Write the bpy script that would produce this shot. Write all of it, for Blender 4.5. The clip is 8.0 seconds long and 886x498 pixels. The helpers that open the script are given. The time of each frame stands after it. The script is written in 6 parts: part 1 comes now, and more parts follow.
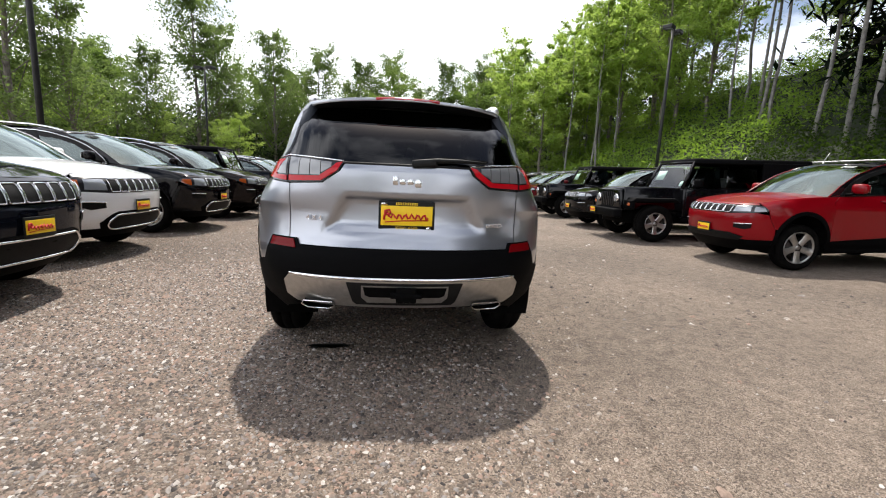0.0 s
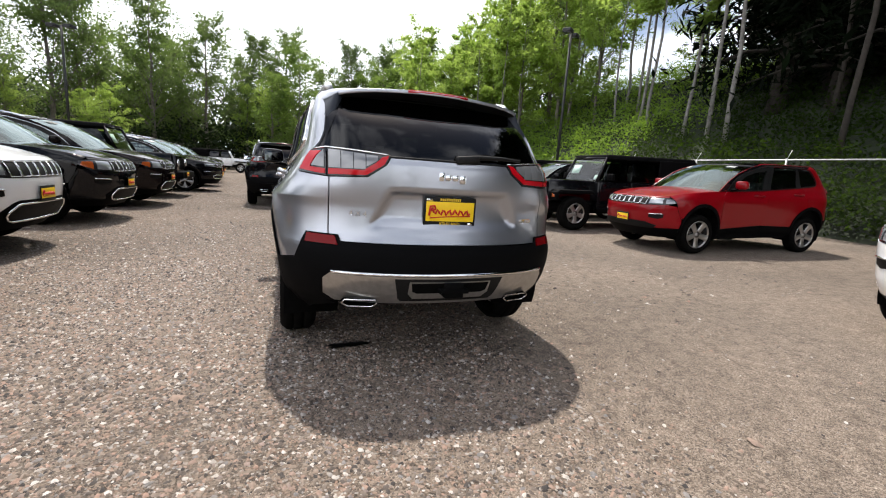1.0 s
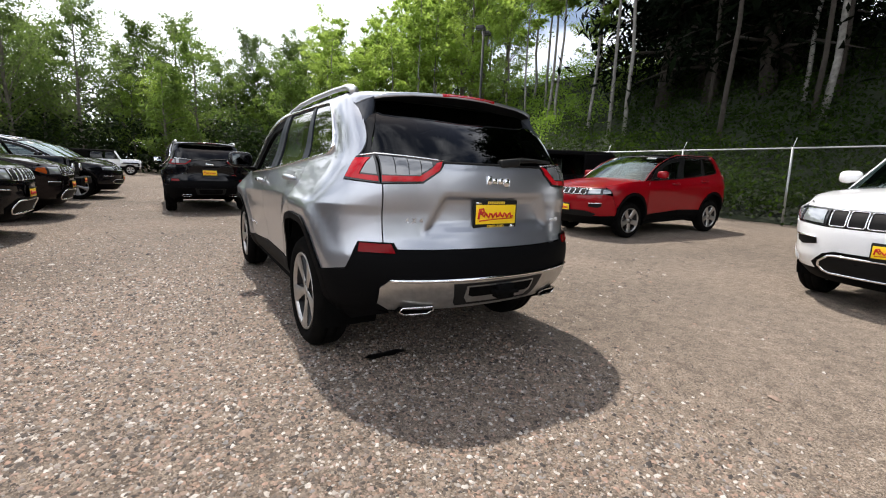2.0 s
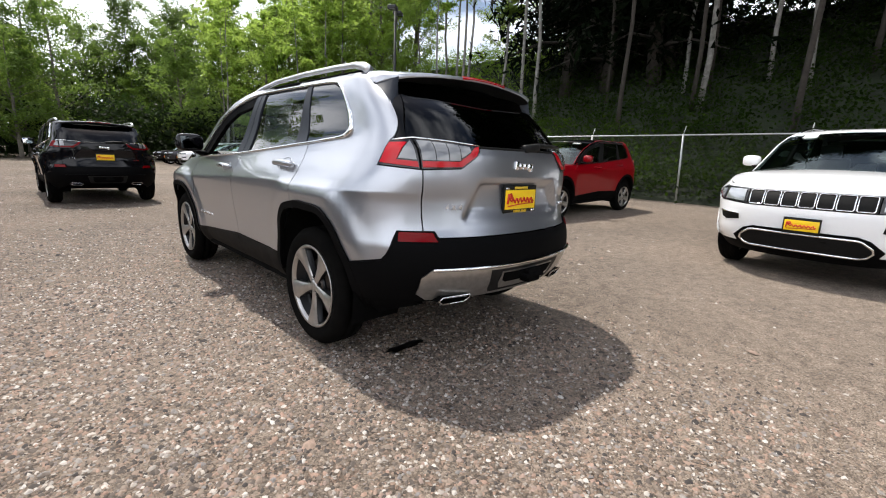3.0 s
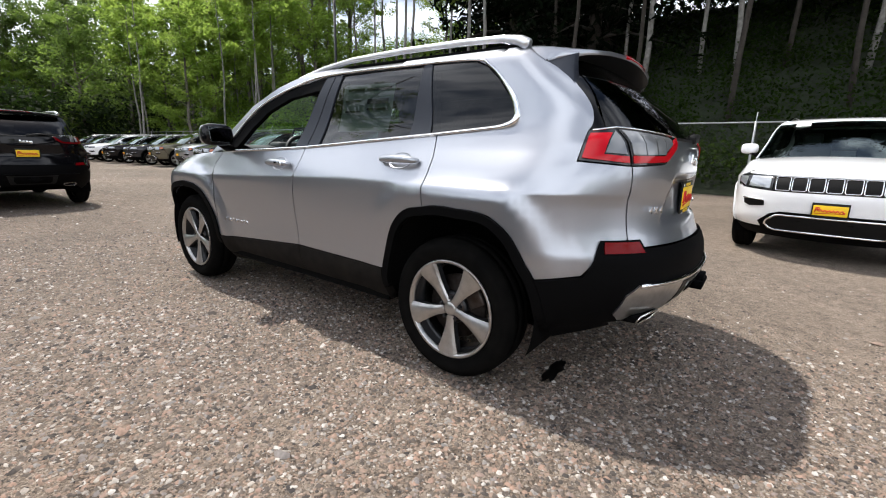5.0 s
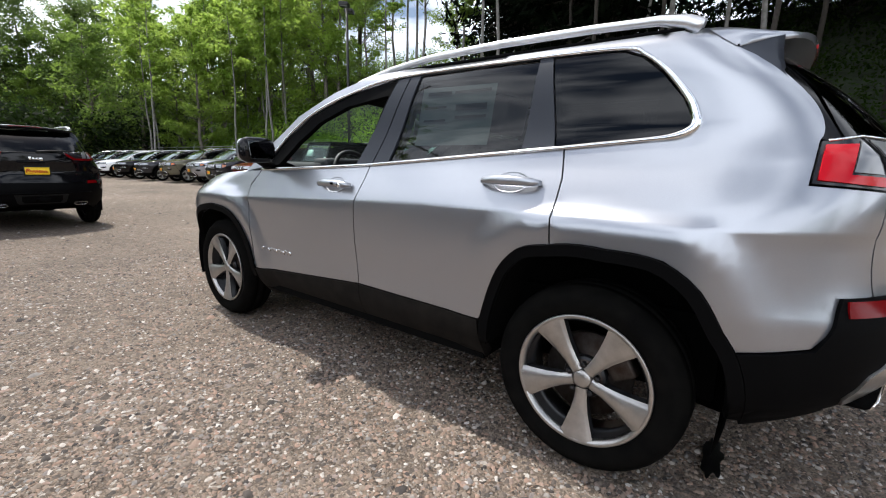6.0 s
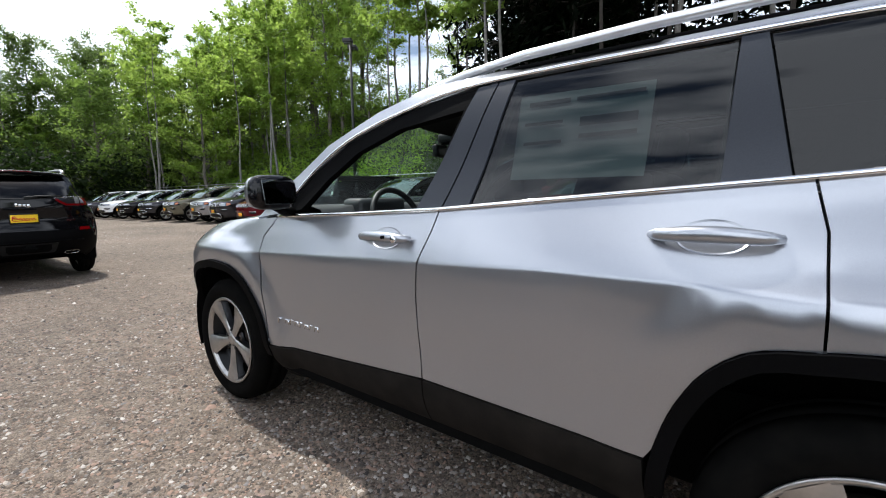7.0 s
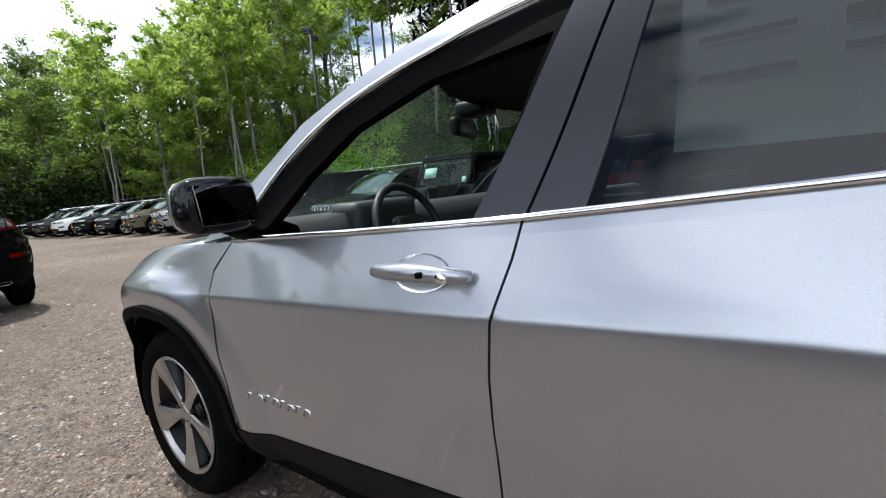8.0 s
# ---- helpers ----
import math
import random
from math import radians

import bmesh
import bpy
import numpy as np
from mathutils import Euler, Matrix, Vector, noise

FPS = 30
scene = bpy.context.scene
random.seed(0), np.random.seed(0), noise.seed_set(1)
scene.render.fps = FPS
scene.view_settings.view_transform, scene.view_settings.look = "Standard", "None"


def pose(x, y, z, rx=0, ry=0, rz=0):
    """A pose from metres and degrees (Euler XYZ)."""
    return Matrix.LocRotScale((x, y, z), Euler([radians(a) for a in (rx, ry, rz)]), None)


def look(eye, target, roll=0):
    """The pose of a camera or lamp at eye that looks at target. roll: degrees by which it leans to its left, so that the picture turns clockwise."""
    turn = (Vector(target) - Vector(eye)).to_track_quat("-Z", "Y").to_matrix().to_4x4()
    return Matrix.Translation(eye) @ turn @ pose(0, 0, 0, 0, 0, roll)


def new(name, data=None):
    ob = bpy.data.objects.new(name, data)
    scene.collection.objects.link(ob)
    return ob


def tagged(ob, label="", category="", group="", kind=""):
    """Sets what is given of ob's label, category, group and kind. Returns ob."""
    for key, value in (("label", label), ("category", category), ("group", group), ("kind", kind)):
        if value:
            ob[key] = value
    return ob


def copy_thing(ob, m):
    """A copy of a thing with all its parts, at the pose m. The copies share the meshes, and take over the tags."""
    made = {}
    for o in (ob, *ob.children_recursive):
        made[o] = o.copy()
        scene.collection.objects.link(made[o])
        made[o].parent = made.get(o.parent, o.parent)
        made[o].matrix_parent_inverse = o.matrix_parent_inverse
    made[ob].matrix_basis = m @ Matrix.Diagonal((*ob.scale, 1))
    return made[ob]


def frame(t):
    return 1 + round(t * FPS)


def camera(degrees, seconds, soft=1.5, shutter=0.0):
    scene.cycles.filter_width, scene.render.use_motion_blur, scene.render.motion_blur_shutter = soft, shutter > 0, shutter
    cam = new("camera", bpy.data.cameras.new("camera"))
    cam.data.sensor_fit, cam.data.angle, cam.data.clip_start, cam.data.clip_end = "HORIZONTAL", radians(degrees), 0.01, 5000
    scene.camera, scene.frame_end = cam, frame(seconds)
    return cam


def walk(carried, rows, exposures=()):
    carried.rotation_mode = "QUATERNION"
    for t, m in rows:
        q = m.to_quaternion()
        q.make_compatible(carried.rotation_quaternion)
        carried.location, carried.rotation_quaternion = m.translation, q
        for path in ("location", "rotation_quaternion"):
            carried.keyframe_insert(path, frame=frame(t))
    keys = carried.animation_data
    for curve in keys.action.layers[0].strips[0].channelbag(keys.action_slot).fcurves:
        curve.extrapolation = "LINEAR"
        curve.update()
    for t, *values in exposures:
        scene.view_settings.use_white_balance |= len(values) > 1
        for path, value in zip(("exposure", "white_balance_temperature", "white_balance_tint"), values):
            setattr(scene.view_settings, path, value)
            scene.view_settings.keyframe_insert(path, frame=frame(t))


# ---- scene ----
cam = camera(91.8, 8.0, soft=1.1)
PATH = [
    (0, (-0.096, -2.281, 1.141), (0.156, -0.322, 0.824), 2.6),
    (0.5, (-0.485, -2.237, 1.141), (-0.012, -0.323, 0.803), 3.2),
    (1, (-0.869, -2.138, 1.147), (-0.175, -0.295, 0.799), 3.9),
    (1.5, (-1.236, -2.056, 1.159), (-0.37, -0.294, 0.773), 2.9),
    (2, (-1.55, -1.829, 1.16), (-0.507, -0.16, 0.809), 2.3),
    (2.2, (-1.682, -1.745, 1.14), (-0.526, -0.151, 0.79), 2.1),
    (3.3, (-2.185, -1.229, 1.141), (-0.767, 0.125, 0.748), 2.1),
    (3.5, (-2.284, -1.119, 1.131), (-0.821, 0.194, 0.762), 1.8),
    (4, (-2.464, -0.855, 1.119), (-0.918, 0.343, 0.703), 1.5),
    (4.5, (-2.506, -0.542, 1.133), (-0.953, 0.637, 0.691), 1.0),
    (4.7, (-2.525, -0.419, 1.126), (-0.963, 0.745, 0.672), 1.6),
    (5.8, (-2.434, 0.322, 1.131), (-0.862, 1.499, 0.755), 0.8),
    (6, (-2.37, 0.469, 1.137), (-0.809, 1.661, 0.758), 1.2),
    (6.5, (-2.221, 0.833, 1.159), (-0.577, 1.917, 0.812), -1.1),
    (7, (-2.021, 1.18, 1.183), (-0.454, 2.398, 0.937), -0.7),
    (7.5, (-1.822, 1.492, 1.188), (-0.231, 2.684, 0.969), -2.2),
    (8, (-1.591, 1.776, 1.21), (0.03, 2.911, 0.915), -4.8),
]
walk(cam, [(t, look(eye, target, roll)) for t, eye, target, roll in PATH], exposures=[(0.0, 0.40, 6600, 11), (4.5, 0.36, 6480, 10), (6.0, 0.34, 6350, 9.5), (7.0, 0.33, 6200, 8.5), (8.0, 0.29, 6170, 8.5)])

# ---- light ----
SUN_EL, SUN_AZ = radians(62), radians(3)          # height, and turn from +y towards +x
world = bpy.data.worlds.new("sky")
scene.world = world
world.use_nodes = True
wn, wl = world.node_tree.nodes, world.node_tree.links
wn.clear()
w_out = wn.new("ShaderNodeOutputWorld")
w_bg = wn.new("ShaderNodeBackground")
w_sky = wn.new("ShaderNodeTexSky")
w_sky.sky_type, w_sky.sun_disc = "NISHITA", False
w_sky.sun_elevation, w_sky.sun_rotation = SUN_EL, SUN_AZ
w_sky.dust_density, w_sky.air_density = 2.0, 1.0
w_co = wn.new("ShaderNodeTexCoord")
w_map = wn.new("ShaderNodeMapping")
w_map.inputs["Scale"].default_value = (1.0, 1.0, 2.6)
w_noise = wn.new("ShaderNodeTexNoise")
w_noise.inputs["Scale"].default_value, w_noise.inputs["Detail"].default_value = 2.1, 7.0
w_noise.inputs["Roughness"].default_value = 0.55
w_ramp = wn.new("ShaderNodeValToRGB")
w_ramp.color_ramp.elements[0].position, w_ramp.color_ramp.elements[1].position = 0.27, 0.44
w_mix = wn.new("ShaderNodeMix")
w_mix.data_type = "RGBA"
w_mix.inputs["B"].default_value = (17.0, 17.6, 18.9, 1)     # white cloud
wl.new(w_co.outputs["Generated"], w_map.inputs["Vector"])
wl.new(w_map.outputs["Vector"], w_noise.inputs["Vector"])
w_sep = wn.new("ShaderNodeSeparateXYZ")
w_thin = wn.new("ShaderNodeMath")
w_thin.operation = "MULTIPLY_ADD"
w_thin.inputs[1].default_value = -0.215
wl.new(w_co.outputs["Generated"], w_sep.inputs[0])
wl.new(w_sep.outputs["Z"], w_thin.inputs[0])
wl.new(w_noise.outputs["Fac"], w_thin.inputs[2])
wl.new(w_thin.outputs[0], w_ramp.inputs["Fac"])
wl.new(w_ramp.outputs["Color"], w_mix.inputs["Factor"])
wl.new(w_sky.outputs["Color"], w_mix.inputs["A"])
wl.new(w_mix.outputs["Result"], w_bg.inputs["Color"])
w_bg.inputs["Strength"].default_value = 0.095
wl.new(w_bg.outputs["Background"], w_out.inputs["Surface"])

sun_data = bpy.data.lights.new("sun", "SUN")
sun_data.energy, sun_data.angle, sun_data.color = 4.1, radians(1.2), (1.0, 0.95, 0.88)
sun = new("sun", sun_data)
sun.matrix_basis = look((0, 0, 0), (-math.sin(SUN_AZ) * math.cos(SUN_EL), -math.cos(SUN_AZ) * math.cos(SUN_EL), -math.sin(SUN_EL)))


# ---- materials ----
def material(name, color, rough=0.5, metal=0.0, coat=0.0, spec=0.5):
    m = bpy.data.materials.new(name)
    m.use_nodes = True
    b = m.node_tree.nodes["Principled BSDF"]
    b.inputs["Base Color"].default_value = (*color, 1)
    b.inputs["Roughness"].default_value = rough
    b.inputs["Metallic"].default_value = metal
    b.inputs["Coat Weight"].default_value = coat
    b.inputs["Coat Roughness"].default_value = 0.04
    b.inputs["Specular IOR Level"].default_value = spec
    return m


def nd(m, kind, **values):
    n = m.node_tree.nodes.new("ShaderNode" + kind)
    for key, value in values.items():
        n.inputs[key.replace("_", " ")].default_value = value
    return n


def wire(m, a, b):
    m.node_tree.links.new(a, b)


def ramp(m, fac, stops):
    n = nd(m, "ValToRGB")
    r = n.color_ramp
    while len(r.elements) < len(stops):
        r.elements.new(0.5)
    for e, (p, c) in zip(r.elements, stops):
        e.position, e.color = p, (*c, 1)
    wire(m, fac, n.inputs["Fac"])
    return n.outputs["Color"]


def bsdf(m):
    return m.node_tree.nodes["Principled BSDF"]


def bumped(m, height, strength, distance):
    n = nd(m, "Bump", Strength=strength, Distance=distance)
    wire(m, height, n.inputs["Height"])
    wire(m, n.outputs["Normal"], bsdf(m).inputs["Normal"])


def object_noise(m, scale, detail=4.0, rough=0.6):
    co = nd(m, "TexCoord")
    n = nd(m, "TexNoise", Scale=scale, Detail=detail, Roughness=rough)
    wire(m, co.outputs["Object"], n.inputs["Vector"])
    return n.outputs["Fac"]


def scaled(c, f):
    return tuple(min(1.0, v * f) for v in c)


def car_paint(name, color, metal=0.0, rough=0.35, dusty=0.10):
    """Clear-coated paint with flakes and a thin film of dust."""
    deep = max(color) < 0.2
    m = material(name, color, 0.05 if deep else rough, metal, 0.0 if deep else 1.0, 0.30 if deep else 0.5)
    flake = object_noise(m, 900, 1.0)
    dust = object_noise(m, 3.5, 6.0, 0.65)
    c = ramp(m, flake, ((0.3, scaled(color, 0.86)), (0.7, scaled(color, 1.14))))
    mix = nd(m, "Mix")
    mix.data_type = "RGBA"
    mix.inputs["B"].default_value = (0.30, 0.27, 0.23, 1)
    f = ramp(m, dust, ((0.45, (0, 0, 0)), (0.85, (dusty, dusty, dusty))))
    wire(m, f, mix.inputs["Factor"])
    wire(m, c, mix.inputs["A"])
    wire(m, mix.outputs["Result"], bsdf(m).inputs["Base Color"])
    cr = ramp(m, dust, ((0.4, (0.02, 0.02, 0.02)), (0.8, (0.09, 0.09, 0.09))))
    wire(m, cr, bsdf(m).inputs["Coat Roughness"])
    return m


def speckled(name, a, b, scale, rough, bump=0.0, metal=0.0):
    m = material(name, a, rough, metal)
    f = object_noise(m, scale, 5.0)
    wire(m, ramp(m, f, ((0.3, a), (0.7, b))), bsdf(m).inputs["Base Color"])
    if bump:
        bumped(m, f, 0.5, bump)
    return m


def tinted_glass(name, tint, rough=0.0, ior=1.48, faces=1.1, sheen=(1, 1, 1), climb=4.5):
    """A thin pane: what lies behind shows through the tint, the rest is mirrored by Fresnel's law."""
    m = bpy.data.materials.new(name)
    m.use_nodes = True
    t = m.node_tree
    t.nodes.clear()
    out = nd(m, "OutputMaterial")
    tr = nd(m, "BsdfTransparent", Color=(*tint, 1))
    gl = nd(m, "BsdfGlossy", Color=(*sheen, 1), Roughness=rough)
    face = nd(m, "LayerWeight", Blend=0.5)
    power, fr = nd(m, "Math"), nd(m, "Math")
    power.operation, fr.operation = "POWER", "MULTIPLY_ADD"
    power.inputs[1].default_value = climb
    f0 = ((ior - 1) / (ior + 1)) ** 2 * faces
    fr.inputs[1].default_value, fr.inputs[2].default_value = 1 - f0, f0
    wire(m, face.outputs["Facing"], power.inputs[0])
    wire(m, power.outputs[0], fr.inputs[0])
    mx = nd(m, "MixShader")
    dirt = object_noise(m, 5.0, 5.0)
    r = ramp(m, dirt, ((0.4, (rough, rough, rough)), (0.9, (rough + 0.08,) * 3)))
    wire(m, r, gl.inputs["Roughness"])
    wire(m, fr.outputs[0], mx.inputs["Fac"])
    wire(m, tr.outputs["BSDF"], mx.inputs[1])
    wire(m, gl.outputs["BSDF"], mx.inputs[2])
    wire(m, mx.outputs["Shader"], out.inputs["Surface"])
    return m


M_SILVER = car_paint("silver_paint", (0.382, 0.398, 0.434), 0.85, 0.30, 0.04)
M_BLACK = car_paint("black_paint", (0.004, 0.004, 0.005), 0.0, 0.3, 0.004)
M_WHITE = car_paint("white_paint", (0.86, 0.87, 0.88), 0.0, 0.3, 0.02)
M_RED = car_paint("red_paint", (0.205, 0.0006, 0.0045), 0.0, 0.3, 0.0)
bsdf(M_RED).inputs["Coat Weight"].default_value = 0.45
bsdf(M_RED).inputs["Specular IOR Level"].default_value = 0.15
M_NAVY = car_paint("dark_blue_paint", (0.006, 0.008, 0.014), 0.2, 0.3, 0.004)
M_GRAPHITE = car_paint("graphite_paint", (0.045, 0.045, 0.05), 0.6, 0.35)
M_BROWN = car_paint("dark_brown_paint", (0.012, 0.009, 0.009), 0.4, 0.35, 0.004)
M_OLIVE = car_paint("olive_paint", (0.16, 0.15, 0.11), 0.5, 0.35)
M_DARKRED = car_paint("dark_red_paint", (0.10, 0.006, 0.010), 0.3, 0.3, 0.015)
M_CLAD = speckled("black_plastic", (0.0016, 0.0016, 0.0018), (0.0034, 0.0034, 0.0037), 260, 0.65, 0.0006)
bsdf(M_CLAD).inputs["Specular IOR Level"].default_value = 0.045
M_LINER = speckled("dark_liner", (0.002, 0.002, 0.002), (0.004, 0.004, 0.004), 40, 0.95)
bsdf(M_LINER).inputs["Specular IOR Level"].default_value = 0.05
M_PILLAR = speckled("pillar_trim", (0.016, 0.020, 0.029), (0.023, 0.027, 0.037), 300, 0.45)
bsdf(M_PILLAR).inputs["Specular IOR Level"].default_value = 0.28
M_RUBBER = speckled("tyre_rubber", (0.0028, 0.0028, 0.0028), (0.007, 0.0066, 0.006), 14, 0.9, 0.001)
bsdf(M_RUBBER).inputs["Specular IOR Level"].default_value = 0.03
M_CHROME = material("chrome", (0.86, 0.87, 0.88), 0.07, 1.0)
M_SATIN = speckled("satin_metal", (0.40, 0.39, 0.37), (0.52, 0.51, 0.49), 30, 0.28, 0.0, 0.9)
M_ALLOY = speckled("machined_alloy", (0.36, 0.35, 0.335), (0.48, 0.465, 0.45), 20, 0.30, 0.0, 0.85)
M_ALLOY_DARK = speckled("dark_alloy", (0.012, 0.0125, 0.014), (0.024, 0.025, 0.028), 20, 0.35, 0.0, 0.4)
M_STEEL = speckled("brake_steel", (0.035, 0.022, 0.016), (0.085, 0.075, 0.07), 25, 0.5, 0.0, 0.8)
M_GLASS_DARK = tinted_glass("privacy_glass", (0.125, 0.160, 0.165), faces=0.95, climb=3.1)
M_GLASS_QUARTER = tinted_glass("quarter_glass", (0.022, 0.025, 0.032), faces=0.85, climb=3.1)
M_GLASS_REAR = tinted_glass("rear_privacy_glass", (0.022, 0.025, 0.028), faces=0.8)
M_GLASS = tinted_glass("clear_glass", (0.64, 0.81, 0.75), faces=0.7)
M_GLASS_SHADE = tinted_glass("shaded_glass", (0.34, 0.42, 0.40), 0.0, 1.5, 3.2, (0.86, 1.0, 0.98))
M_LAMP_RED = material("red_lens", (0.48, 0.005, 0.012), 0.12, 0.0, 0.3, 0.25)
M_LAMP_DARKRED = material("dark_red_lens", (0.15, 0.002, 0.004), 0.15, 0.0, 0.05, 0.12)
M_LAMP_CLEAR = material("clear_lens", (0.36, 0.38, 0.40), 0.12, 0.5, 0.8)
M_LAMP_CELL = material("grey_lens", (0.24, 0.25, 0.27), 0.12, 0.3, 1.0)
M_LAMP_SMOKE = material("smoked_lens", (0.02, 0.02, 0.022), 0.08, 0.0, 0.3, 0.4)
M_LAMP_GREY = material("grey_clear_lens", (0.23, 0.235, 0.24), 0.16, 0.3, 0.7)
# mirror metal darkened in place of the dark reflection it would show
M_MIRROR_DARK = material("dark_reflection_mirror", (0.10, 0.11, 0.11), 0.03, 1.0)
M_SILL = speckled("dusty_plastic", (0.006, 0.0053, 0.0047), (0.016, 0.0138, 0.012), 9, 0.75, 0.0006)
bsdf(M_SILL).inputs["Specular IOR Level"].default_value = 0.10
M_EDGE = material("black_glass_edge", (0.003, 0.003, 0.0035), 0.15, 0.0, 0.0, 0.2)
M_RAIL = speckled("bright_rail", (0.68, 0.68, 0.69), (0.80, 0.80, 0.81), 20, 0.30, 0.0, 0.85)
M_AMBER = material("amber_lens", (0.40, 0.08, 0.015), 0.12, 0.0, 1.0)
M_YELLOW = speckled("yellow_plate", (0.85, 0.55, 0.005), (0.92, 0.62, 0.01), 18, 0.45)
M_PLATE_RED = material("red_print", (0.55, 0.015, 0.01), 0.5)
M_PLATE_BLACK = speckled("plate_frame_black", (0.006, 0.006, 0.006), (0.011, 0.011, 0.011), 60, 0.5)
bsdf(M_PLATE_BLACK).inputs["Specular IOR Level"].default_value = 0.2
M_GOLD = material("yellow_print", (0.75, 0.50, 0.03), 0.5)
M_PAPER = speckled("white_paper", (0.75, 0.76, 0.74), (0.84, 0.85, 0.83), 12, 0.7)
M_PAPER_GREY = speckled("window_sheet", (0.42, 0.47, 0.455), (0.50, 0.55, 0.53), 9, 0.7)
M_INK = material("grey_print", (0.06, 0.065, 0.065), 0.7)
M_SEAT = speckled("black_leather", (0.010, 0.010, 0.010), (0.018, 0.018, 0.018), 80, 0.5, 0.001)
M_CABIN = speckled("cabin_plastic", (0.024, 0.026, 0.028), (0.038, 0.040, 0.043), 120, 0.55, 0.0005)
M_HEADLINER = speckled("headliner_cloth", (0.020, 0.020, 0.021), (0.03, 0.03, 0.031), 90, 0.9)
M_GRILLE = speckled("grille_mesh_black", (0.003, 0.003, 0.003), (0.010, 0.010, 0.010), 130, 0.6, 0.002)
bsdf(M_GRILLE).inputs["Specular IOR Level"].default_value = 0.12


# ---- building ----
def link_mesh(name, bm, mat, parent=None, label="", smooth=True):
    me = bpy.data.meshes.new(name)
    bm.to_mesh(me)
    bm.free()
    me.materials.append(mat)
    if smooth:
        me.polygons.foreach_set("use_smooth", [True] * len(me.polygons))
    if "skin" in me.attributes:
        v = np.zeros(len(me.vertices) * 3)
        me.attributes["skin"].data.foreach_get("vector", v)
        me.attributes.remove(me.attributes["skin"])
        me.normals_split_custom_set_from_vertices(v.reshape(-1, 3))
    ob = new(name, me)
    if parent is not None:
        ob.parent = parent
    if label:
        ob["label"] = label
    return ob


def part(name, bm, mat, parent, label="", smooth=True):
    return link_mesh(name, bm, mat, parent, label, smooth)


def empty(name, label, category, group=""):
    return tagged(new(name), label, category, group)


def box_bm(lo, hi, bevel=0.0, segments=2):
    bm = bmesh.new()
    m = Matrix.Translation([(a + b) / 2 for a, b in zip(lo, hi)]) @ Matrix.Diagonal([b - a for a, b in zip(lo, hi)] + [1])
    bmesh.ops.create_cube(bm, size=1, matrix=m)
    if bevel:
        bmesh.ops.bevel(bm, geom=bm.edges[:], offset=bevel, segments=segments, affect="EDGES", profile=0.6)
    return bm


def ring_bm(profile, count, axis="x", closed=True):
    """A lathe round the x or z axis of (along, radius) points."""
    bm = bmesh.new()
    rings = []
    for k in range(count):
        a = 2 * math.pi * k / count
        c, s = math.cos(a), math.sin(a)
        rings.append([bm.verts.new((p, r * c, r * s) if axis == "x" else (r * c, r * s, p)) for p, r in profile])
    n = len(profile)
    for k in range(count):
        a, b = rings[k], rings[(k + 1) % count]
        for i in range(n if closed else n - 1):
            j = (i + 1) % n
            bm.faces.new((a[i], b[i], b[j], a[j]))
    bmesh.ops.remove_doubles(bm, verts=bm.verts, dist=1e-5)
    bmesh.ops.recalc_face_normals(bm, faces=bm.faces)
    return bm


def tube_bm(points, radius, sides=8, flat=1.0, caps=True):
    """A tube along points; radius may be a list. flat squeezes it in z."""
    bm = bmesh.new()
    pts = [Vector(p) for p in points]
    radii = radius if isinstance(radius, (list, tuple)) else [radius] * len(pts)
    rings = []
    for i, p in enumerate(pts):
        d = (pts[min(i + 1, len(pts) - 1)] - pts[max(i - 1, 0)]).normalized()
        up = Vector((0, 0, 1)) if abs(d.z) < 0.9 else Vector((1, 0, 0))
        a = d.cross(up).normalized()
        if flat == 1.0 and i:
            # carry the last ring's frame on, without a twist
            a = (last - d * last.dot(d)).normalized()
        last = a
        b = a.cross(d)
        rings.append([bm.verts.new(p + radii[i] * (math.cos(2 * math.pi * k / sides) * a + flat * math.sin(2 * math.pi * k / sides) * b)) for k in range(sides)])
    for r, q in zip(rings, rings[1:]):
        for k in range(sides):
            bm.faces.new((r[k], r[(k + 1) % sides], q[(k + 1) % sides], q[k]))
    if caps:
        bm.faces.new(rings[0][::-1])
        bm.faces.new(rings[-1])
    bmesh.ops.recalc_face_normals(bm, faces=bm.faces)
    return bm


def moved(bm, m):
    bmesh.ops.transform(bm, matrix=m, verts=bm.verts)
    return bm


def joined(*bms):
    """Joins bmeshes into the first."""
    out = bms[0]
    for b in bms[1:]:
        vs = [out.verts.new(v.co) for v in b.verts]
        b.verts.index_update()
        for f in b.faces:
            out.faces.new([vs[v.index] for v in f.verts])
        b.free()
    return out


def letters_bm(text, height, thick=0.002):
    """Raised letters in Blender's own font, centred, in the x-z plane, facing -y."""
    cu = bpy.data.curves.new("letters", "FONT")
    cu.body, cu.size, cu.extrude, cu.align_x, cu.align_y = text, height * 1.4, thick, "CENTER", "CENTER"
    cu.resolution_u = 2
    ob = new("letters", cu)
    me = bpy.data.meshes.new_from_object(ob.evaluated_get(bpy.context.evaluated_depsgraph_get()))
    bpy.data.objects.remove(ob)
    bpy.data.curves.remove(cu)
    bm = bmesh.new()
    bm.from_mesh(me)
    bpy.data.meshes.remove(me)
    return moved(bm, Matrix.Rotation(radians(90), 4, "X"))


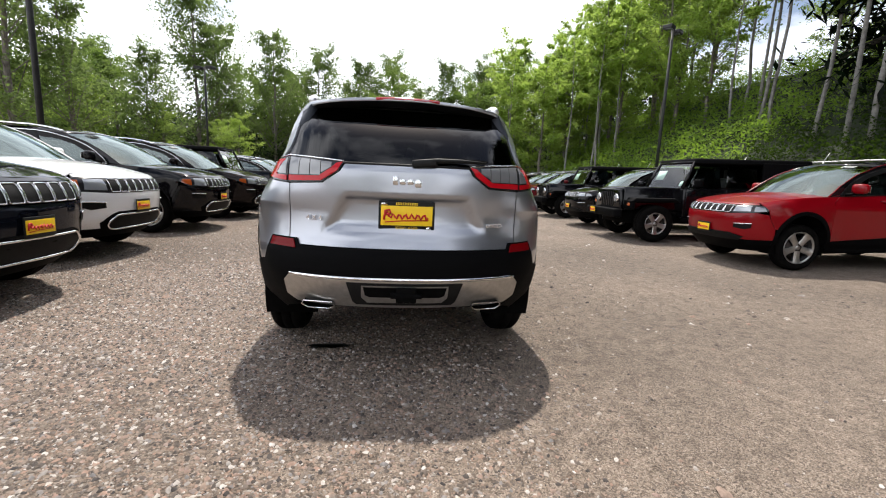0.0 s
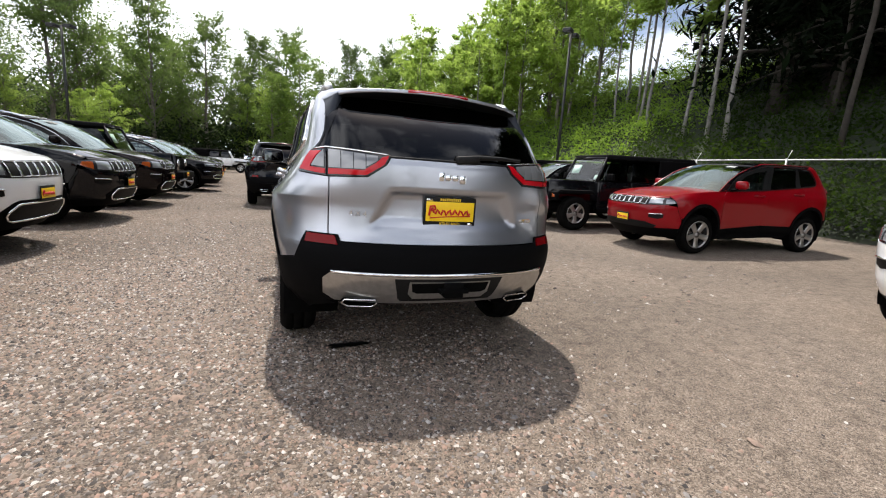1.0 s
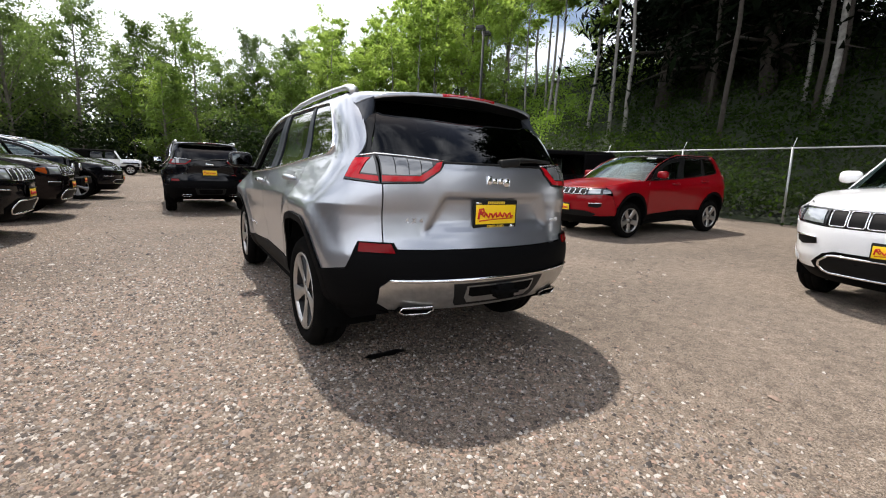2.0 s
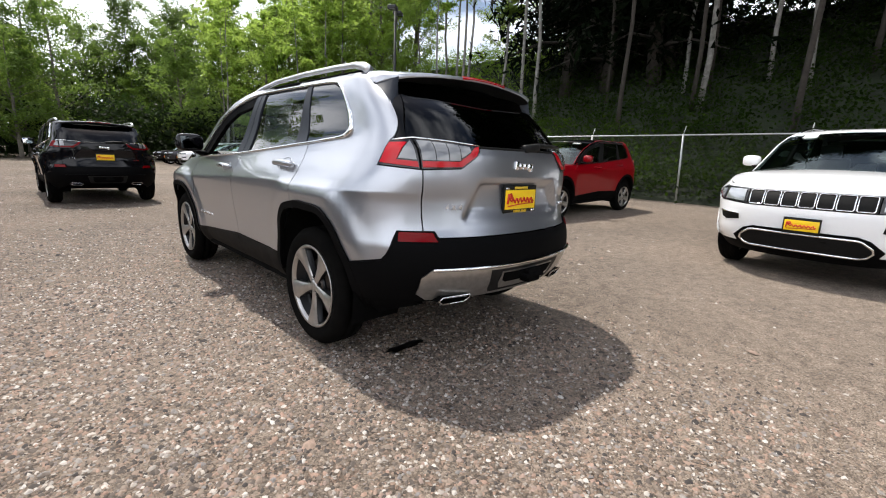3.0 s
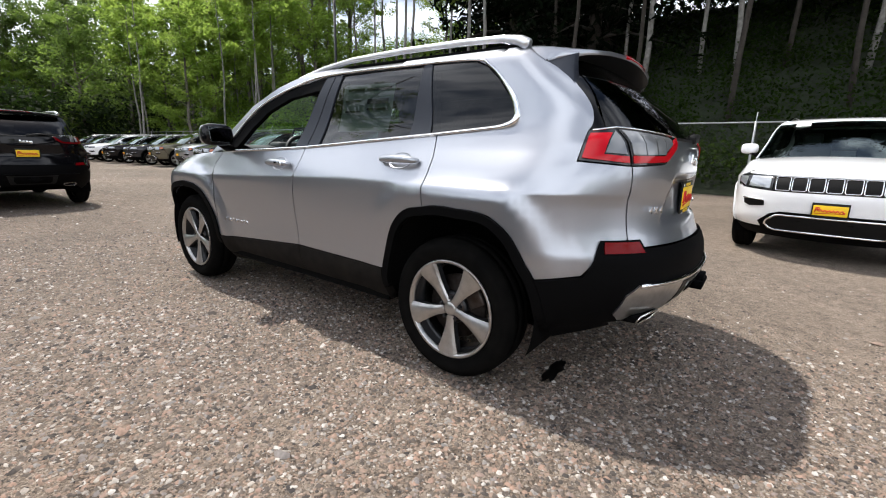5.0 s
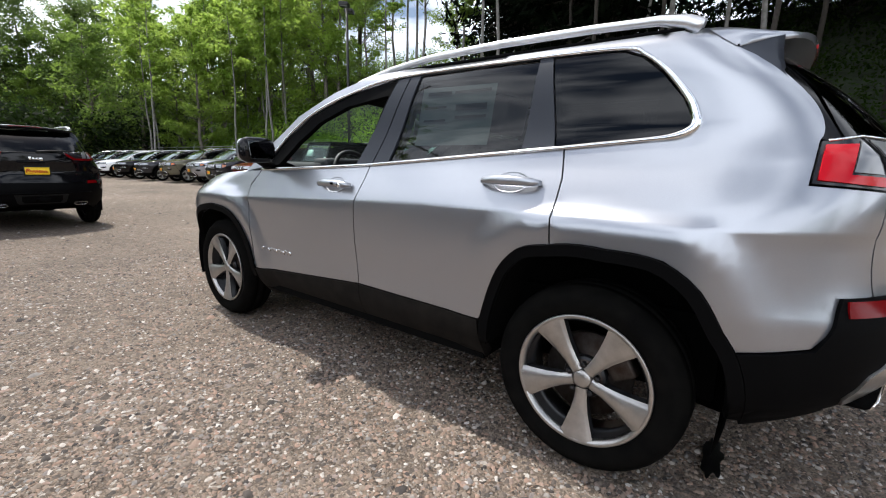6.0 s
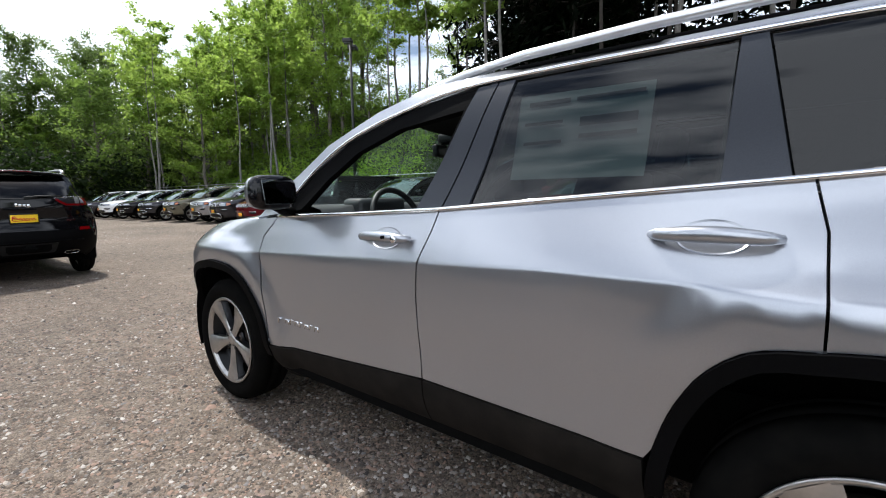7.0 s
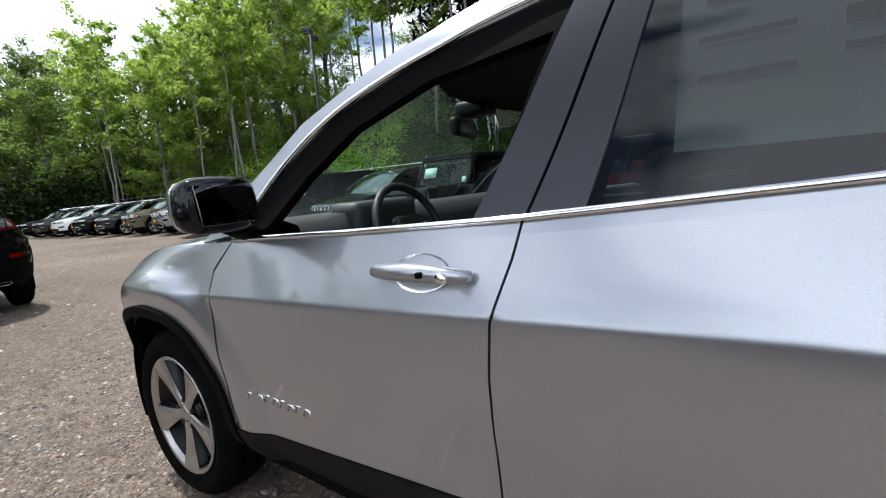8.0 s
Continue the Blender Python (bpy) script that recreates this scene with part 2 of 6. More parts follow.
def curve_at(table, v):
    """Smooth monotone-ish interpolation in a table of (v, value)."""
    if v <= table[0][0]:
        return table[0][1]
    if v >= table[-1][0]:
        return table[-1][1]
    n = len(table)
    for i in range(n - 1):
        if v <= table[i + 1][0]:
            break
    (x0, y0), (x1, y1) = table[i], table[i + 1]
    h = x1 - x0
    d = (y1 - y0) / h

    def slope(k):
        if k <= 0 or k >= n - 1:
            return (table[min(k + 1, n - 1)][1] - table[max(k - 1, 0)][1]) / (table[min(k + 1, n - 1)][0] - table[max(k - 1, 0)][0])
        a = (table[k][1] - table[k - 1][1]) / (table[k][0] - table[k - 1][0])
        b = (table[k + 1][1] - table[k][1]) / (table[k + 1][0] - table[k][0])
        return 0.0 if a * b <= 0 else 2 * a * b / (a + b)
    m0, m1 = slope(i), slope(i + 1)
    t = (v - x0) / h
    return (2 * t ** 3 - 3 * t * t + 1) * y0 + (t ** 3 - 2 * t * t + t) * h * m0 + (3 * t * t - 2 * t ** 3) * y1 + (t ** 3 - t * t) * h * m1


# wheel arch outlines about their centres: (degrees from the nose upwards, radius)
REAR_ARCH = ((-30, 0.47), (0, 0.458), (18, 0.462), (36, 0.482), (48, 0.503), (59, 0.512), (74, 0.490), (96, 0.484), (109, 0.505), (119, 0.524), (128, 0.524), (137, 0.511), (148, 0.496), (155, 0.500), (190, 0.490), (215, 0.49))
FRONT_ARCH = ((-30, 0.46), (0, 0.462), (30, 0.473), (48, 0.482), (62, 0.466), (80, 0.446), (98, 0.448), (115, 0.470), (130, 0.484), (148, 0.474), (170, 0.470), (215, 0.47))


class Shell:
    """The skin of a car: rounded plan outlines at every height. y runs from the tail (0) to the nose, z up.
    Panels are outlines of ("s", y, z), ("r", x, z) or ("f", x, z) points on its side, tail or nose."""

    def __init__(self, width, tail, nose, tail_depth=0.60, nose_depth=0.95, tail_n=2.25, nose_n=2.3, flares=(), roof=1.60, step=0.05, fit=None):
        self.width, self.tail, self.nose = width, tail, nose
        self.ta, self.na, self.tn, self.nn = tail_depth, nose_depth, tail_n, nose_n
        self.flares, self.roof, self.step = flares, roof, step
        self.fit = fit or (lambda p: p)

    def tail_depth(self, z):
        return self.ta * curve_at(((1.10, 1.0), (1.30, 0.80), (1.50, 0.60), (1.60, 0.50)), z)

    def tail_n(self, z):
        return self.tn * curve_at(((0.95, 1.0), (1.15, 1.22), (1.60, 1.22)), z)

    def w(self, y, z):
        # the shoulder line rises towards the tail
        rise = (0.006 + 0.04 * (2.4 - min(3.4, max(1.7, y)))) * math.exp(-((z - 0.95) / 0.12) ** 2)
        v = curve_at(self.width, z - rise)
        # the glasshouse draws in towards the tail
        t = min(1.0, max(0.0, (z - 1.02) / 0.28))
        v -= t * t * (3 - 2 * t) * (0.046 * min(1.0, max(0.0, (2.4 - y) / 1.7)))
        for cy, cz, r, amount in self.flares:
            if isinstance(r, tuple):
                # a flat band over the arch that ends in a crease
                d = math.hypot(y - cy, z - cz) - curve_at(r, math.degrees(math.atan2(z - cz, y - cy)))
                t = min(1.0, max(0.0, (0.185 - d) / 0.115))
                fade = min(1.0, max(0.25, (math.degrees(math.atan2(z - cz, y - cy)) - 15) / 65)) if cy < 2 else 1.0
                v += amount * fade * t * t * (3 - 2 * t) * min(1.0, max(0.0, (1.03 - z) / 0.07)) * min(1.0, max(0.0, (y - 0.20) / 0.45)) * min(1.0, max(0.0, (4.40 - y) / 0.4))
            else:
                d = math.hypot(y - cy, z - cz) - r
                v += amount * math.exp(-(d / 0.13) ** 2) * min(1.0, max(0.0, (1.02 - z) / 0.25))
        return v

    def x_at(self, y, z):
        """Half width at y, z."""
        r, f = curve_at(self.tail, z), curve_at(self.nose, z)
        v = self.w(y, z)
        ta = self.tail_depth(z)
        if y < r + ta:
            q = min(1.0, max(0.0, 1 - (y - r) / ta))
            n = self.tail_n(z)
            v *= (1 - q ** n) ** (1 / n)
        if y > f - self.na:
            q = min(1.0, max(0.0, 1 - (f - y) / self.na))
            v *= (1 - q ** self.nn) ** (1 / self.nn)
        return v

    def chart(self, kind, a, z, end):
        """Chart place of a point: distance round from the middle of the tail (end 'r') or nose (end 'f')."""
        base, depth, n, s = (curve_at(self.tail, z), self.tail_depth(z), self.tail_n(z), 1) if end == "r" else (curve_at(self.nose, z), self.na, self.nn, -1)
        if kind == "s":
            d = s * (a - base)
            if d >= depth:
                return 1.1 + d - depth
            q = min(1.0, max(0.0, 1 - d / depth))
            return 1.1 * math.acos(q ** (n / 2)) / (math.pi / 2)
        sign = -1 if a > 0 else 1
        ww = self.w(base + s * 0.2, z)
        q = min(1.0, abs(a) / ww)
        return sign * 1.1 * math.asin(q ** (n / 2)) / (math.pi / 2)

    def place(self, u, z, end):
        base, depth, n, s = (curve_at(self.tail, z), self.tail_depth(z), self.tail_n(z), 1) if end == "r" else (curve_at(self.nose, z), self.na, self.nn, -1)
        side = -1 if u >= 0 else 1
        v = abs(u)
        if v < 1.1:
            th = v / 1.1 * math.pi / 2
            d = depth * (1 - math.cos(th) ** (2 / n))
            ww = self.w(base + s * max(0.2, d), z)
            return Vector((side * ww * math.sin(th) ** (2 / n), base + s * d, z))
        y = base + s * (depth + v - 1.1)
        return Vector((side * self.x_at(y, z), y, z))

    def normal(self, u, z, end):
        e = 0.006
        du = self.place(u + e, z, end) - self.place(u - e, z, end)
        dz = self.place(u, z + e, end) - self.place(u, z - e, end)
        n = du.cross(dz)
        if n.length < 1e-9:
            return Vector((0, -1 if end == "r" else 1, 0))
        n.normalize()
        p = self.place(u, z, end)
        out = Vector((p.x, 0, 0)) + Vector((0, -0.2 if end == "r" else 0.2, 0))
        return n if n.dot(out) >= 0 else -n

    def outline(self, points, end, step):
        """The charted outline, with points added along it; z stays straight."""
        out = []
        for (k0, a0, z0), (k1, a1, z1) in zip(points, points[1:] + points[:1]):
            u0, u1 = self.chart(k0, a0, z0, end), self.chart(k1, a1, z1, end)
            n = max(1, int(math.ceil(math.hypot(u1 - u0, z1 - z0) / step)))
            for i in range(n):
                t = i / n
                z = z0 + (z1 - z0) * t
                out.append((self.chart(k0, a0 + (a1 - a0) * t, z, end) if k0 == k1 else u0 + (u1 - u0) * t, z))
        return out

    def panel(self, points, end="r", lift=0.0, rim=0.012, mirror=False, step=0.0, bulge=0.0):
        """A skin panel with that outline, lifted off the shell; rim: depth of its turned-in edge."""
        step = step or self.step
        loop = self.outline(points, end, step)
        us, zs = [p[0] for p in loop], [p[1] for p in loop]
        inner = []
        nu, nz = int((max(us) - min(us)) / step) + 1, int((max(zs) - min(zs)) / step) + 1
        for i in range(nu + 1):
            for j in range(nz + 1):
                u, z = min(us) + (i + 0.37) * step, min(zs) + (j + 0.41) * step
                inside, near = False, 9.0
                for (ua, za), (ub, zb) in zip(loop, loop[1:] + loop[:1]):
                    if (za > z) != (zb > z) and u < (ub - ua) * (z - za) / (zb - za) + ua:
                        inside = not inside
                    near = min(near, math.hypot(u - ua, z - za))
                if inside and near > step * 0.55:
                    inner.append((u, z, near))
        if end == "r" and self.step < 0.08 and max(us) > 0.8 and min(zs) < 0.9 < max(zs):
            # two close rows of points along the shoulder line keep it sharp
            ridge = []
            for i in range(int((max(us) - min(us)) / 0.03) + 1):
                u, z = min(us) + (i + 0.5) * 0.03, 0.94
                for _ in range(3):
                    y = self.place(u, z, end).y
                    z = 0.9395 + (0.006 + 0.04 * (2.4 - min(3.4, max(1.7, y)))) * math.exp(-((z - 0.95) / 0.12) ** 2)
                for dz in (-0.0085, 0.0085):
                    inside, near = False, 9.0
                    for (ua, za), (ub, zb) in zip(loop, loop[1:] + loop[:1]):
                        if (za > z + dz) != (zb > z + dz) and u < (ub - ua) * (z + dz - za) / (zb - za) + ua:
                            inside = not inside
                        near = min(near, math.hypot(u - ua, z + dz - za))
                    if inside and near > 0.012:
                        ridge.append((u, z + dz, near))
            inner = [p for p in inner if all(math.hypot(p[0] - q[0], p[1] - q[1]) > 0.024 for q in ridge)] + ridge
        flat = [Vector(p) for p in loop] + [Vector(p[:2]) for p in inner]
        from mathutils.geometry import delaunay_2d_cdt
        vs, _, fs, _, _, _ = delaunay_2d_cdt(flat, [], [list(range(len(loop)))], 1, 1e-6)
        bm = bmesh.new()
        skin = bm.verts.layers.float_vector.new("skin")
        made, normals = [], []
        for v in vs:
            n = self.normal(v.x, v.y, end)
            up = lift
            if bulge:
                near = min(math.hypot(v.x - a, v.y - b) for a, b in loop)
                up += bulge * (1 - math.exp(-near / 0.03))
            p = self.place(v.x, v.y, end) + up * n
            made.append(bm.verts.new(self.fit(p)))
            normals.append(n)
            if not bulge:
                made[-1][skin] = n
        for f in fs:
            try:
                bm.faces.new([made[i] for i in f])
            except ValueError:
                pass
        bm.normal_update()
        mean = sum(normals, Vector())
        if sum(f.normal.dot(mean) * f.calc_area() for f in bm.faces) < 0:
            bmesh.ops.reverse_faces(bm, faces=bm.faces)
        if rim:
            edges = [e for e in bm.edges if e.is_boundary]
            low = {}
            index = {v: i for i, v in enumerate(made)}
            for e in edges:
                for v in e.verts:
                    if v not in low and v in index:
                        i = index[v]
                        low[v] = (bm.verts.new(v.co), bm.verts.new(self.fit(self.place(vs[i].x, vs[i].y, end) + (lift - rim) * normals[i])))
            for e in edges:
                a, b = e.verts
                f = e.link_faces[0]
                order = [v for v in f.verts]
                if order[(order.index(a) + 1) % len(order)] != b:
                    a, b = b, a
                if a in low and b in low:
                    bm.faces.new((low[b][0], low[a][0], low[a][1], low[b][1]))
        if mirror:
            mirrored(bm)
        for e in bm.edges:
            if len(e.link_faces) == 2 and e.calc_face_angle(0) > radians(42):
                e.smooth = False
        return bm

    def strip(self, points, end="r", radius=0.006, lift=0.002, mirror=False, closed=False, sides=6, step=0.04, flat=1.0):
        """A thin trim bar that follows the skin."""
        pts = list(points) + ([points[0]] if closed else [])
        out = []
        for (k0, a0, z0), (k1, a1, z1) in zip(pts, pts[1:]):
            u0, u1 = self.chart(k0, a0, z0, end), self.chart(k1, a1, z1, end)
            n = max(1, int(math.hypot(u1 - u0, z1 - z0) / step))
            for i in range(n):
                t = i / n
                z = z0 + (z1 - z0) * t
                u = self.chart(k0, a0 + (a1 - a0) * t, z, end) if k0 == k1 else u0 + (u1 - u0) * t
                out.append(self.fit(self.place(u, z, end) + lift * self.normal(u, z, end)))
        u = self.chart(*pts[-1], end)
        out.append(self.fit(self.place(u, pts[-1][2], end) + lift * self.normal(u, pts[-1][2], end)))
        bm = tube_bm(out, radius, sides, flat)
        return mirrored(bm) if mirror else bm

    def cap(self, rows, crown, lip=0.0, count=12):
        """A roof or bonnet between the two sides: rows of (y, z of its edge, half width or None for the skin's)."""
        bm = bmesh.new()
        grid = []
        for y, z, half, *more in rows:
            h = half if half is not None else self.x_at(y, z)
            cr, bow = (more + [crown, 0.0])[0], (more + [0.0, 0.0])[1] if len(more) > 1 else 0.0
            grid.append([bm.verts.new(self.fit(Vector((h * t, y + bow * (1 - t * t), z + cr * (1 - abs(t) ** 2.2))))) for t in [-math.cos(math.pi * k / count) for k in range(count + 1)]])
        for a, b in zip(grid, grid[1:]):
            for k in range(count):
                bm.faces.new((a[k], a[k + 1], b[k + 1], b[k]))
        bmesh.ops.remove_doubles(bm, verts=bm.verts, dist=1e-5)
        bmesh.ops.recalc_face_normals(bm, faces=bm.faces)
        if sum(f.normal.z for f in bm.faces) < 0:
            bmesh.ops.reverse_faces(bm, faces=bm.faces)
        if lip:
            edges = [e for e in bm.edges if e.is_boundary]
            r = bmesh.ops.extrude_edge_only(bm, edges=edges)
            for v in (g for g in r["geom"] if isinstance(g, bmesh.types.BMVert)):
                v.co.z -= lip
        return bm


def facing_up(bm):
    bm.normal_update()
    if sum(f.normal.z for f in bm.faces) < 0:
        bmesh.ops.reverse_faces(bm, faces=bm.faces)
    return bm


def mirrored(bm):
    skin = bm.verts.layers.float_vector.get("skin")
    for v in bm.verts:
        v.co.x = -v.co.x
        if skin:
            v[skin] = (-v[skin].x, v[skin].y, v[skin].z)
    bmesh.ops.reverse_faces(bm, faces=bm.faces)
    return bm


def aft(y, z):
    """The glass behind the doors stands a little ahead of its first lines."""
    near = lambda v: min(1.0, max(0.0, v))
    return y + 0.030 * near((y - 0.50) / 0.15) * near((1.9 - y) / 0.6) * near((z - 1.15) / 0.05)


def S(*pairs):
    return [("s", aft(y, z), z) for y, z in pairs]


def R(*pairs):
    return [("r", x, z) for x, z in pairs]


def F(*pairs):
    return [("f", x, z) for x, z in pairs]


def arc(cy, cz, r, a0, a1, n, sy=1.0):
    """Side points on an arc, degrees from +y upwards."""
    return [("s", cy + sy * r * math.cos(radians(a0 + (a1 - a0) * i / n)), cz + r * math.sin(radians(a0 + (a1 - a0) * i / n))) for i in range(n + 1)]


# ---- cars ----
BELT = ((3.10, 1.093), (2.60, 1.112), (2.12, 1.135), (1.60, 1.175), (1.09, 1.213), (0.72, 1.246))
TYRE_R = 0.362


def wheel_parts(parent, x, y, z, r=TYRE_R, wide=0.225, rim_r=0.243, style="five", tyre_mat=None, rim_mat=None, dark_mat=None, seg=28):
    """A wheel whose outer face looks to -x (x < 0) or +x."""
    s = -1 if x < 0 else 1
    base = pose(x, y, z) @ (Matrix() if s > 0 else Matrix.Rotation(math.pi, 4, "Z"))
    disc = joined(ring_bm([(-0.12, 0.03), (-0.12, 0.165), (-0.095, 0.165), (-0.095, 0.07), (-0.05, 0.07), (-0.05, 0.03)], 24),
                  moved(box_bm((-0.13, -0.05, 0.09), (-0.065, 0.05, 0.185), 0.012), Matrix.Rotation(radians(-60), 4, "X")))
    wheel = part("wheel", disc, M_STEEL, parent)
    wheel.matrix_basis = base
    h = wide / 2
    tyre = ring_bm([(-2 * h + 0.03, rim_r - 0.012), (-2 * h + 0.008, rim_r + 0.03), (-2 * h, (rim_r + r) / 2), (-2 * h + 0.012, r - 0.03), (-2 * h + 0.04, r - 0.006), (-2 * h + 0.075, r - 0.001), (-2 * h + 0.077, r - 0.009), (-2 * h + 0.085, r - 0.009), (-2 * h + 0.087, r - 0.001), (-0.087, r - 0.001), (-0.085, r - 0.009), (-0.077, r - 0.009), (-0.075, r - 0.001),
                    (-0.04, r - 0.006), (-0.012, r - 0.03), (0.0, (rim_r + r) / 2 + 0.005), (-0.006, rim_r + 0.03), (-0.02, rim_r + 0.004), (-0.03, rim_r - 0.012)], seg)
    part("tyre", tyre, tyre_mat or M_RUBBER, wheel)
    lip = ring_bm([(-0.17, rim_r - 0.03), (-0.17, rim_r - 0.022), (-0.02, rim_r - 0.004), (-0.016, rim_r + 0.002), (-0.010, rim_r - 0.002), (-0.014, rim_r - 0.014), (-0.05, rim_r - 0.022)], seg)
    count = {"five": 5, "ten": 10, "five_wide": 5, "seven": 7}[style]
    pts = {"five": ((0.034, 0.019), (0.080, 0.0185), (0.13, 0.0255), (0.18, 0.038), (0.2305, 0.053)),
           "five_wide": ((0.05, 0.045), (0.10, 0.042), (0.15, 0.040), (0.20, 0.045), (0.228, 0.060)),
           "ten": ((0.05, 0.014), (0.10, 0.012), (0.15, 0.012), (0.20, 0.014), (0.228, 0.018)),
           "seven": ((0.05, 0.020), (0.10, 0.017), (0.15, 0.018), (0.20, 0.022), (0.228, 0.03))}[style]
    k_r = rim_r / 0.243
    faces, sides = bmesh.new(), bmesh.new()
    for k in range(count):
        turn = Matrix.Rotation(2 * math.pi * (k + 0.5) / count, 4, "X")
        for target, inset, x0 in ((faces, 0.0, 0.0), (sides, 0.004, -0.003)):
            rows = []
            for i, (q, half) in enumerate(pts):
                dish = -0.030 + 0.018 * (i / (len(pts) - 1)) ** 1.5
                rows.append([(dish + x0 - d, t * (half - inset + (0.003 + 0.011 * i / (len(pts) - 1) if d > 0.02 else 0)), q * k_r) for d, t in ((0.045, -1), (0.004, -1), (0.0, -0.85), (0.0, 0.85), (0.004, 1), (0.045, 1))])
            if target is faces:
                rows = [[p if abs(p[0] - (r_[2][0])) < 0.02 else (r_[2][0] - 0.008, p[1], p[2]) for p in r_] for r_ in rows]
            vs = [[target.verts.new(turn @ Vector(p)) for p in r_] for r_ in rows]
            for a, b in zip(vs, vs[1:]):
                for i in range(5):
                    target.faces.new((a[i], b[i], b[i + 1], a[i + 1]))
    for b in (faces, sides):
        bmesh.ops.recalc_face_normals(b, faces=b.faces)
    hub = ring_bm([(-0.06, 0.0), (-0.06, 0.038), (-0.033, 0.037), (-0.029, 0.031), (-0.027, 0.029), (-0.025, 0.0)], 24, closed=False)
    part("rim", joined(lip, faces, hub), rim_mat or M_ALLOY, wheel)
    part("spoke_side", joined(sides, ring_bm([(-0.16, rim_r - 0.034), (-0.03, rim_r - 0.024), (-0.16, rim_r - 0.030)], 40), ring_bm([(-0.075, 0.0), (-0.075, 0.085), (-0.058, 0.078), (-0.052, 0.0)], 24, closed=False)), dark_mat or M_ALLOY_DARK, wheel)
    for k in range(5 if seg > 40 else 0):
        a = 2 * math.pi * (k + 0.25) / 5
        b = ring_bm([(-0.056, 0.0), (-0.056, 0.011), (-0.030, 0.0105), (-0.027, 0.0)], 6, closed=False)
        part("lug_nut", moved(b, Matrix.Translation((0, 0.057 * math.cos(a), 0.057 * math.sin(a)))), M_ALLOY_DARK, wheel, smooth=False)
    return wheel


def plate_parts(parent, name, m, small=False):
    """A dealer's yellow plate in a black frame, facing -y, at the pose m."""
    fr = joined(box_bm((-0.155, -0.010, -0.082), (0.155, 0.0, 0.082), 0.006))
    plate = part(name, fr, M_PLATE_BLACK, parent)
    plate.matrix_basis = m
    part("card", box_bm((-0.142, -0.013, -0.052), (0.142, -0.009, 0.056), 0.001), M_YELLOW, plate, "yellow dealer card")
    # a script logo as a plain red stroke with an underline
    pts = [(-0.118 + 0.0103 * k, -0.0145, -0.002 + 0.015 * math.sin(k * 1.9) + 0.010 * (k < 3)) for k in range(24)]
    part("script", joined(tube_bm(pts, 0.0062, 5), tube_bm([(-0.12, -0.0145, -0.034), (-0.03, -0.0145, -0.026), (0.12, -0.0145, -0.020)], 0.0032, 5),
                          tube_bm([(-0.125, -0.0145, -0.022), (-0.118, -0.0145, 0.030), (-0.095, -0.0145, 0.034), (-0.088, -0.0145, 0.016), (-0.112, -0.0145, 0.006)], 0.007, 5)), M_PLATE_RED, plate)
    if not small:
        part("top_line", joined(*[box_bm((-0.062 + 0.0125 * k, -0.0125, 0.060), (-0.053 + 0.0125 * k, -0.0095, 0.075)) for k in range(10)]), M_GOLD, plate)
        part("town_line", moved(letters_bm("KIRKLAND", 0.018), Matrix.Translation((0, -0.0115, -0.067))), M_GOLD, plate)
        part("emblem", joined(box_bm((-0.142, -0.0125, 0.060), (-0.108, -0.0095, 0.071)), box_bm((0.110, -0.0125, -0.075), (0.136, -0.0095, -0.058))), M_CHROME, plate)
    return plate


def rounded(points, n=4):
    """A smooth line through (y, z) points."""
    out = []
    pts = [points[0]] + list(points) + [points[-1]]
    for a, b, c, d in zip(pts, pts[1:], pts[2:], pts[3:]):
        for i in range(n):
            t = i / n
            out.append(tuple(0.5 * (2 * q + (r - p) * t + (2 * p - 5 * q + 4 * r - s) * t * t + (3 * q - p - 3 * r + s) * t ** 3) for p, q, r, s in zip(a, b, c, d)))
    return out + [points[-1]]


def slot_ring(half, z0, z1, r=0.016, n=5):
    """Outline of a rounded slot about x = 0."""
    out = []
    for cx, cz, a0 in ((half - r, z1 - r, 0), (-half + r, z1 - r, 90), (-half + r, z0 + r, 180), (half - r, z0 + r, 270)):
        for i in range(n + 1):
            a = radians(a0 + 90 * i / n)
            out.append((cx + r * math.cos(a), cz + r * math.sin(a)))
    return out


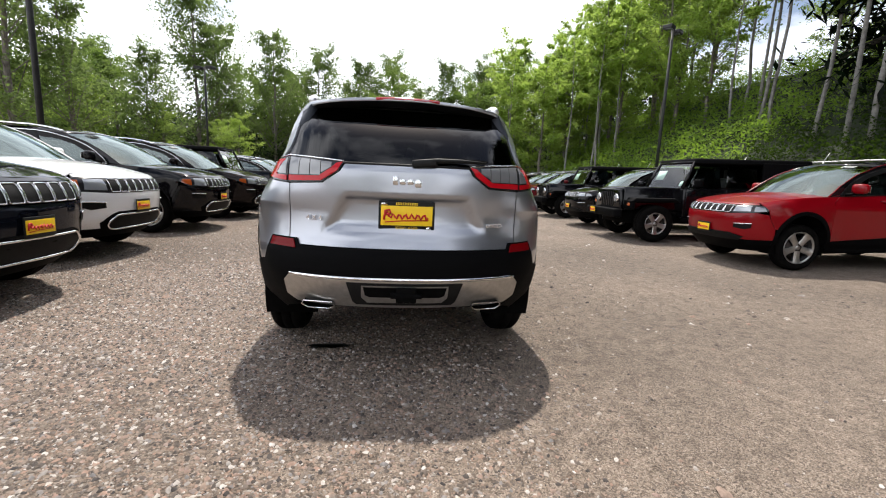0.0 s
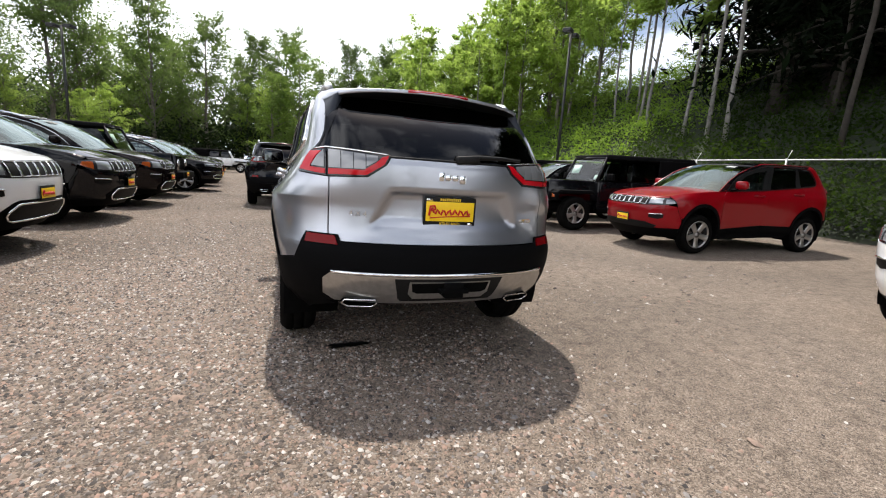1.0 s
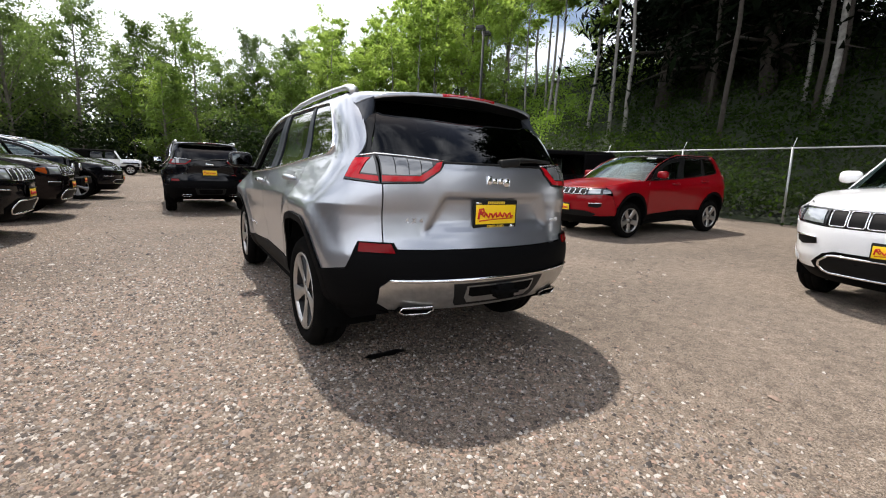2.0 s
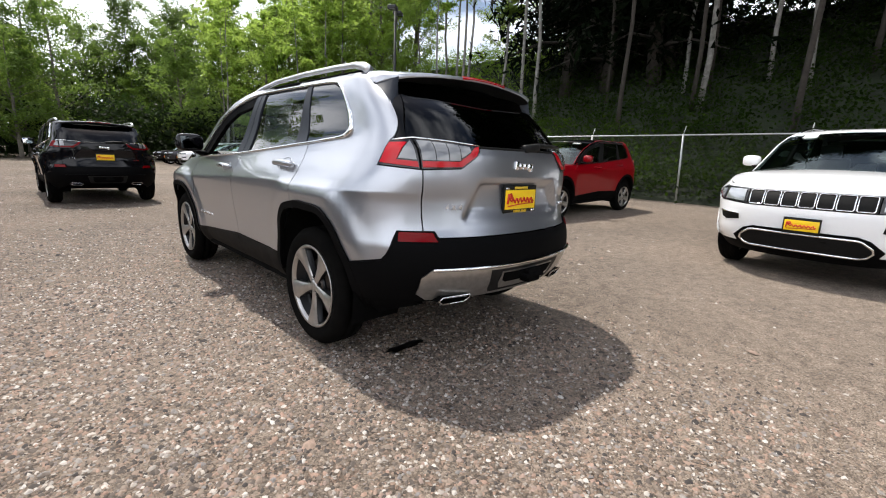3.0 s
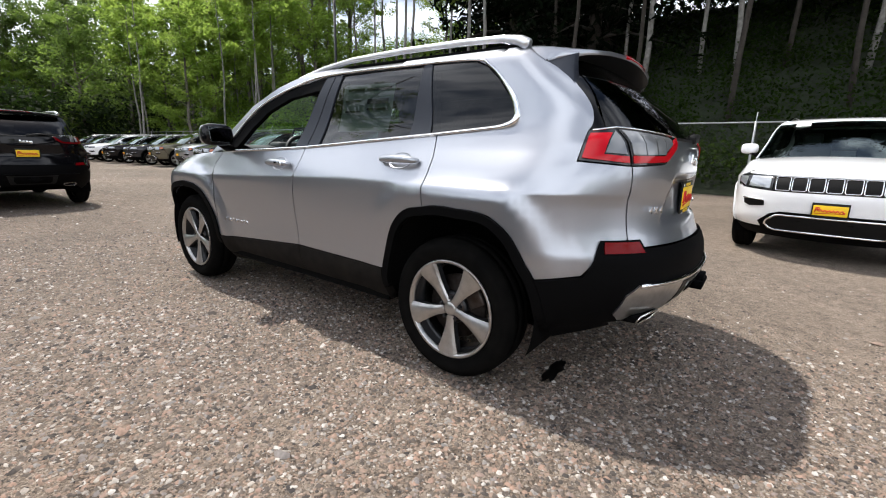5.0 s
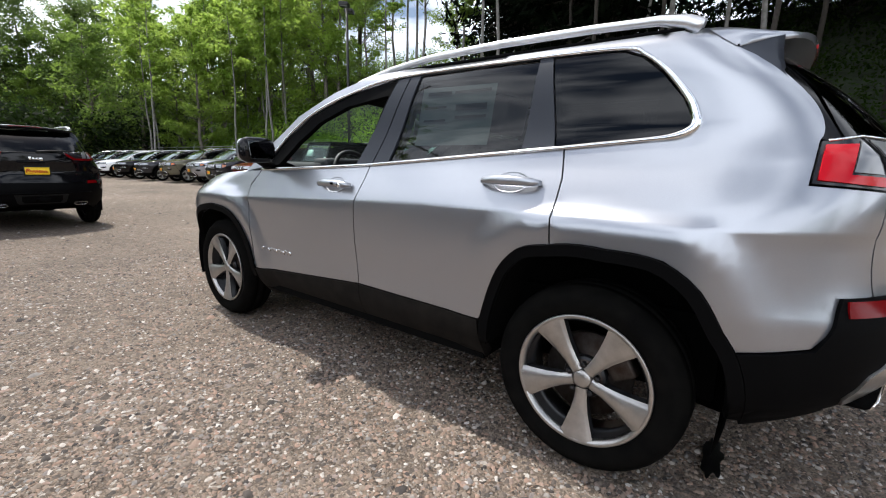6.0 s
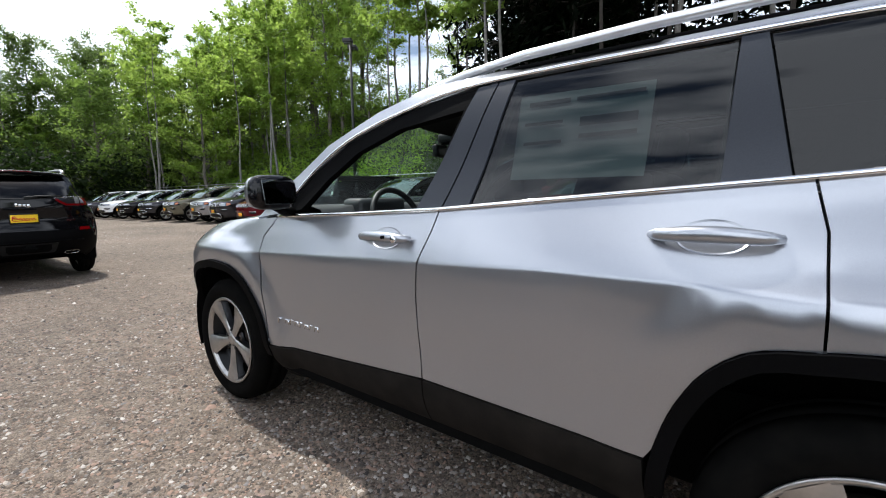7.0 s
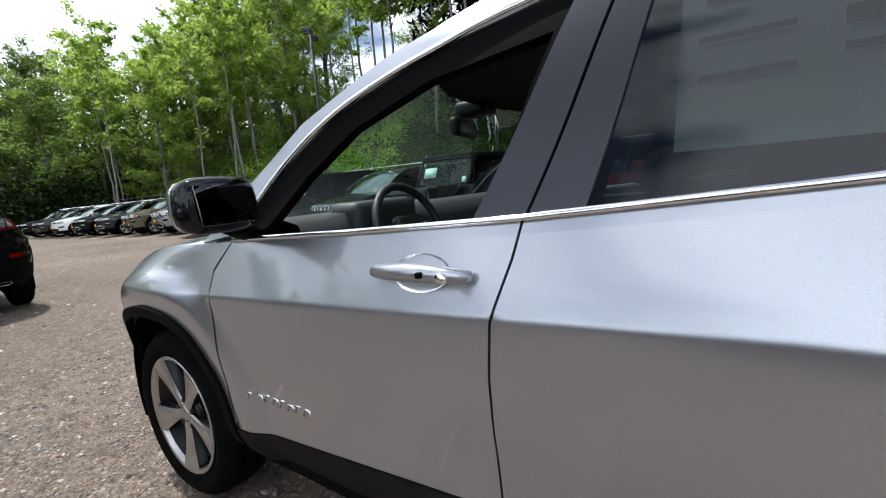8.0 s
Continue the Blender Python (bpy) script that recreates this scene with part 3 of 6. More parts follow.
def suv(name, label, kind, paint, fine=False, rim_style="five", roof_mat=None):
    """A sport utility car of one kind: compact (the subject), large or small. Local: tail at y = 0, nose ahead."""
    car = tagged(new(name), label, "car")
    # y map, z scale, x scale from the compact car's sizes
    ys, kz, kx = {"compact": ((0, 0.953, 3.66, 4.65), 1.0, 1.0),
                  "large": ((0, 0.99, 3.905, 4.82), 1.065, 1.045),
                  "small": ((0, 0.88, 3.516, 4.44), 1.035, 0.975)}[kind]
    y0s = (0, 0.953, 3.66, 4.65)

    def fit(p):
        y = p.y
        for i in range(3):
            if y <= y0s[i + 1] or i == 2:
                y = ys[i] + (y - y0s[i]) * (ys[i + 1] - ys[i]) / (y0s[i + 1] - y0s[i])
                break
        return Vector((p.x * kx, y, p.z * kz))

    width = [(0.20, .70), (0.27, .765), (0.33, .815), (0.39, .848), (0.45, .866), (0.60, .876), (0.75, .896), (0.85, .908), (0.936, .9155), (0.942, .9152), (0.950, .9120), (0.99, .8950), (1.05, .8700), (1.10, .8500), (1.15, .8310), (1.30, .790),
             (1.45, .763), (1.53, .741), (1.57, .724), (1.595, .703), (1.612, .668), (1.620, .60), (1.624, .52)]
    tail = [(0.30, .20), (0.42, .10), (0.52, .03), (0.62, .0), (0.70, .010), (0.76, .040), (0.82, .062), (0.90, .075), (1.05, .085), (1.18, .095), (1.22, .12), (1.30, .188), (1.40, .288), (1.54, .468), (1.61, .55)]
    if kind == "large":
        tail = [(0.30, .15), (0.45, .04), (0.62, .0), (0.75, .0), (0.80, .05), (1.0, .07), (1.18, .09), (1.25, .13), (1.40, .24), (1.54, .33), (1.61, .40)]
    nose = [(0.22, 4.42), (0.35, 4.56), (0.50, 4.63), (0.70, 4.65), (0.82, 4.63), (0.90, 4.585), (0.95, 4.52), (1.0, 4.42), (1.10, 4.1)]
    sh = Shell(width, tail, nose, flares=((0.953, 0.40, REAR_ARCH, 0.028), (3.66, 0.40, FRONT_ARCH, 0.026)) if kind == "compact" else ((0.953, 0.40, 0.42, 0.022), (3.66, 0.40, 0.42, 0.030)), step=0.036 if fine else 0.10, fit=fit)
    if kind != "compact":
        sh.nn, sh.na = 2.8, 0.70
    roof_mat = roof_mat or paint
    clad = M_CLAD
    low_paint = {"compact": M_SILL, "large": paint, "small": M_CLAD}[kind]       # the large car's sills are painted
    ri, ro = (0.415, 0.470) if kind != "large" else (0.425, 0.447)
    ra, fa = (0.953, 0.40), (3.66, 0.40)

    def arch(centre, a0, a1, n, inset=0.0):
        """Side points along a wheel arch, square-shouldered on the compact car."""
        if kind != "compact":
            return arc(*centre, ro - inset, a0, a1, n)
        table = REAR_ARCH if centre == ra else FRONT_ARCH
        out = []
        for k in range(n + 1):
            a = a0 + (a1 - a0) * k / n
            q = curve_at(table, a) - inset
            out.append(("s", centre[0] + q * math.cos(radians(a)), centre[1] + q * math.sin(radians(a))))
        return out
    glass_side = M_GLASS_DARK
    for mirror in (False, True):
        pn = dict(mirror=mirror)
        # body side with the quarter, the rail over the doors and the screen pillar
        side = S((1.085, 0.858), (1.090, 1.10), (1.084, 1.212), (0.72, 1.243), (0.672, 1.268), (0.665, 1.30), (0.70, 1.372), (0.775, 1.462), (0.85, 1.524), (0.93, 1.556), (1.24, 1.566), (2.01, 1.563),
                 (2.35, 1.508), (2.66, 1.418), (2.90, 1.285), (3.10, 1.108), (3.30, 1.082), (3.05, 1.262), (2.80, 1.412), (2.50, 1.525), (2.20, 1.600), (1.90, 1.616), (0.75, 1.616), (0.70, 1.612), (0.655, 1.585))
        side += S(*rounded([(0.605, 1.530), (0.537, 1.480), (0.469, 1.413), (0.432, 1.372), (0.405, 1.335), (0.388, 1.300), (0.380, 1.268), (0.381, 1.245)], 3)) + S((0.388, 1.231), (0.399, 1.104)) + R((-0.652, 1.088), (-0.652, 0.792)) + S((0.24, 0.770), (0.33, 0.645), (0.50, 0.612)) + arch(ra, 152, 73, 16)
        part("body_side", sh.panel(side, **pn), paint, car)
        door = S((3.187, 0.440), (3.190, 0.99), (3.105, 1.090), (2.60, 1.109), (2.118, 1.132), (2.124, 1.06), (2.172, 0.83), (2.182, 0.512))
        if fine:
            door = S((3.187, 0.440), (3.190, 0.99), (3.105, 1.090), (2.60, 1.109), (2.118, 1.132), (2.130, 1.06), (2.160, 0.95), (2.176, 0.83), (2.182, 0.70), (2.183, 0.512))
        front_door = part("front_door", sh.panel(door, **pn), paint, car)
        rd = S((2.177, 0.512), (2.177, 0.70), (2.170, 0.83), (2.154, 0.95), (2.124, 1.06), (2.112, 1.132), (1.60, 1.172), (1.090, 1.210), (1.096, 1.10), (1.091, 0.860)) + arch(ra, 72.5, 16, 12) + S((1.415, 0.496))
        rear_door = part("rear_door", sh.panel(rd, **pn), paint, car)
        fender = S((3.197, 0.455), (3.197, 1.0), (3.115, 1.087), (3.30, 1.076), (3.60, 1.060), (3.90, 1.032), (4.15, 0.995), (4.30, 0.963), (4.24, 0.86), (4.20, 0.74), (4.11, 0.60)) + arch(fa, 25, 174, 24)
        part("front_fender", sh.panel(fender, **pn), paint, car)
        # wheel arches
        for cy, cz in (ra, fa):
            lo, hi = ((0, 186) if cy < 2 else (-4, 183)) if kind == "compact" else ((-8, 186) if cy < 2 else (-4, 190))
            ring = arch((cy, cz), lo, hi, 34, 0.002) + arch((cy, cz), hi, lo, 34, 0.044 if kind == "compact" else ro - ri)
            part("wheel_arch", sh.panel(ring, lift=0.012, rim=0.03, **pn), clad if kind != "large" else paint, car)
            well = arch((cy, cz), *((-2, 200) if cy < 2 else (-20, 184)) if kind == "compact" else (-24, 204), 28, 0.034 if kind == "compact" else ro - ri - 0.012)
            bm = bmesh.new()
            middle = bm.verts.new(fit(Vector((-0.56, cy, cz - 0.10))))
            rows = [[bm.verts.new(fit(Vector((-xx, p[1], p[2])))) for xx in (0.87, 0.55)] for p in well]
            for a, b in zip(rows, rows[1:]):
                bm.faces.new((a[0], a[1], b[1], b[0]))
                bm.faces.new((a[1], middle, b[1]))
            part("wheel_well", mirrored(bm) if mirror else bm, M_LINER, car)
        # sills under each door
        part("sill", sh.panel(S((3.20, 0.245), (2.18, 0.272), (2.18, 0.506), (3.187, 0.434), (3.20, 0.434)), lift=0.006, rim=0.05, **pn), low_paint, car)
        part("sill", sh.panel(S((2.174, 0.272), (1.405, 0.292), (1.418, 0.490), (2.174, 0.506)), lift=0.006, rim=0.05, **pn), low_paint, car)
        # panes and their black pillars
        if not (fine and not mirror):
            front_pane = part("window_pane", sh.panel(S((3.04, 1.118), (2.88, 1.262), (2.66, 1.390), (2.36, 1.482), (2.02, 1.538), (2.205, 1.150), (2.60, 1.127)), lift=-0.012, rim=0, **pn), M_GLASS_SHADE if not fine else M_GLASS, front_door)
            front_pane.visible_shadow = False
        frame_out = S((3.085, 1.112), (2.90, 1.278), (2.66, 1.412), (2.36, 1.503), (2.000, 1.557), (1.951, 1.557), (2.112, 1.142), (2.19, 1.136))
        frame_in = S((2.205, 1.150), (2.118, 1.38), (2.070, 1.482), (2.36, 1.445), (2.60, 1.368), (2.78, 1.262), (2.94, 1.128))
        if kind == "small":
            # black pillars over the painted ones
            part("roof_pillar", sh.panel(S((0.93, 1.562), (2.01, 1.569), (2.35, 1.514), (2.66, 1.424), (2.90, 1.291), (3.10, 1.114), (3.27, 1.085), (3.04, 1.258), (2.79, 1.408), (2.49, 1.521), (2.20, 1.584), (1.90, 1.600), (0.80, 1.600)), lift=0.004, rim=0.004, **pn), M_BLACK, car)
        part("window_frame", sh.panel(frame_out + frame_in, lift=-0.004, rim=0.03, step=0.03 if fine else 0.08, **pn), M_PLATE_BLACK if not fine else M_CLAD, front_door)
        part("pillar_trim", sh.panel(S((2.112, 1.140), (1.948, 1.556), (2.022, 1.552), (2.224, 1.137)), lift=0.001, rim=0.01, **pn), M_PILLAR if fine else M_PLATE_BLACK, front_door)
        part("pillar_trim", sh.panel(S((2.000, 1.146), (1.882, 1.557), (1.941, 1.556), (2.105, 1.140)), lift=0.001, rim=0.01, **pn), M_PILLAR if fine else M_PLATE_BLACK, rear_door)
        pane = part("window_pane", sh.panel(S((2.005, 1.149), (1.885, 1.552), (1.25, 1.560), (1.262, 1.207)), lift=-0.008, rim=0, **pn), glass_side, rear_door)
        pane.visible_shadow = False
        part("pillar_trim", sh.panel(S((1.262, 1.207), (1.245, 1.560), (1.192, 1.560), (1.128, 1.216)), lift=0.001, rim=0.01, **pn), M_PILLAR if fine else M_PLATE_BLACK, rear_door)
        part("quarter_pane", sh.panel(S((1.122, 1.216), (1.186, 1.560), (0.935, 1.550), (0.862, 1.519), (0.79, 1.458), (0.716, 1.370), (0.682, 1.30), (0.69, 1.275), (0.73, 1.250)), lift=-0.004, rim=0.01, **pn), M_GLASS_QUARTER, car).visible_shadow = False
        bright = M_CHROME if kind != "small" else M_PLATE_BLACK
        part("belt_moulding", sh.strip(S(*[(y, z - 0.001) for y, z in BELT]), radius=0.0085, lift=0.004, **pn), bright, car)
        line = rounded([(1.00, 1.222), (0.80, 1.238), (0.725, 1.247), (0.684, 1.263), (0.668, 1.286), (0.674, 1.318), (0.702, 1.375), (0.777, 1.465), (0.852, 1.527), (0.93, 1.558), (1.24, 1.568), (2.01, 1.565), (2.35, 1.510), (2.66, 1.420), (2.90, 1.287), (3.09, 1.112)], 5 if fine else 2)
        trim, sizes = [], []
        for y, z in line:
            u = sh.chart("s", aft(y, z), z, "r")
            trim.append(fit(sh.place(u, z, "r") + 0.003 * sh.normal(u, z, "r")))
            sizes.append(0.008 + (0.010 * math.exp(-((y - 0.64) / 0.10) ** 2) if kind == "compact" else 0.0))
        bm = tube_bm(trim, sizes, 8 if fine else 5)
        part("window_moulding", mirrored(bm) if mirror else bm, bright, car)
        # handles: a cup, a bar and its two feet
        for y0, y1, z in ((1.165, 1.425, 1.082), (2.205, 2.465, 1.030)):
            owner = rear_door if y0 < 2 else front_door
            cup = arc((y0 + y1) / 2, z - 0.002, 0.040, 0, 360, 20, 1.9)[:-1]
            part("handle_cup", sh.panel(cup, lift=0.0025, rim=0.003, step=0.02 if fine else 0.04, bulge=-0.024, **pn), paint, owner)
            bar = []
            for i in range(13):
                t = i / 12
                y = y0 + (y1 - y0) * t
                lift = 0.008 + 0.034 * math.sin(math.pi * t) ** 0.45
                bar.append(Vector((-sh.x_at(y, z) - lift, y, z + 0.008 * math.sin(math.pi * t))))
            bm = tube_bm([fit(p) for p in bar], [0.010 + 0.010 * math.sin(math.pi * i / 12) ** 0.5 for i in range(13)], 10)
            handle = part("door_handle", mirrored(bm) if mirror else bm, M_SILVER if fine else paint, owner)
            if fine and y0 > 2 and not mirror:
                part("lock", moved(ring_bm([(-0.004, 0.0), (-0.004, 0.012), (0.003, 0.012), (0.003, 0.0)], 16, closed=False), Matrix.Translation((-sh.x_at(2.24, z) - 0.0565, 2.245, z + 0.002))), M_CHROME, handle)
                part("sensor_button", box_bm((-sh.x_at(2.29, z) - 0.068, 2.288, z + 0.002), (-sh.x_at(2.29, z) - 0.055, 2.300, z + 0.014), 0.002), M_CLAD, handle)
        # outside mirror
        hx = -1 if not mirror else 1
        shell = bmesh.new()
        bmesh.ops.create_cube(shell, size=1)
        bmesh.ops.subdivide_edges(shell, edges=shell.edges[:], cuts=4, use_grid_fill=True)
        for v in shell.verts:
            c = v.co * 2
            n = (abs(c.x) ** 3.5 + abs(c.y) ** 3.5 + abs(c.z) ** 3.5) ** (1 / 3.5)
            c = c / n
            deep = 0.085 if c.y > 0 else 0.055
            v.co = Vector((0.106 * c.x, deep * c.y * (1 - 0.25 * abs(c.x)), 0.074 * c.z))
        mx, my, mz = 0.985, 2.93, 1.207
        out_mirror = part("outside_mirror", moved(shell, Matrix.Translation(fit(Vector((hx * mx, my, mz))))), paint, car)
        if fine:
            bezel = bmesh.new()
            bmesh.ops.create_cube(bezel, size=1)
            bmesh.ops.subdivide_edges(bezel, edges=bezel.edges[:], cuts=4, use_grid_fill=True)
            for v in bezel.verts:
                c = v.co * 2
                c = c / (abs(c.x) ** 3.5 + abs(c.y) ** 3.5 + abs(c.z) ** 3.5) ** (1 / 3.5)
                v.co = Vector((0.1075 * c.x, (0.006 if c.y > 0 else 0.0565) * c.y, 0.0755 * c.z))
            part("mirror_bezel", moved(bezel, Matrix.Translation(fit(Vector((hx * mx, my, mz))))), M_BLACK, out_mirror, "black mirror housing rim")
        part("mirror_glass", moved(box_bm((-0.080, -0.003, -0.052), (0.080, 0.002, 0.052), 0.002), Matrix.Translation(fit(Vector((hx * mx, my - 0.055, mz)))) @ pose(0, 0, 0, -9, 0, -hx * 10)), M_MIRROR_DARK if fine else M_CHROME, out_mirror)
        part("mirror_foot", tube_bm([fit(Vector((hx * 0.955, 2.95, 1.150))), fit(Vector((hx * 0.91, 2.98, 1.128))), fit(Vector((hx * 0.855, 3.02, 1.118)))], [0.035, 0.030, 0.045], 8, 0.6), M_CLAD, out_mirror)
        # roof rail
        rail = [(0.612, 0.735, 1.614), (0.612, 0.78, 1.636), (0.612, 0.87, 1.655), (0.614, 1.10, 1.664), (0.620, 1.5, 1.667), (0.630, 1.9, 1.656), (0.638, 2.15, 1.628), (0.650, 2.30, 1.596), (0.660, 2.38, 1.575)]
        fineline = []
        for a, b in zip(rail, rail[1:]):
            fineline += [tuple(p + (q - p) * t / 4 for p, q in zip(a, b)) for t in range(4)]
        fineline.append(rail[-1])
        if kind != "small":
            bm = tube_bm([fit(Vector((hx * a, b, c))) for a, b, c in fineline], [0.017 + 0.010 * math.exp(-((b - 0.74) / 0.10) ** 2) for a, b, c in fineline], 8, 1.0)
            rl = part("roof_rail", bm, M_RAIL if kind == "compact" else (M_CHROME if kind == "large" else M_CLAD), car)
            part("rail_base", tube_bm([fit(Vector((hx * (0.610 + 0.025 * (b - 0.7)), b, 1.615 - 0.075 * max(0, b - 1.95) ** 1.2))) for b in (0.74, 1.0, 1.5, 1.9, 2.1, 2.25, 2.34)], 0.008, 6), M_CLAD, rl)
        # wheels
        for cy in (0.953, 3.66):
            p = fit(Vector((hx * 0.893, cy, 0.36)))
            r = {"compact": 0.362, "large": 0.385, "small": 0.350}[kind]
            wheel_parts(car, p.x, p.y, r, r, rim_r={"compact": 0.252, "large": 0.262, "small": 0.243}[kind], style=rim_style, rim_mat=M_ALLOY, seg=64 if fine else 28)
    # roof, screen, bonnet
    part("roof", sh.cap([(y, 1.6155, None) for y in (0.685, 0.9, 1.2, 1.5, 1.8, 1.95)] + [(2.05, 1.611, None, 0.018, 0.05), (2.20, 1.5995, None, 0.020, 0.12), (2.32, 1.569, None, 0.026, 0.18), (2.44, 1.537, None, 0.032, 0.22)], 0.020 if fine else 0.02, 0.012), roof_mat, car)
    bm = bmesh.new()
    grid = []
    for i in range(9):
        t = i / 8
        y, z = 3.285 - 0.84 * t - 0.01 * math.sin(math.pi * t), 1.086 + 0.448 * t + 0.055 * math.sin(math.pi * t)
        half = sh.x_at(y, z) - 0.012
        grid.append([bm.verts.new(fit(Vector((half * s / 8, y + (0.22 - 0.005 * t) * (1 - (s / 8) ** 2), z + 0.030 * t * (1 - (s / 8) ** 2))))) for s in range(-8, 9)])
    for a, b in zip(grid, grid[1:]):
        for k in range(16):
            bm.faces.new((a[k], a[k + 1], b[k + 1], b[k]))
    screen = part("windscreen", facing_up(bm), M_GLASS if fine else M_GLASS_SHADE, car)
    screen.visible_shadow = False
    hood_rows = [(3.27, 1.0785, None), (3.45, 1.070, None), (3.65, 1.057, None), (3.85, 1.037, None), (4.05, 1.012, None), (4.2, 0.988, None, 0.050), (4.32, 0.966, None, 0.040), (4.42, 0.957, None, 0.024), (4.475, 0.954, None, 0.012), (4.505, 0.9535, None, 0.006), (4.522, 0.953, None, 0.003)]
    part("bonnet", sh.cap(hood_rows, 0.055, 0.01), paint, car)
    part("cowl", moved(box_bm((-0.74, 3.25, 1.03), (0.74, 3.50, 1.075), 0.01), Matrix()), M_CLAD, car) if fine else None
    # dark inner body
    part("underbody", box_bm((-0.60 * kx, ys[1] - 0.40, 0.30), (0.60 * kx, ys[3] - 0.42, 0.62 * kz)), M_LINER, car, smooth=False)
    part("floor_pan", box_bm((-0.82 * kx, ys[1] + 0.46, 0.29), (0.82 * kx, ys[2] - 0.47, 0.50)), M_LINER, car, smooth=False)
    part("silencer", box_bm((-0.56 * kx, 0.24, 0.44), (0.56 * kx, 0.50, 0.70 * kz), 0.03), M_LINER, car)
    part("front_subframe", box_bm((-0.66 * kx, ys[2] + 0.3, 0.40), (0.66 * kx, ys[3] - 0.35, 0.80 * kz)), M_LINER, car, smooth=False)
    if not fine:
        part("cabin_floor", box_bm((-0.80 * kx, 0.45, 0.60), (0.80 * kx, ys[2] - 0.35, 1.06 * kz)), M_LINER, car, smooth=False)
    # tail
    gate = R((-0.646, 0.757), (0.646, 0.757), (0.646, 1.088), (0.46, 1.098), (0.365, 1.165), (0.34, 1.204), (-0.34, 1.204), (-0.365, 1.165), (-0.46, 1.098), (-0.646, 1.088))
    gate_bm = sh.panel(gate, step=0.02 if fine else 0.08)
    for v in gate_bm.verts:
        # the pressed recess round the number plate
        z = v.co.z / kz
        half = 0.355 + 0.10 * max(0.0, 1.03 - z) / 0.18
        d = min((half - abs(v.co.x)) / 0.055, (1.036 - z) / 0.02, (z - 0.825) / 0.06)
        d = min(1.0, max(0.0, d))
        v.co.y += 0.034 * d * d * (3 - 2 * d)
        v[gate_bm.verts.layers.float_vector["skin"]] = (0, 0, 0)
    tailgate = part("tailgate", gate_bm, paint, car)
    black = sh.panel(R((-0.685, 1.222), (-0.345, 1.206), (0.345, 1.206), (0.685, 1.222), (0.550, 1.555), (-0.550, 1.555)), lift=-0.006, rim=0.01)
    rear_pane = part("rear_window", black, M_GLASS_REAR, tailgate)
    rear_pane.visible_shadow = False
    part("tail_screen_edge", sh.strip(R((-0.665, 1.228), (-0.345, 1.211), (0.345, 1.211), (0.665, 1.228)), radius=0.008, lift=-0.002), M_PLATE_BLACK, tailgate)
    for mirror in (False, True):
        pn = dict(mirror=mirror)
        part("window_edge", sh.panel(S(*rounded([(0.384, 1.242), (0.384, 1.268), (0.392, 1.300), (0.409, 1.335), (0.436, 1.372), (0.473, 1.413), (0.540, 1.480), (0.570, 1.504)], 3)) + R((-0.555, 1.545), (-0.600, 1.440), (-0.645, 1.340), (-0.680, 1.226)), lift=-0.010, rim=0.01, step=0.04, **pn), M_EDGE, tailgate)
        low_line = [(sh.x_at(y, z), y, z) for y, z in ((aft(0.602, 1.527), 1.527), (aft(0.545, 1.484), 1.484), (0.485, 1.424))] + [(0.600, 0.470, 1.405)]
        high_line = [(sh.x_at(aft(0.602, 1.530), 1.530), aft(0.602, 1.530), 1.530), (0.612, 0.582, 1.545), (0.598, 0.545, 1.556), (0.580, 0.508, 1.564)]
        bm = bmesh.new()
        rows = [[bm.verts.new(fit(Vector((-(p[0] + (q[0] - p[0]) * t / 4), p[1] + (q[1] - p[1]) * t / 4 + 0.012 * math.sin(math.pi * t / 4) * k / 3, p[2] + (q[2] - p[2]) * t / 4)))) for t in range(5)] for k, (p, q) in enumerate(zip(low_line, high_line))]
        rows.append([bm.verts.new(fit(Vector((-0.550, 0.56, 1.40 + 0.14 * t / 4)))) for t in range(5)])
        for a, b in zip(rows, rows[1:]):
            for t in range(4):
                bm.faces.new((a[t], b[t], b[t + 1], a[t + 1]))
        part("pillar_fin", mirrored(bm) if mirror else bm, M_PILLAR, tailgate)
        lamp = part("tail_lamp", sh.panel(S((0.385, 1.226), (0.394, 1.109)) + R((-0.660, 1.094), (-0.660, 1.236)), lift=0.006, rim=0.02, step=0.03, **pn), M_LAMP_SMOKE, car)
        part("red_lens", sh.panel(S((0.377, 1.213), (0.384, 1.117)) + R((-0.664, 1.102), (-0.664, 1.128)) + S((0.315, 1.133), (0.306, 1.216)), lift=0.0115, rim=0.006, step=0.03, **pn), M_LAMP_RED, lamp)
        part("clear_lens", sh.panel(S((0.300, 1.220), (0.310, 1.141)) + R((-0.668, 1.136), (-0.668, 1.227)), lift=0.0105, rim=0.006, step=0.03, **pn), M_LAMP_GREY, lamp)
        lamp2 = part("gate_lamp", sh.panel(R((-0.652, 1.094), (-0.652, 1.236), (-0.345, 1.212), (-0.372, 1.165), (-0.462, 1.104)), lift=0.006, rim=0.02, step=0.03, **pn), M_LAMP_SMOKE, tailgate)
        part("red_lens", sh.panel(R((-0.648, 1.102), (-0.648, 1.131), (-0.478, 1.134), (-0.415, 1.176), (-0.385, 1.200), (-0.352, 1.208), (-0.378, 1.166), (-0.464, 1.110)), lift=0.0115, rim=0.006, step=0.03, **pn), M_LAMP_RED, lamp2)
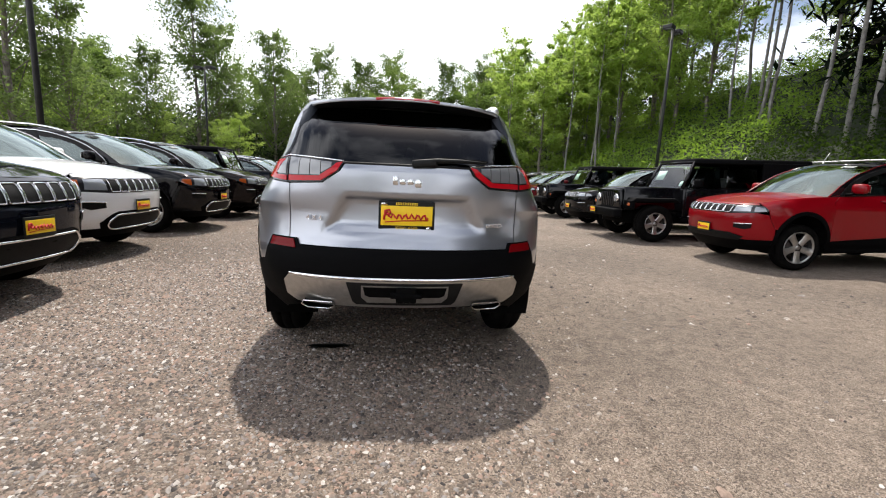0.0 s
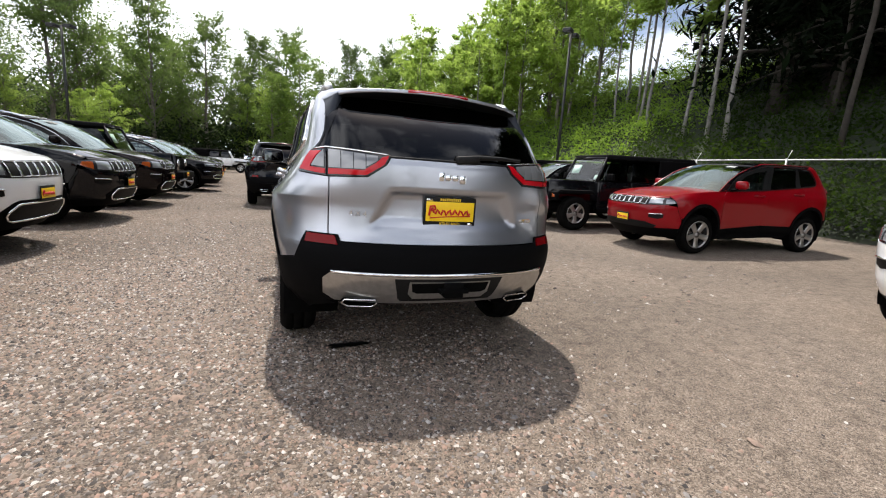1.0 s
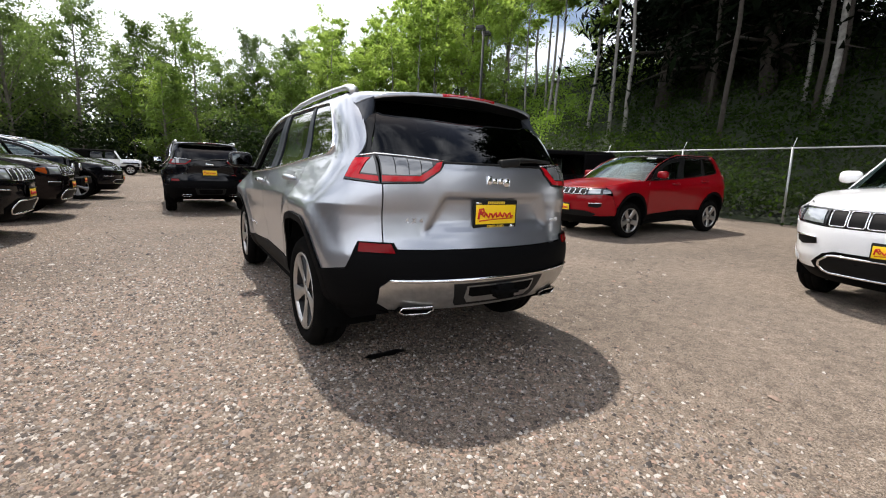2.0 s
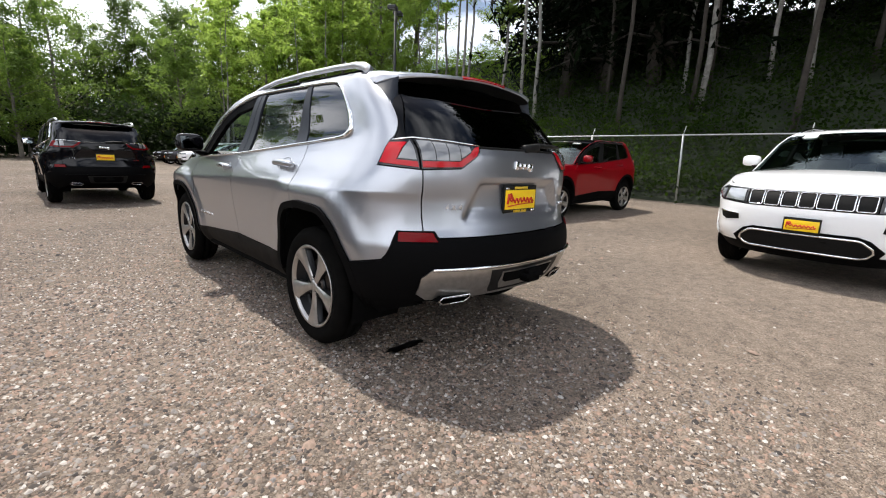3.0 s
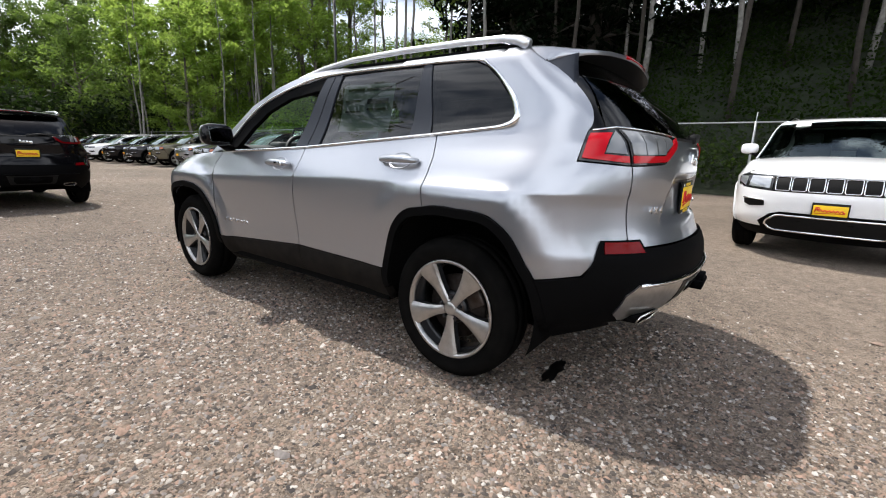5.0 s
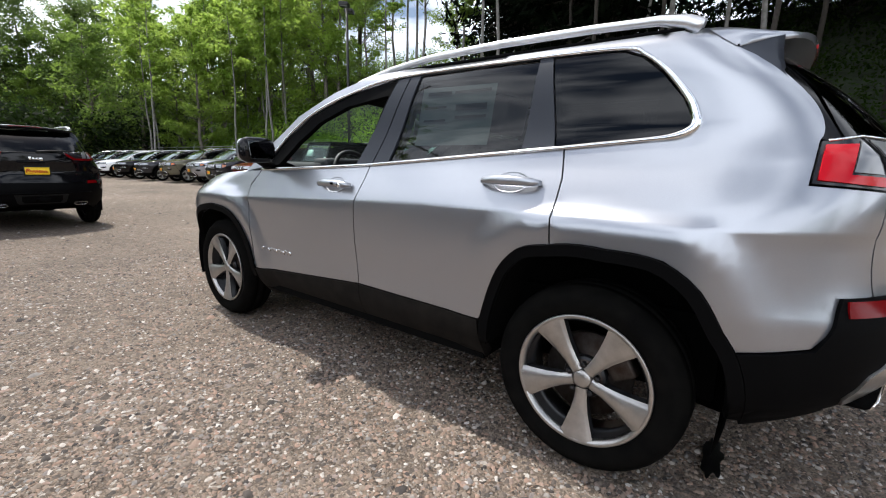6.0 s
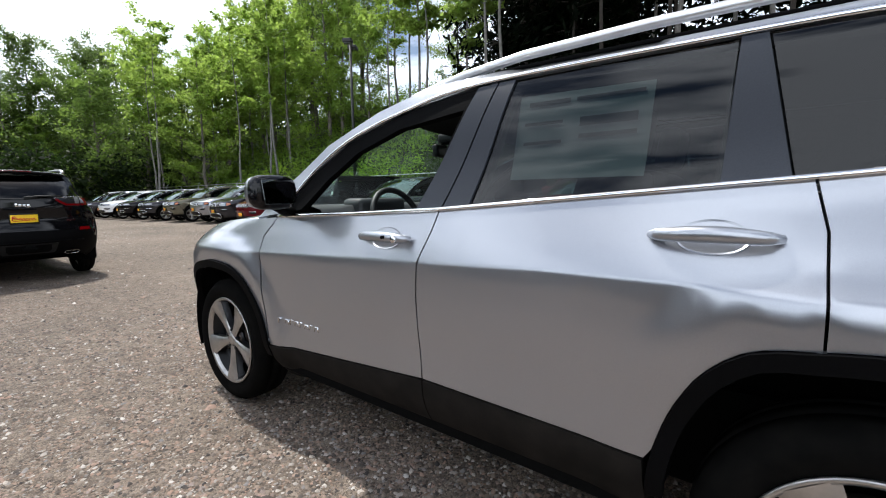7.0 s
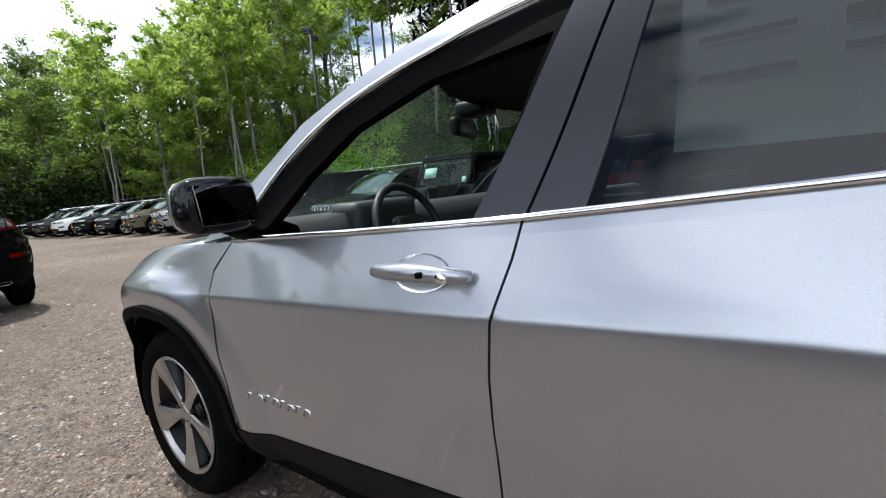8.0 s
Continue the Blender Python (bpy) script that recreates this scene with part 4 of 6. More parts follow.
        for k in range(4 if fine else 1):
            x0, low0, low1 = -0.646 + 0.060 * k, (1.136, 1.137, 1.138, 1.152)[k], (1.137, 1.138, 1.139, 1.184)[k]
            part("lens_cell", sh.panel(R((x0, low0), (x0, 1.228 - 0.006 * k), (x0 + 0.056, 1.223 - 0.006 * k), (x0 + 0.056, low1)), lift=0.0105, rim=0.004, step=0.03, **pn), M_LAMP_GREY, lamp2)
        part("lamp_trim", sh.strip(S((0.372, 1.226)) + R((-0.655, 1.240), (-0.50, 1.228), (-0.345, 1.214)), radius=0.0042, lift=0.008, **pn), M_CHROME, lamp2)
        part("reflector", sh.panel(R((-0.600, 0.732), (-0.612, 0.778), (-0.745, 0.782), (-0.755, 0.735)), lift=0.018, rim=0.02, step=0.03, **pn), M_LAMP_DARKRED, car)
    # rear bumper in two halves about the middle
    for mirror in (False, True):
        half = R((0.0, 0.748), (-0.585, 0.748), (-0.60, 0.788), (-0.752, 0.790)) + S((0.325, 0.640), (0.500, 0.608)) + arch(ra, 153, 190, 6) + S((0.40, 0.345), (0.26, 0.390)) + R((-0.64, 0.41), (-0.5, 0.41), (0.0, 0.42))
        part("rear_bumper", sh.panel(half, lift=0.012, rim=0.05, mirror=mirror), clad if kind != "large" else paint, car)
    part("bumper_fascia", sh.panel(R((-0.625, 0.604), (-0.30, 0.604), (0.30, 0.604), (0.625, 0.604), (0.665, 0.560), (0.660, 0.47), (0.60, 0.428), (-0.60, 0.428), (-0.660, 0.47), (-0.665, 0.560)), lift=0.020, rim=0.02), M_SATIN if fine else M_CLAD, car)
    part("fascia_edge", sh.strip(R((-0.625, 0.602), (-0.34, 0.602), (0.34, 0.602), (0.625, 0.602)), radius=0.010, lift=0.022), M_CHROME if fine else M_CLAD, car)
    if kind == "compact":
        sink = part("fascia_recess", sh.panel(R((-0.315, 0.582), (-0.285, 0.470), (-0.265, 0.448), (0.265, 0.448), (0.285, 0.470), (0.315, 0.582)), lift=0.0225, rim=0.006, step=0.04), M_PLATE_BLACK, car)
        part("recess_plate", sh.panel(R((-0.235, 0.568), (-0.235, 0.500), (-0.205, 0.468), (0.205, 0.468), (0.235, 0.500), (0.235, 0.568)), lift=0.0255, rim=0.004, step=0.04), M_SATIN if fine else M_CLAD, sink)
        part("tow_hook_slot", joined(sh.panel(R((-0.225, 0.562), (-0.215, 0.515), (-0.19, 0.505), (0.19, 0.505), (0.215, 0.515), (0.225, 0.562)), lift=0.0285, rim=0.004, step=0.04), box_bm((-0.05, -0.04, 0.475), (0.06, 0.03, 0.555), 0.008), box_bm((-0.08, -0.045, 0.500), (0.09, 0.03, 0.525), 0.006)), M_LINER, sink)
    for mirror in (False, True):
        pts = [(-0.400, 0.434), (-0.562, 0.434), (-0.576, 0.412), (-0.543, 0.390), (-0.418, 0.390), (-0.390, 0.412)]
        loop = [Vector(((-1 if mirror else 1) * a, 0.092 + 0.22 * (abs(a) - 0.39) + 0.5 * (0.434 - b), b + 0.006)) for a, b in pts]
        tip = tube_bm([fit(p) for p in loop + loop[:1]], 0.0042, 6, caps=False)
        ex = part("exhaust_tip", tip, M_CHROME, car)
        bm = bmesh.new()
        front = [bm.verts.new(fit(p)) for p in loop]
        back = [bm.verts.new(fit(p + Vector((0, 0.16, 0)))) for p in loop]
        for k in range(6):
            bm.faces.new((front[k], front[(k + 1) % 6], back[(k + 1) % 6], back[k]))
        bm.faces.new(back)
        part("exhaust_pipe", bm, M_LINER, ex)
    # spoiler over the rear window
    h_r = sh.x_at(0.66, 1.6155)
    front_line = [(sh.x_at(aft(y, z), z) + 0.003, aft(y, z), z) for y, z in ((0.604, 1.530), (0.640, 1.560), (0.668, 1.586), (0.692, 1.607))]
    front_line += [(h_r * t, 0.715 - 0.03 * (1 - t), 1.6175 + 0.020 * (1 - t ** 2.2)) for t in (0.95, 0.80, 0.62, 0.42, 0.20, 0.0)]
    back_line = [(sh.x_at(aft(0.598, 1.528), 1.528) + 0.002, aft(0.598, 1.528), 1.528), (0.614, 0.582, 1.545), (0.600, 0.545, 1.556), (0.581, 0.508, 1.565), (0.545, 0.478, 1.574), (0.47, 0.450, 1.585), (0.38, 0.432, 1.595), (0.25, 0.418, 1.604), (0.12, 0.410, 1.610), (0.0, 0.408, 1.612)]
    bm, under = bmesh.new(), bmesh.new()
    whole = list(range(10)) + list(range(8, -1, -1))
    rows = [[], [], [], [], [], [], []]
    low_rows = [[], []]
    for i, k in enumerate(whole):
        s = -1 if i < 9 else 1
        f, b = Vector(front_line[k]), Vector(back_line[k])
        for j in range(6):
            t = j / 5
            p = f.lerp(b, t) + Vector((0, 0, 0.008 * math.sin(math.pi * t)))
            rows[j].append(bm.verts.new(fit(Vector((s * p.x, p.y, p.z)))))
        rows[6].append(bm.verts.new(fit(Vector((s * b.x * 0.99, b.y + 0.006, b.z - 0.016 * min(1.0, k / 3))))))
        low_rows[0].append(under.verts.new(fit(Vector((s * b.x * 0.99, b.y + 0.006, b.z - 0.014 * min(1.0, k / 3))))))
        low_rows[1].append(under.verts.new(fit(Vector((s * b.x * 0.93, b.y + 0.13, b.z - 0.034)))))
    for grid, mesh_ in ((rows, bm), (low_rows, under)):
        for a, b in zip(grid, grid[1:]):
            for k in range(18):
                mesh_.faces.new((a[k], b[k], b[k + 1], a[k + 1]))
    spoiler = part("spoiler", facing_up(bm), roof_mat, tailgate)
    part("spoiler_underside", under, M_PLATE_BLACK, spoiler)
    part("stop_lamp", tube_bm([fit(Vector((x, 0.418 + 0.14 * x * x, 1.6085 - 0.14 * x * x))) for x in (-0.19, -0.1, 0, 0.1, 0.19)], 0.0095, 6), M_LAMP_RED, spoiler)
    # nose
    grille_z0, grille_z1, gx = (0.815, 0.925, 0.50) if kind != "large" else (0.770, 0.912, 0.505)
    for mirror in (False, True):
        pn = dict(mirror=mirror, end="f")
        half = F((0.0, grille_z0 - 0.01), (-gx, grille_z0 - 0.01), (-0.80, grille_z0 + 0.01)) + S((4.235, 0.80), (4.205, 0.735), (4.115, 0.595), (4.11, 0.44 if kind != "large" else 0.375)) + F((-0.74, 0.43 if kind != "large" else 0.365), (-0.45, 0.43 if kind != "large" else 0.365), (0.0, 0.43))
        part("front_bumper", sh.panel(half, rim=0.03, **pn), paint, car)
        drop = 0.425 if kind != "large" else 0.36
        lowf = F((0.0, drop), (-0.45, drop), (-0.74, drop)) + S((4.10, drop + 0.01), (4.07, 0.30)) + F((-0.70, 0.26), (0.0, 0.25))
        part("lower_bumper", sh.panel(lowf, rim=0.05, **pn), M_CLAD, car)
        lampf = F((-gx - 0.008, grille_z0), (-gx - 0.008, grille_z1 + 0.01), (-0.76, grille_z1 + 0.015)) + S((4.255, 0.92), (4.24, 0.86)) + F((-0.80, grille_z0 + 0.015))
        hl = part("headlamp", sh.panel(lampf, lift=-0.004, rim=0.03, step=0.04, **pn), M_LAMP_SMOKE, car)
        part("lamp_lens", sh.panel(F((-gx - 0.03, grille_z0 + 0.02), (-gx - 0.03, grille_z1 - 0.005), (-0.72, grille_z1), (-0.74, grille_z0 + 0.03)), lift=0.004, rim=0.006, step=0.03, **pn), M_LAMP_CLEAR, hl)
        part("marker_lens", sh.panel(F((-0.775, grille_z0 + 0.03), (-0.76, grille_z1 - 0.01)) + S((4.29, 0.90), (4.27, 0.85)), lift=0.003, rim=0.006, step=0.03, **pn), M_LAMP_CELL if kind != "large" else M_AMBER, hl)
        fog = part("fog_lamp_housing", sh.panel(F((-0.56, 0.60), (-0.57, 0.655), (-0.77, 0.665), (-0.76, 0.605), (-0.70, 0.58)), lift=0.004, rim=0.01, step=0.03, **pn), M_GRILLE, car)
        part("fog_trim", sh.strip(F((-0.57, 0.66), (-0.77, 0.67)), "f", 0.008, 0.008, mirror), M_CHROME, fog)
        top = F((0.0, grille_z1 + 0.014), (-gx, grille_z1 + 0.014), (-0.76, grille_z1 + 0.022)) + S((4.31, 0.957)) + F((-0.62, 0.955), (-0.3, 0.955), (0.0, 0.955))
        part("bonnet_lip", sh.panel(top, rim=0.02, step=0.05, **pn), paint, car)
    grille = part("grille", sh.panel(F((-gx, grille_z0), (gx, grille_z0), (gx, grille_z1 + 0.01), (-gx, grille_z1 + 0.01)), "f", lift=-0.010, rim=0.01), M_PLATE_BLACK if kind != "compact" else paint, car)
    for k in range(7):
        cx = (k - 3) * (2 * gx / 7.15)
        ring = slot_ring(gx / 8.2, grille_z0 + 0.006, grille_z1 + 0.002)
        part("grille_slot", sh.panel(F(*[(cx + a, b) for a, b in ring]), "f", lift=-0.004, rim=0.01, step=0.03), M_GRILLE, grille)
        part("slot_surround", sh.strip(F(*[(cx + a, b) for a, b in ring]), "f", 0.0055, 0.0, closed=True, step=0.03), M_CHROME, grille)
    intake = F((-0.52, 0.45), (-0.60, 0.50), (-0.52, 0.565), (0.52, 0.565), (0.60, 0.50), (0.52, 0.45))
    if kind == "large":
        intake = F((-0.43, 0.355), (-0.485, 0.372), (-0.525, 0.415), (-0.515, 0.455), (-0.44, 0.510), (-0.40, 0.518), (0.40, 0.518), (0.44, 0.510), (0.515, 0.455), (0.525, 0.415), (0.485, 0.372), (0.43, 0.355))
        part("intake_panel", sh.panel(F((-0.46, 0.325), (-0.56, 0.36), (-0.60, 0.425), (-0.50, 0.520), (-0.41, 0.550), (0.41, 0.550), (0.50, 0.520), (0.60, 0.425), (0.56, 0.36), (0.46, 0.325)), "f", lift=0.006, rim=0.02), M_CLAD, car)
    if kind == "small":
        intake = F((-0.62, 0.42), (-0.68, 0.47), (-0.50, 0.52), (0.50, 0.52), (0.68, 0.47), (0.62, 0.42))
    it = part("lower_intake", sh.panel(intake, "f", lift=0.016, rim=0.02), M_GRILLE, car)
    if kind != "small":
        part("intake_surround", sh.strip(intake, "f", 0.012, 0.018, closed=True), M_CHROME, it)
    pz = 0.60 if kind != "small" else 0.56
    tip = fit(Vector((0, curve_at(nose, pz) + 0.016, pz)))
    plate_parts(car, "front_plate", pose(tip.x, tip.y, tip.z, 0, 0, 180), small=not fine)
    if not fine:
        # paper notices in the upper corners of the screen, seats behind dark glass
        for x0, x1, t0, t1 in ((0.38, 0.54, 0.80, 0.93), (-0.56, -0.40, 0.86, 0.94)):
            bm = bmesh.new()
            vs = []
            for t in (t0, (t0 + t1) / 2, t1):
                y, z = 3.285 - 0.84 * t - 0.01 * math.sin(math.pi * t), 1.086 + 0.448 * t + 0.055 * math.sin(math.pi * t)
                wide = sh.x_at(y, z) - 0.012
                for x in (x0, (x0 + x1) / 2, x1):
                    vs.append(bm.verts.new(fit(Vector((x, y + (0.22 - 0.005 * t) * (1 - (x / wide) ** 2) + 0.006, z + 0.030 * t * (1 - (x / wide) ** 2) + 0.010)))))
            for a in (0, 1, 3, 4):
                bm.faces.new((vs[a], vs[a + 1], vs[a + 4], vs[a + 3]))
            bmesh.ops.solidify(bm, geom=bm.faces[:], thickness=0.001)
            part("screen_notice", bm, M_PAPER, screen)
        for sx in (-0.36, 0.36):
            p = fit(Vector((sx, 2.05, 1.0)))
            part("seat", joined(box_bm((p.x - 0.24, p.y - 0.1, p.z - 0.1), (p.x + 0.24, p.y + 0.10, p.z + 0.28), 0.05), box_bm((p.x - 0.12, p.y - 0.12, p.z + 0.28), (p.x + 0.12, p.y - 0.02, p.z + 0.46), 0.04)), M_SEAT, car)
    return car, sh, tailgate, fit


# ---- ground ----
def rise(x):
    """The yard climbs by a hand's width towards the fence."""
    t = min(1.0, max(0.0, (x - 4.6) / 4.2))
    return 0.075 * t * t * (3 - 2 * t)


def hill(x, y):
    """Height of the land: a level yard, a bank behind the fence."""
    d = x - 13.3 - 0.6 * math.sin(y * 0.13)
    if y > 46:
        d = max(d, (y - 56) * 0.5)
    if d <= 0:
        return rise(x)
    return rise(x) + (0.62 * d if d < 16 else 9.92 + 0.25 * (d - 16))


def gravel_material():
    """Packed grit and broken stones of two sizes, with dark joints and broad damp or dusty patches."""
    m = material("gravel", (0.3, 0.27, 0.24), 0.92)
    co = nd(m, "TexCoord")
    warp = nd(m, "TexNoise", Scale=30.0, Detail=3.0)
    wire(m, co.outputs["Object"], warp.inputs["Vector"])
    shift = nd(m, "VectorMath")
    shift.operation = "MULTIPLY_ADD"
    wire(m, warp.outputs["Color"], shift.inputs[0])
    shift.inputs[1].default_value = (0.032, 0.032, 0.032)
    wire(m, co.outputs["Object"], shift.inputs[2])
    layers = []
    for scale, stops in ((84.0, ((0.0, (0.10, 0.082, 0.07)), (0.28, (0.30, 0.24, 0.19)), (0.52, (0.42, 0.34, 0.275)), (0.74, (0.50, 0.35, 0.27)), (0.90, (0.52, 0.48, 0.43)), (1.0, (0.80, 0.77, 0.72)))),
                         (170.0, ((0.0, (0.14, 0.115, 0.095)), (0.5, (0.38, 0.305, 0.245)), (1.0, (0.60, 0.52, 0.44))))):
        cell, edge = nd(m, "TexVoronoi", Scale=scale), nd(m, "TexVoronoi", Scale=scale)
        edge.feature = "DISTANCE_TO_EDGE"
        for n in (cell, edge):
            wire(m, shift.outputs[0], n.inputs["Vector"])
        sep = nd(m, "SeparateColor")
        wire(m, cell.outputs["Color"], sep.inputs["Color"])
        mul = nd(m, "Mix")
        mul.data_type, mul.blend_type = "RGBA", "MULTIPLY"
        mul.inputs["Factor"].default_value = 1.0
        wire(m, ramp(m, sep.outputs[0], stops), mul.inputs["A"])
        wire(m, ramp(m, edge.outputs["Distance"], ((0.0, (0.66, 0.645, 0.63)), (0.10, (1.04, 1.04, 1.04)))), mul.inputs["B"])
        layers.append((mul.outputs["Result"], sep.outputs[1], edge.outputs["Distance"]))
    n1 = nd(m, "TexNoise", Scale=0.35, Detail=5.0)
    n2 = nd(m, "TexNoise", Scale=7.0, Detail=6.0)
    for n in (n1, n2):
        wire(m, co.outputs["Object"], n.inputs["Vector"])
    where = nd(m, "SeparateXYZ")
    wire(m, co.outputs["Object"], where.inputs[0])
    worn = nd(m, "MapRange")
    worn.inputs["From Min"].default_value, worn.inputs["From Max"].default_value = -0.6, 2.4
    worn.inputs["To Min"].default_value, worn.inputs["To Max"].default_value = 0.0, 0.32
    wire(m, where.outputs["X"], worn.inputs["Value"])
    lean = nd(m, "Math")
    lean.operation = "ADD"
    wire(m, n2.outputs["Fac"], lean.inputs[0])
    wire(m, worn.outputs["Result"], lean.inputs[1])
    pick = ramp(m, lean.outputs[0], ((0.46, (0, 0, 0)), (0.60, (1, 1, 1))))
    mx = nd(m, "Mix")
    mx.data_type = "RGBA"
    wire(m, pick, mx.inputs["Factor"])
    wire(m, layers[0][0], mx.inputs["A"])
    wire(m, layers[1][0], mx.inputs["B"])
    dirt = nd(m, "Mix")
    dirt.data_type, dirt.blend_type = "RGBA", "MULTIPLY"
    dirt.inputs["Factor"].default_value = 1.0
    wire(m, mx.outputs["Result"], dirt.inputs["A"])
    wire(m, ramp(m, n1.outputs["Fac"], ((0.3, (0.36, 0.345, 0.325)), (0.7, (0.62, 0.592, 0.56)))), dirt.inputs["B"])
    n3 = nd(m, "TexNoise", Scale=9.0, Detail=8.0, Roughness=0.75)
    wire(m, co.outputs["Object"], n3.inputs["Vector"])
    clod = nd(m, "Mix")
    clod.data_type, clod.blend_type = "RGBA", "MULTIPLY"
    clod.inputs["Factor"].default_value = 1.0
    wire(m, dirt.outputs["Result"], clod.inputs["A"])
    wire(m, ramp(m, n3.outputs["Fac"], ((0.36, (0.66, 0.645, 0.63)), (0.50, (0.98, 0.98, 0.98)), (0.64, (1.22, 1.22, 1.22)))), clod.inputs["B"])
    wire(m, clod.outputs["Result"], bsdf(m).inputs["Base Color"])
    tall = nd(m, "Math")
    tall.operation = "MULTIPLY"
    wire(m, layers[0][1], tall.inputs[0])
    lim = ramp(m, layers[0][2], ((0.0, (0, 0, 0)), (0.10, (1, 1, 1))))
    wire(m, lim, tall.inputs[1])
    flat = nd(m, "MapRange")
    flat.inputs["To Min"].default_value, flat.inputs["To Max"].default_value = 1.0, 0.35
    wire(m, pick, flat.inputs["Value"])
    low = nd(m, "Math")
    low.operation = "MULTIPLY"
    wire(m, tall.outputs[0], low.inputs[0])
    wire(m, flat.outputs["Result"], low.inputs[1])
    bumped(m, low.outputs[0], 1.0, 0.013)
    return m


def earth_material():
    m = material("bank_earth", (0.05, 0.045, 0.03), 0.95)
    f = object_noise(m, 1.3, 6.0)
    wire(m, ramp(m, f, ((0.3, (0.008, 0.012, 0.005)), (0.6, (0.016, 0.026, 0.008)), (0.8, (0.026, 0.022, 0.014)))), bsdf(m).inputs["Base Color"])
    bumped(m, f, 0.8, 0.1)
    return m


M_GRAVEL, M_EARTH = gravel_material(), earth_material()


def sheet(name, xs, ys, height, mat):
    vs = [(x, y, height(x, y)) for y in ys for x in xs]
    n = len(xs)
    fs = [(j * n + i, j * n + i + 1, (j + 1) * n + i + 1, (j + 1) * n + i) for j in range(len(ys) - 1) for i in range(n - 1)]
    me = bpy.data.meshes.new(name)
    me.from_pydata(vs, [], fs)
    me.materials.append(mat)
    me.polygons.foreach_set("use_smooth", [True] * len(me.polygons))
    return new(name, me)


def spread(a, b, n):
    return [a + (b - a) * i / n for i in range(n + 1)]


def yard(x, y):
    fade = max(0.0, 1 - max(abs(x), abs(y - 2)) / 14)
    return rise(x) + fade * 0.010 * noise.noise(Vector((x * 0.9, y * 0.9, 0))) - 0.004


ground = sheet("ground", [-1500, -300, -80] + spread(-30, 30, 120) + [80, 300, 1500], [-1500, -300, -80] + spread(-20, 40, 120) + [80, 300, 1500], yard, M_GRAVEL)
tagged(ground, "level yard of packed brown and grey gravel", "ground", kind="structure")
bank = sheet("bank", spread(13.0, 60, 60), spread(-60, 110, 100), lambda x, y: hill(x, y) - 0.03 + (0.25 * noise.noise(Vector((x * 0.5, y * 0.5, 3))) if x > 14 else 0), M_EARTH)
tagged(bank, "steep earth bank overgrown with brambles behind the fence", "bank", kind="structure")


def stones_mesh(name, places, sizes, mat):
    """Many small angular stones as one mesh: a jittered ring of six and a flat, off-centre ridge of two."""
    n = len(places)
    ring = np.array([(math.cos(math.pi * k / 3), math.sin(math.pi * k / 3), -0.25) for k in range(6)] + [(0.32, 0, 0.55), (-0.32, 0, 0.5)])
    tri = np.array([(0, 1, 6), (1, 2, 6), (2, 7, 6), (2, 3, 7), (3, 4, 7), (4, 5, 7), (5, 6, 7), (5, 0, 6)])
    v = ring[None] * stone_rng.uniform(0.65, 1.2, (n, 8, 1)) + stone_rng.normal(0, 0.10, (n, 8, 3))
    v[..., 0] *= stone_rng.uniform(0.9, 1.5, (n, 1))
    a = stone_rng.uniform(0, 2 * math.pi, n)
    c, s = np.cos(a)[:, None], np.sin(a)[:, None]
    x, y = v[..., 0] * c - v[..., 1] * s, v[..., 0] * s + v[..., 1] * c
    v = np.stack([x, y, v[..., 2]], -1) * sizes[:, None, None] + places[:, None, :]
    me = bpy.data.meshes.new(name)
    me.vertices.add(n * 8)
    me.vertices.foreach_set("co", v.reshape(-1))
    idx = (tri[None] + 8 * np.arange(n)[:, None, None]).reshape(-1)
    me.loops.add(len(idx))
    me.loops.foreach_set("vertex_index", idx)
    me.polygons.add(n * 8)
    me.polygons.foreach_set("loop_start", np.arange(n * 8) * 3)
    me.update(calc_edges=True)
    me.materials.append(mat)
    return me


def stone_material():
    m = material("loose_stones", (0.3, 0.27, 0.24), 0.85)
    geo = nd(m, "NewGeometry")
    col = ramp(m, geo.outputs["Random Per Island"], ((0.0, (0.055, 0.048, 0.045)), (0.25, (0.17, 0.137, 0.113)), (0.5, (0.34, 0.272, 0.217)), (0.68, (0.46, 0.305, 0.23)), (0.80, (0.26, 0.247, 0.24)), (0.92, (0.58, 0.52, 0.45)), (1.0, (0.76, 0.72, 0.67))))
    f = object_noise(m, 60, 3.0)
    mx = nd(m, "Mix")
    mx.data_type, mx.blend_type = "RGBA", "MULTIPLY"
    mx.inputs["Factor"].default_value = 1.0
    wire(m, col, mx.inputs["A"])
    wire(m, ramp(m, f, ((0.3, (0.50, 0.495, 0.49)), (0.7, (0.78, 0.77, 0.76)))), mx.inputs["B"])
    wire(m, mx.outputs["Result"], bsdf(m).inputs["Base Color"])
    return m


stone_rng = np.random.default_rng(3)
M_STONE = stone_material()
count = 125000
px = np.where(stone_rng.random(count) < 0.42, stone_rng.uniform(-3.4, 0.6, count), stone_rng.uniform(-5.8, 2.8, count))
py = np.where(stone_rng.random(count) < 0.42, stone_rng.uniform(-1.3, 3.2, count), stone_rng.uniform(-2.0, 6.5, count))
keep = stone_rng.random(count) < np.clip(1.15 - 0.15 * np.hypot(px + 1.3, py - 0.8), 0.10, 1.0) * np.clip(1.0 - (px - 0.1) / 1.4, 0.10, 1.0)
px, py = px[keep], py[keep]
size = 0.0050 + 0.0100 * stone_rng.random(len(px)) ** 2.3
pz = np.array([yard(a, b) for a, b in zip(px, py)]) + size * 0.12
gravel = new("loose_gravel", stones_mesh("loose_gravel", np.stack([px, py, pz], 1), size, M_STONE))
tagged(gravel, "loose angular brown, pink and grey gravel stones", "gravel", kind="stuff")
far_n = 11000
